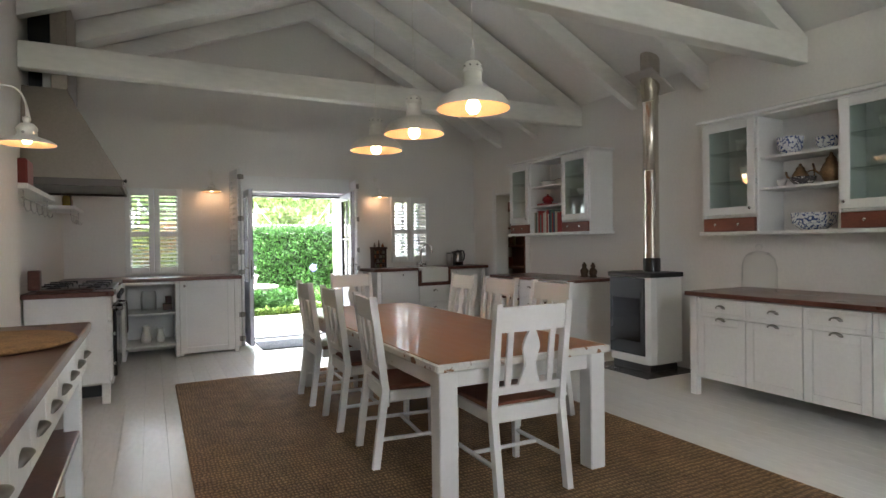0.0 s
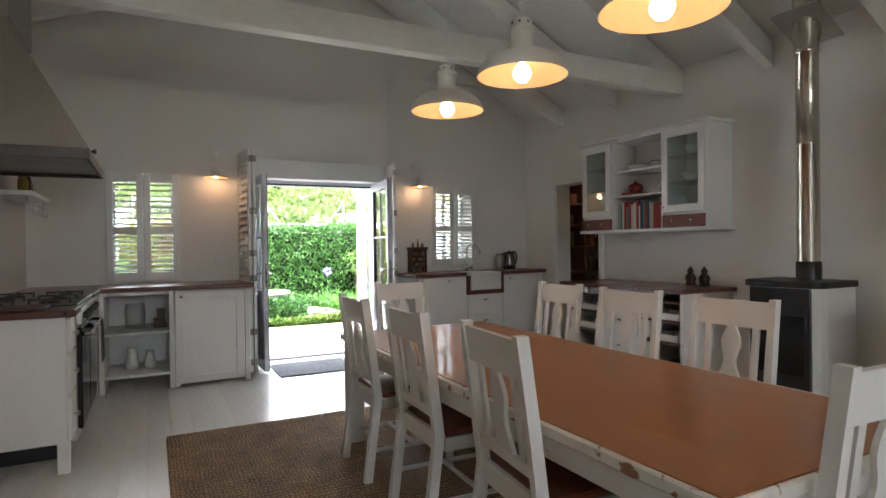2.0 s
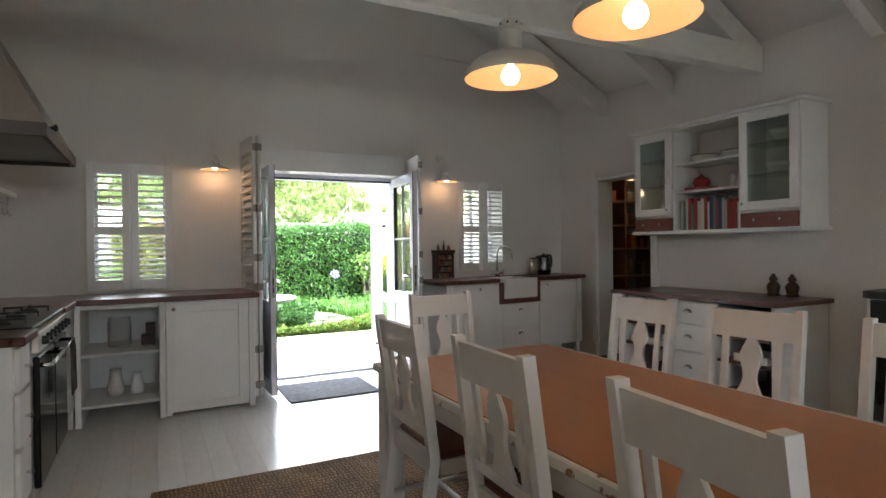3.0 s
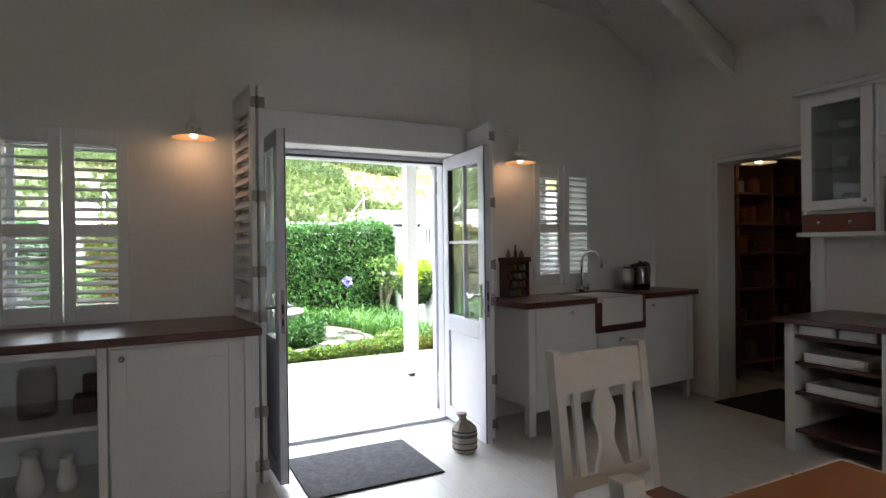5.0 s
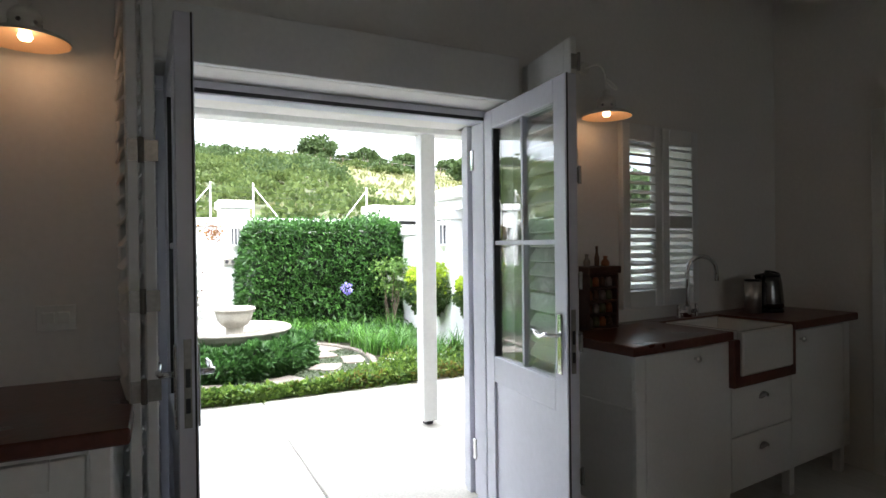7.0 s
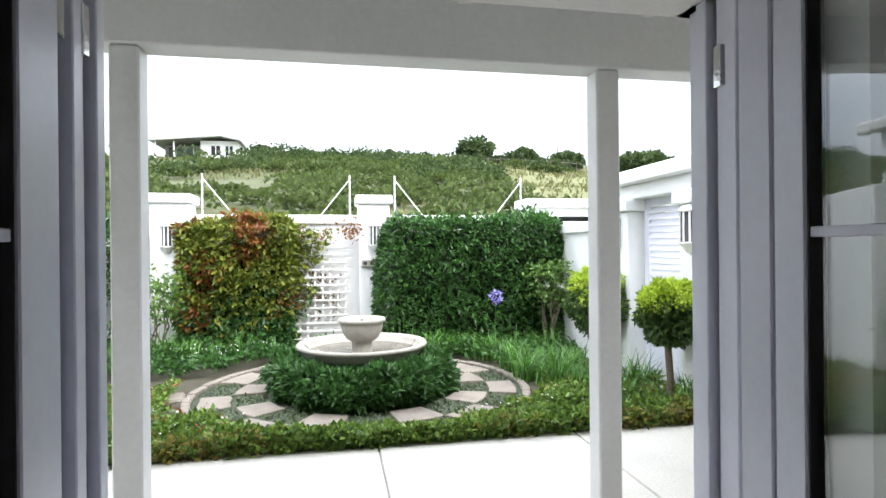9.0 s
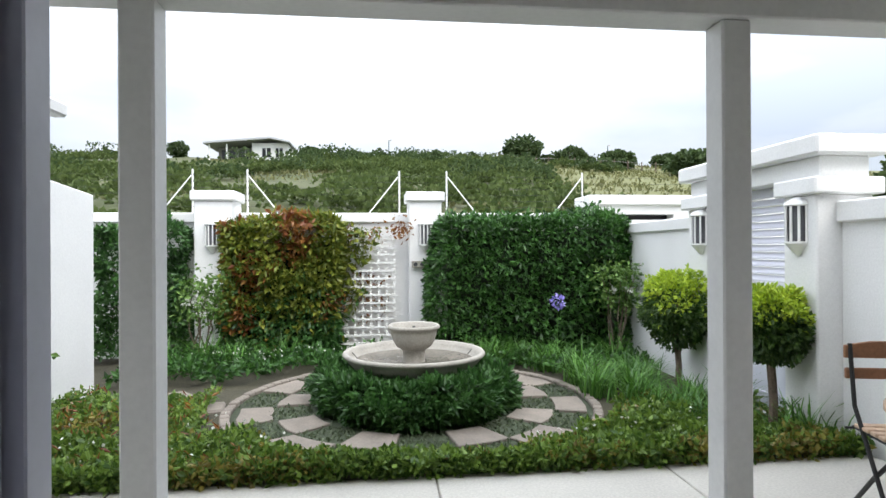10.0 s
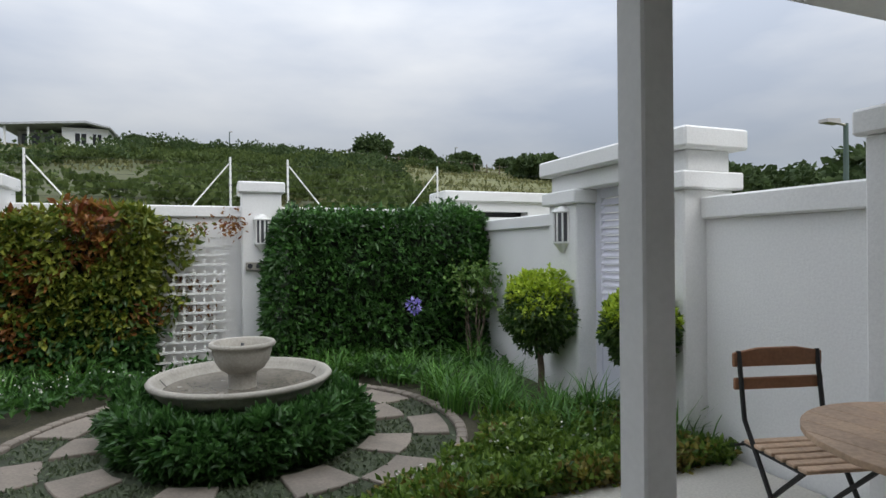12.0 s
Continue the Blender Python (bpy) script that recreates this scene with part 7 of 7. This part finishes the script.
d = np.stack([np.cos(a) * side, np.sin(a) * side, (~side) * 0.9 + 0.3], 1)
leaves("leaves", p, 0.082, LEAF_BUSH, ring, "glossy green leaves", outward=d, wide=0.42)
# Solid filler, coloured as the shade under the bush's leaves.
lathe("shade_core", DARKCORE, ring, (CX, CY, -0.06), [(0.72, 0.0), (0.77, 0.14), (0.70, 0.25), (0.3, 0.27)], 40)


def topiary(x, y, r, zc, label):
    t = thing("topiary_tree", label, "topiary", (x, y, -0.07), "topiary trees")
    bm = bmesh.new()
    add_tube(bm, [(x, y, -0.08), (x + 0.015, y, 0.2), (x - 0.01, y + 0.01, zc - r * 0.6)], 0.03, 8)
    for k in range(7):
        q = Vector((random.uniform(-1, 1), random.uniform(-1, 1), random.uniform(0.0, 1))) .normalized() * r * 0.7
        add_rod(bm, (x, y, zc - r * 0.6), (x + q.x, y + q.y, zc + q.z), 0.010, 0.004, 6)
    part("trunk", bm, BARK, t)
    n = 6500
    v = RNG.normal(size=(n, 3))
    v /= np.linalg.norm(v, axis=1, keepdims=True)
    w = np.array([noise.noise(Vector(q) * 2.0 + Vector((x, y, 0))) + 0.5 * noise.noise(Vector(q) * 5.0) for q in v])
    rad = r * (0.90 + 0.27 * w) * (1 - 0.28 * RNG.random(n) ** 2)
    p = v * rad[:, None] * np.array([1, 1, 1.08]) + np.array([x, y, zc])
    # Leaf colour is split by height: lime above, darker green below.
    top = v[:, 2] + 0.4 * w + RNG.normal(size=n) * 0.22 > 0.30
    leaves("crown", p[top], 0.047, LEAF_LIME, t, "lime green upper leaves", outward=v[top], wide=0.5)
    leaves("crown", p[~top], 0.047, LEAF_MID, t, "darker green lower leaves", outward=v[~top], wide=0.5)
    n2 = 500
    v = RNG.normal(size=(n2, 3))
    v /= np.linalg.norm(v, axis=1, keepdims=True)
    leaves("crown", v * r * 0.6 * RNG.random((n2, 1)) ** 0.3 + np.array([x, y, zc]), 0.09, LEAF_MID, t, wide=0.7)


random.seed(21)
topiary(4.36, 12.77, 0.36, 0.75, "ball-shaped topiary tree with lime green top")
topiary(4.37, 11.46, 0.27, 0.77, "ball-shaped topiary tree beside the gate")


def bed_points(n, x0, x1, y0, y1, base, high, keep_out=1.78):
    x, y = RNG.uniform(x0, x1, n), RNG.uniform(y0, y1, n)
    ok = (x - CX) ** 2 + (y - CY) ** 2 > keep_out ** 2
    x, y = x[ok], y[ok]
    h = np.array([0.5 + 0.5 * noise.noise(Vector((a_ * 2.4, b_ * 2.4, 4))) + 0.35 * noise.noise(Vector((a_ * 8, b_ * 8, 1))) for a_, b_ in zip(x, y)])
    return np.stack([x, y, base + np.clip(h, 0.05, 1.2) * high * (0.55 + 0.45 * RNG.random(len(x)))], 1)


def stuff(ob, label, category):
    return tagged(ob, label, category, kind="stuff")


skirt = np.stack([RNG.uniform(-1.85, 4.68, 6000), 10.95 + 0.06 * RNG.random(6000), -0.025 + 0.13 * RNG.random(6000)], 1)
p = np.concatenate([skirt, bed_points(9000, -1.6, 4.68, 10.94, 11.2, 0.0, 0.17, 1.52), bed_points(22000, -1.6, 4.68, 10.99, 11.75, -0.06, 0.22, 1.56), bed_points(9000, -1.6, 0.6, 11.4, 13.0, -0.05, 0.20, 1.75), bed_points(4600, 3.0, 4.6, 11.5, 12.4, -0.05, 0.22, 1.75)])
far = (p[:, 0] - CX) ** 2 + (p[:, 1] - CY) ** 2 < 1.75 ** 2
p[far, 2] = p[far, 2] * 0.7
oc = np.array([noise.noise(Vector((q[0] * 1.7, q[1] * 1.7, 8))) for q in p]) + RNG.normal(size=len(p)) * 0.22 > 0.38
stuff(leaves("ochre_groundcover", p[oc], 0.048, LEAF_OCHRE, None, wide=0.6, droop=-0.35), "yellowing groundcover leaves along the patio", "groundcover")
p = p[~oc]
stuff(leaves("groundcover", p, 0.05, LEAF_LOW, None, wide=0.6, droop=-0.35), "low leafy green groundcover along the patio", "groundcover")
p = np.concatenate([bed_points(7000, -1.2, 4.6, 13.6, 14.9, -0.02, 0.26, 1.78), bed_points(1500, -6.0, -1.8, 12.4, 15.2, -0.02, 0.5, 0.1)])
stuff(leaves("back_planting", p, 0.08, LEAF_DARK, None, wide=0.5, droop=-0.3), "leafy green plants at the back of bed", "plants")
p = np.concatenate([bed_points(130, -1.4, 4.4, 11.05, 11.7, 0.10, 0.16, 1.7), bed_points(130, -1.2, 1.2, 13.6, 14.6, 0.10, 0.2, 1.78)])
stuff(leaves("small_daisies", p, 0.022, WHITEP, None, wide=0.9, droop=-0.6), "small white daisies among the groundcover", "flowers")
n = 9000
a, r_ = RNG.uniform(0, 2 * math.pi, n), RNG.uniform(0.90, 1.58, n)
cell = (a / (2 * math.pi) * NS).astype(int) + (r_ > R1)
ok = (cell % 2 == 1) | (RNG.random(n) < 0.03)
p = np.stack([CX + r_ * np.cos(a), CY + r_ * np.sin(a), np.full(n, -0.056)], 1)[ok]
stuff(leaves("path_turf", p, 0.035, LEAF_TURF, None, wide=0.5, droop=-0.5), "low grey-green creeping turf between path slabs", "turf")
dry = bed_points(600, -1.6, 1.4, 11.1, 13.0, 0.0, 0.16, 1.72)
stuff(leaves("brown_stems", dry, 0.07, LEAF_RED, None, wide=0.25, droop=-0.5), "brownish stems among the groundcover", "plants")


def clump(x, y, n, length, spread, name="agapanthus_clump", label="clump of arching green strap leaves"):
    base = [(x + RNG.normal() * spread, y + RNG.normal() * spread, -0.07) for _ in range(n)]
    v, f = blade_mesh(base, length, 0.016, 0.75)
    return tagged(raw(name, v, f, BLADES), label, "plant", "strap-leaf clumps")


for (x, y) in ((3.55, 12.75), (3.75, 12.35), (3.95, 12.75), (3.8, 13.15), (4.1, 12.1), (3.7, 13.55), (4.15, 13.5), (4.3, 12.45), (4.05, 11.75), (3.45, 13.95), (2.9, 14.35), (3.3, 14.3), (2.55, 14.4), (4.3, 14.1), (-0.55, 14.55), (-0.2, 14.4), (0.35, 14.7), (-0.95, 14.3), (0.0, 14.75), (3.55, 13.2), (4.0, 13.0), (4.3, 13.3), (3.9, 12.05), (4.45, 12.1), (3.1, 14.55), (2.75, 14.15), (4.5, 11.3)):
    clump(x, y, 95, RNG.uniform(0.30, 0.52), 0.075)


def agapanthus(x, y, h):
    """A tall stem with a round head of purple flowers."""
    t = thing("agapanthus_flower", "purple agapanthus flower head on tall stem", "flower", (x, y, -0.07), "agapanthus flowers")
    rod("stem", BLADES, t, (x, y, -0.07), (x + 0.02, y - 0.02, h), 0.006, 0.004, 6)
    v = RNG.normal(size=(80, 3))
    v /= np.linalg.norm(v, axis=1, keepdims=True)
    leaves("flower_head", v * 0.055 + np.array([x + 0.02, y - 0.02, h + 0.03]), 0.05, PURPLE, t, outward=v, wide=0.4, droop=0)


for x, y, h in ((3.55, 14.0, 0.69), (-1.55, 13.9, 1.28), (-1.9, 14.2, 1.1)):
    agapanthus(x, y, h)


def rose(x, y, h, label):
    t = thing("rose_bush", label, "rose bush", (x, y, -0.07), "rose bushes")
    bm = bmesh.new()
    tips = []
    for k in range(7):
        q = Vector((x, y, -0.07))
        line = [q.copy()]
        for i in range(4):
            q = q + Vector((random.uniform(-0.08, 0.10), random.uniform(-0.08, 0.06), h / 4.6))
            line.append(q.copy())
            if i > 1:
                tips.append(q.copy())
        for i in range(4):
            add_rod(bm, line[i], line[i + 1], 0.013 - 0.0025 * i, 0.011 - 0.0025 * i, 6)
    part("stem", bm, BARK, t)
    pts = [tuple(c + Vector((random.gauss(0, 0.10), random.gauss(0, 0.09), random.gauss(0.03, 0.10)))) for c in tips for _ in range(48)]
    leaves("leaves", pts, 0.065, LEAF_ROSE, t, wide=0.55)
    for c in tips[::6]:
        v = RNG.normal(size=(30, 3))
        v /= np.linalg.norm(v, axis=1, keepdims=True)
        leaves("rose", v * 0.02 + np.array(c + Vector((0, -0.06, 0.10))), 0.04, WHITEP, t, "white rose flower", outward=v, wide=0.9, droop=0)


rose(4.36, 14.30, 1.22, "rose bush with white flowers beside hedge")
rose(-0.65, 14.75, 1.05, "rose bush with white flowers before pillar")
rose(-1.35, 12.2, 0.75, "sparse shrub with pale leaves at the wall")

# ---- patio furniture ----
bt = thing("bistro_table", "round slatted teak bistro table on patio", "table", (3.90, 9.34, -0.03))
BX, BY, BR, BZ = 3.90, 9.34, 0.49, 0.70
for i in range(9):
    u0, u1 = -BR + 2 * BR * i / 9 + 0.002, -BR + 2 * BR * (i + 1) / 9 - 0.002

    def reach(u):
        return math.sqrt(max(0.0, BR * BR - u * u))
    out_ = [(BX + u0, BY - max(0.08, reach(u0))), (BX + (u0 + u1) / 2, BY - reach((u0 + u1) / 2)), (BX + u1, BY - max(0.08, reach(u1))), (BX + u1, BY + max(0.08, reach(u1))), (BX + (u0 + u1) / 2, BY + reach((u0 + u1) / 2)), (BX + u0, BY + max(0.08, reach(u0)))]
    prism("slat", TEAK, bt, out_, "z", BZ - 0.022, BZ, bev=0.002)
box("cross_batten", TEAK, bt, BX - 0.36, BX + 0.36, BY - 0.2, BY - 0.15, BZ - 0.05, BZ - 0.0225)
box("cross_batten", TEAK, bt, BX - 0.36, BX + 0.36, BY + 0.15, BY + 0.2, BZ - 0.05, BZ - 0.0225)
for s in (-1, 1):
    rod("leg", IRON, bt, (BX - 0.25, BY + s * 0.14, BZ - 0.05), (BX + 0.27, BY + s * 0.14, -0.03), 0.011, seg=8)
    rod("leg", IRON, bt, (BX + 0.25, BY + s * 0.12, BZ - 0.05), (BX - 0.27, BY + s * 0.12, -0.03), 0.011, seg=8)
rod("tie_bar", IRON, bt, (BX, BY - 0.14, 0.32), (BX, BY + 0.14, 0.32), 0.008, seg=8)
fc = thing("folding_chair", "folding teak bistro chair with black iron frame", "chair", (0, 0, 0))
for s in (-1, 1):
    x = s * 0.20
    bm = bmesh.new()
    add_tube(bm, [(x, -0.17, 0.86), (x, -0.13, 0.55), (x, -0.05, 0.42), (x, 0.20, 0.0)], 0.011, 8)
    part("back_leg", bm, IRON, fc)
    bm = bmesh.new()
    add_tube(bm, [(x * 0.88, 0.20, 0.43), (x * 0.88, -0.02, 0.22), (x * 0.88, -0.22, 0.0)], 0.011, 8)
    part("front_leg", bm, IRON, fc)
    rod("seat_rail", IRON, fc, (x * 0.94, -0.16, 0.435), (x * 0.94, 0.22, 0.435), 0.009, seg=8)
rod("tie_bar", IRON, fc, (-0.19, 0.20, 0.02), (0.19, 0.20, 0.02), 0.008, seg=8)
rod("tie_bar", IRON, fc, (-0.24, -0.14, 0.435), (0.24, -0.14, 0.435), 0.007, seg=8)
for i in range(6):
    y = -0.13 + i * 0.066
    box("seat_slat", TEAK, fc, -0.205, 0.205, y, y + 0.05, 0.444, 0.462, 0.004)
box("back_slat", TEAKD, fc, -0.225, 0.225, -0.178, -0.158, 0.68, 0.735, 0.005, "oiled teak back slat")
prism("back_slat", TEAKD, fc, [(-0.225, 0.785), (0.225, 0.785), (0.225, 0.85), (0.1, 0.872), (-0.1, 0.872), (-0.225, 0.85)], "y", -0.185, -0.165, "oiled teak back slat", 0.004)
fc.matrix_basis = pose(4.095, 10.07, -0.03, 0, 0, 166)

# ---- hill scrub, trees, house and lamp ----
def scatter(n, x0, x1, y0, y1, size, per, leaf, test, squash=0.6):
    pts, outs = [], []
    for _ in range(n):
        x, y = random.uniform(x0, x1), random.uniform(y0, y1)
        if not test(x, y):
            continue
        s = size * random.uniform(0.5, 1.3)
        c = np.array([x, y, ground_z(x, y) + s * 0.25])
        v = RNG.normal(size=(per, 3))
        v /= np.linalg.norm(v, axis=1, keepdims=True)
        v[:, 2] = np.abs(v[:, 2]) * squash
        w = np.array([noise.noise(Vector(q) * 2.2 + Vector((x, y, 0))) for q in v])[:, None]
        pts.append(c + v * s * (0.9 + 0.45 * w) * (1 - 0.15 * RNG.random((per, 1))))
        outs.append(v + np.array([0, -0.2, 0.35]))
    return np.concatenate(pts), np.concatenate(outs)


random.seed(33)
def scrub_test(x, y):
    if -21 < x < -7 and y > 70:
        return False
    return noise.noise(Vector((x * 0.07, y * 0.07, 9))) + (0.22 if x < dry_edge(y) + 4 * noise.noise(Vector((x * 0.2, y * 0.2, 1))) else -0.60) > 0


p, d = scatter(2100, -60, 45, 24, 84, 1.0, 120, 0.5, scrub_test)
stuff(leaves("hill_scrub", p, 0.24, SCRUB, None, wide=0.9, droop=-0.2, outward=d * 1.6), "green scrub bushes over the hillside", "bushes")
p, d = scatter(1000, -60, 40, 40, 84, 1.4, 120, 0.5, lambda x, y: scrub_test(x, y) and noise.noise(Vector((x * 0.09, y * 0.09, 2))) > 0.10, 0.8)
stuff(leaves("hill_scrub_dark", p, 0.25, SCRUBD, None, wide=0.9, droop=-0.2, outward=d * 1.6), "dark scrub bushes over the hillside", "bushes")
DRYG = leafy("dry_hill_grass", (0.125, 0.135, 0.055), (0.215, 0.215, 0.09), 0.9)
gp = [(x, y, ground_z(x, y)) for x, y in ((random.uniform(-50, 60), random.uniform(19, 83)) for _ in range(36000)) if x > dry_edge(y) or noise.noise(Vector((x * 0.1, y * 0.1, 5))) > 0.42]
v, f = blade_mesh(gp, 0.45, 0.16, 0.8, 2)
stuff(raw("hill_grass", v, f, DRYG), "dry pale grass tufts on the hillside", "grass")


def tree(x, y, r, h, leaf=SCRUBD, name="hill_tree", label="rounded dark green tree on the hill"):
    z = ground_z(x, y)
    t = thing(name, label, "tree", (x, y, z), "hill trees")
    bm = bmesh.new()
    add_rod(bm, (x, y, z - 0.1), (x, y, z + h * 0.5), r * 0.10, r * 0.06, 8)
    for k in range(5):
        a = random.uniform(0, 6.28)
        add_rod(bm, (x, y, z + h * 0.35), (x + math.cos(a) * r * 0.6, y + math.sin(a) * r * 0.6, z + h * 0.7), r * 0.05, r * 0.02, 6)
    part("trunk", bm, BARK, t)
    n_ = 2200
    v_ = RNG.normal(size=(n_, 3))
    v_ /= np.linalg.norm(v_, axis=1, keepdims=True)
    w_ = np.array([noise.noise(Vector(q) * 1.8 + Vector((x, y, 0))) + 0.5 * noise.noise(Vector(q) * 4.5) for q in v_])
    p_ = v_ * (r * (0.85 + 0.35 * w_) * (1 - 0.4 * RNG.random(n_) ** 2))[:, None] * np.array([1, 1, (h * 0.5) / r]) + np.array([x, y, z + h * 0.52])
    leaves("crown", p_, r * 0.17, leaf, t, outward=v_, wide=0.8)


for x, y, r, h in ((19.8, 80, 2.7, 3.6), (23.2, 80, 1.2, 1.9), (26.4, 80, 2.1, 2.9), (28.7, 80, 1.2, 1.8), (31.8, 78, 2.6, 2.5), (39.5, 80, 2.1, 1.8), (33.5, 62, 3.1, 2.6), (-7.2, 80, 1.5, 1.6), (4.5, 80, 1.2, 1.3), (8.6, 80, 0.9, 1.4), (-23.0, 80, 1.3, 1.9), (-44, 82, 2.6, 1.8)):
    tree(x, y, r, h)
for x, y, r, h in ((25.2, 30.0, 2.0, 3.4), (27.6, 30.5, 2.2, 3.0), (30.2, 30.0, 2.0, 3.3), (32.5, 29.5, 2.2, 3.0), (29.0, 26.0, 1.8, 3.4), (24.0, 21.5, 2.2, 4.6), (28.5, 22.5, 2.6, 5.0), (26.0, 19.5, 2.0, 4.3), (31.5, 22.0, 2.4, 5.6), (34.0, 24.5, 2.6, 6.2), (30.0, 19.0, 1.8, 4.4), (37.0, 33.0, 2.2, 3.0)):
    tree(x, y, r, h, name="street_tree", label="dark green tree beyond the garden wall")
hh = thing("hill_house", "modern white house with flat roof on hilltop", "house", (-14, 80, 13))
HZ = ground_z(-14, 80) - 0.75
box("wall", STUCCO, hh, -13.8, -9.6, 78, 84, HZ, HZ + 2.6)
box("wall", mat("grey_house_wall", (0.30, 0.30, 0.30), 0.8), hh, -18.2, -13.8, 80, 84, HZ, HZ + 2.3)
prism("roof", mat("grey_roof_sheet", (0.42, 0.43, 0.45), 0.6), hh, [(-19.2, HZ + 2.3), (-11.5, HZ + 3.0), (-9.2, HZ + 2.55), (-9.2, HZ + 2.7), (-11.5, HZ + 3.2), (-19.2, HZ + 2.5)], "y", 77.0, 84.5)
for x in (-18.6, -16.6):
    rod("column", CERAMIC, hh, (x, 77.5, HZ - 0.5), (x, 77.5, HZ + 2.3), 0.10, seg=8)
for x0, x1 in ((-17.8, -16.2), (-15.8, -14.2), (-12.6, -11.6), (-11.0, -10.2)):
    yy = 80 if x0 < -13.8 else 78
    w_ = box("window", BLGLASS, hh, x0, x1, yy - 0.06, yy - 0.003, HZ + 0.9, HZ + 2.0, 0.0)
    box("window_frame", CERAMIC, w_, (x0 + x1) / 2 - 0.05, (x0 + x1) / 2 + 0.05, yy - 0.1, yy - 0.061, HZ + 0.9, HZ + 2.0, 0.0)
ff = thing("hill_fence", "long wire fence with dark posts on hillside", "fence", (30, 60, 8))
for i in range(26):
    x, y = 15.5 + i * 1.35, 74 - i * 0.55
    z = ground_z(x, y)
    rod("post", BARK, ff, (x, y, z - 0.2), (x, y, z + 1.3), 0.06, seg=5)
for k in (0.5, 1.1):
    bm = bmesh.new()
    add_tube(bm, [(15.5 + i * 1.35, 74 - i * 0.55, ground_z(15.5 + i * 1.35, 74 - i * 0.55) + k) for i in range(26)], 0.015, 4)
    part("wire", bm, PEWTER, ff)
for x, y, h, arm in ((19.4, 20.0, 4.5, -1.0), (2.6, 80, 2.9, 0.3), (31.0, 79, 3.2, 0.3)):
    z = ground_z(x, y)
    sl_ = thing("street_lamp", "grey street lamp on slim pole", "street lamp", (x, y, z), "street lamps")
    k = 1.0 if y < 50 else 0.8
    rod("pole", mat("green_grey_pole", (0.08, 0.12, 0.11), 0.5), sl_, (x, y, z - 0.1), (x, y, z + h), 0.09 * k, 0.07 * k, 10)
    rod("arm", STEEL, sl_, (x, y, z + h - 0.05), (x + arm * 0.75, y, z + h + 0.02), 0.045 * k, seg=8)
    prism("head", STEEL, sl_, [(x + arm * 0.4, z + h - 0.06), (x + arm * 0.45, z + h + 0.10), (x + arm * 1.0, z + h + 0.06), (x + arm * 1.0, z + h - 0.04)], "y", y - 0.14, y + 0.14)
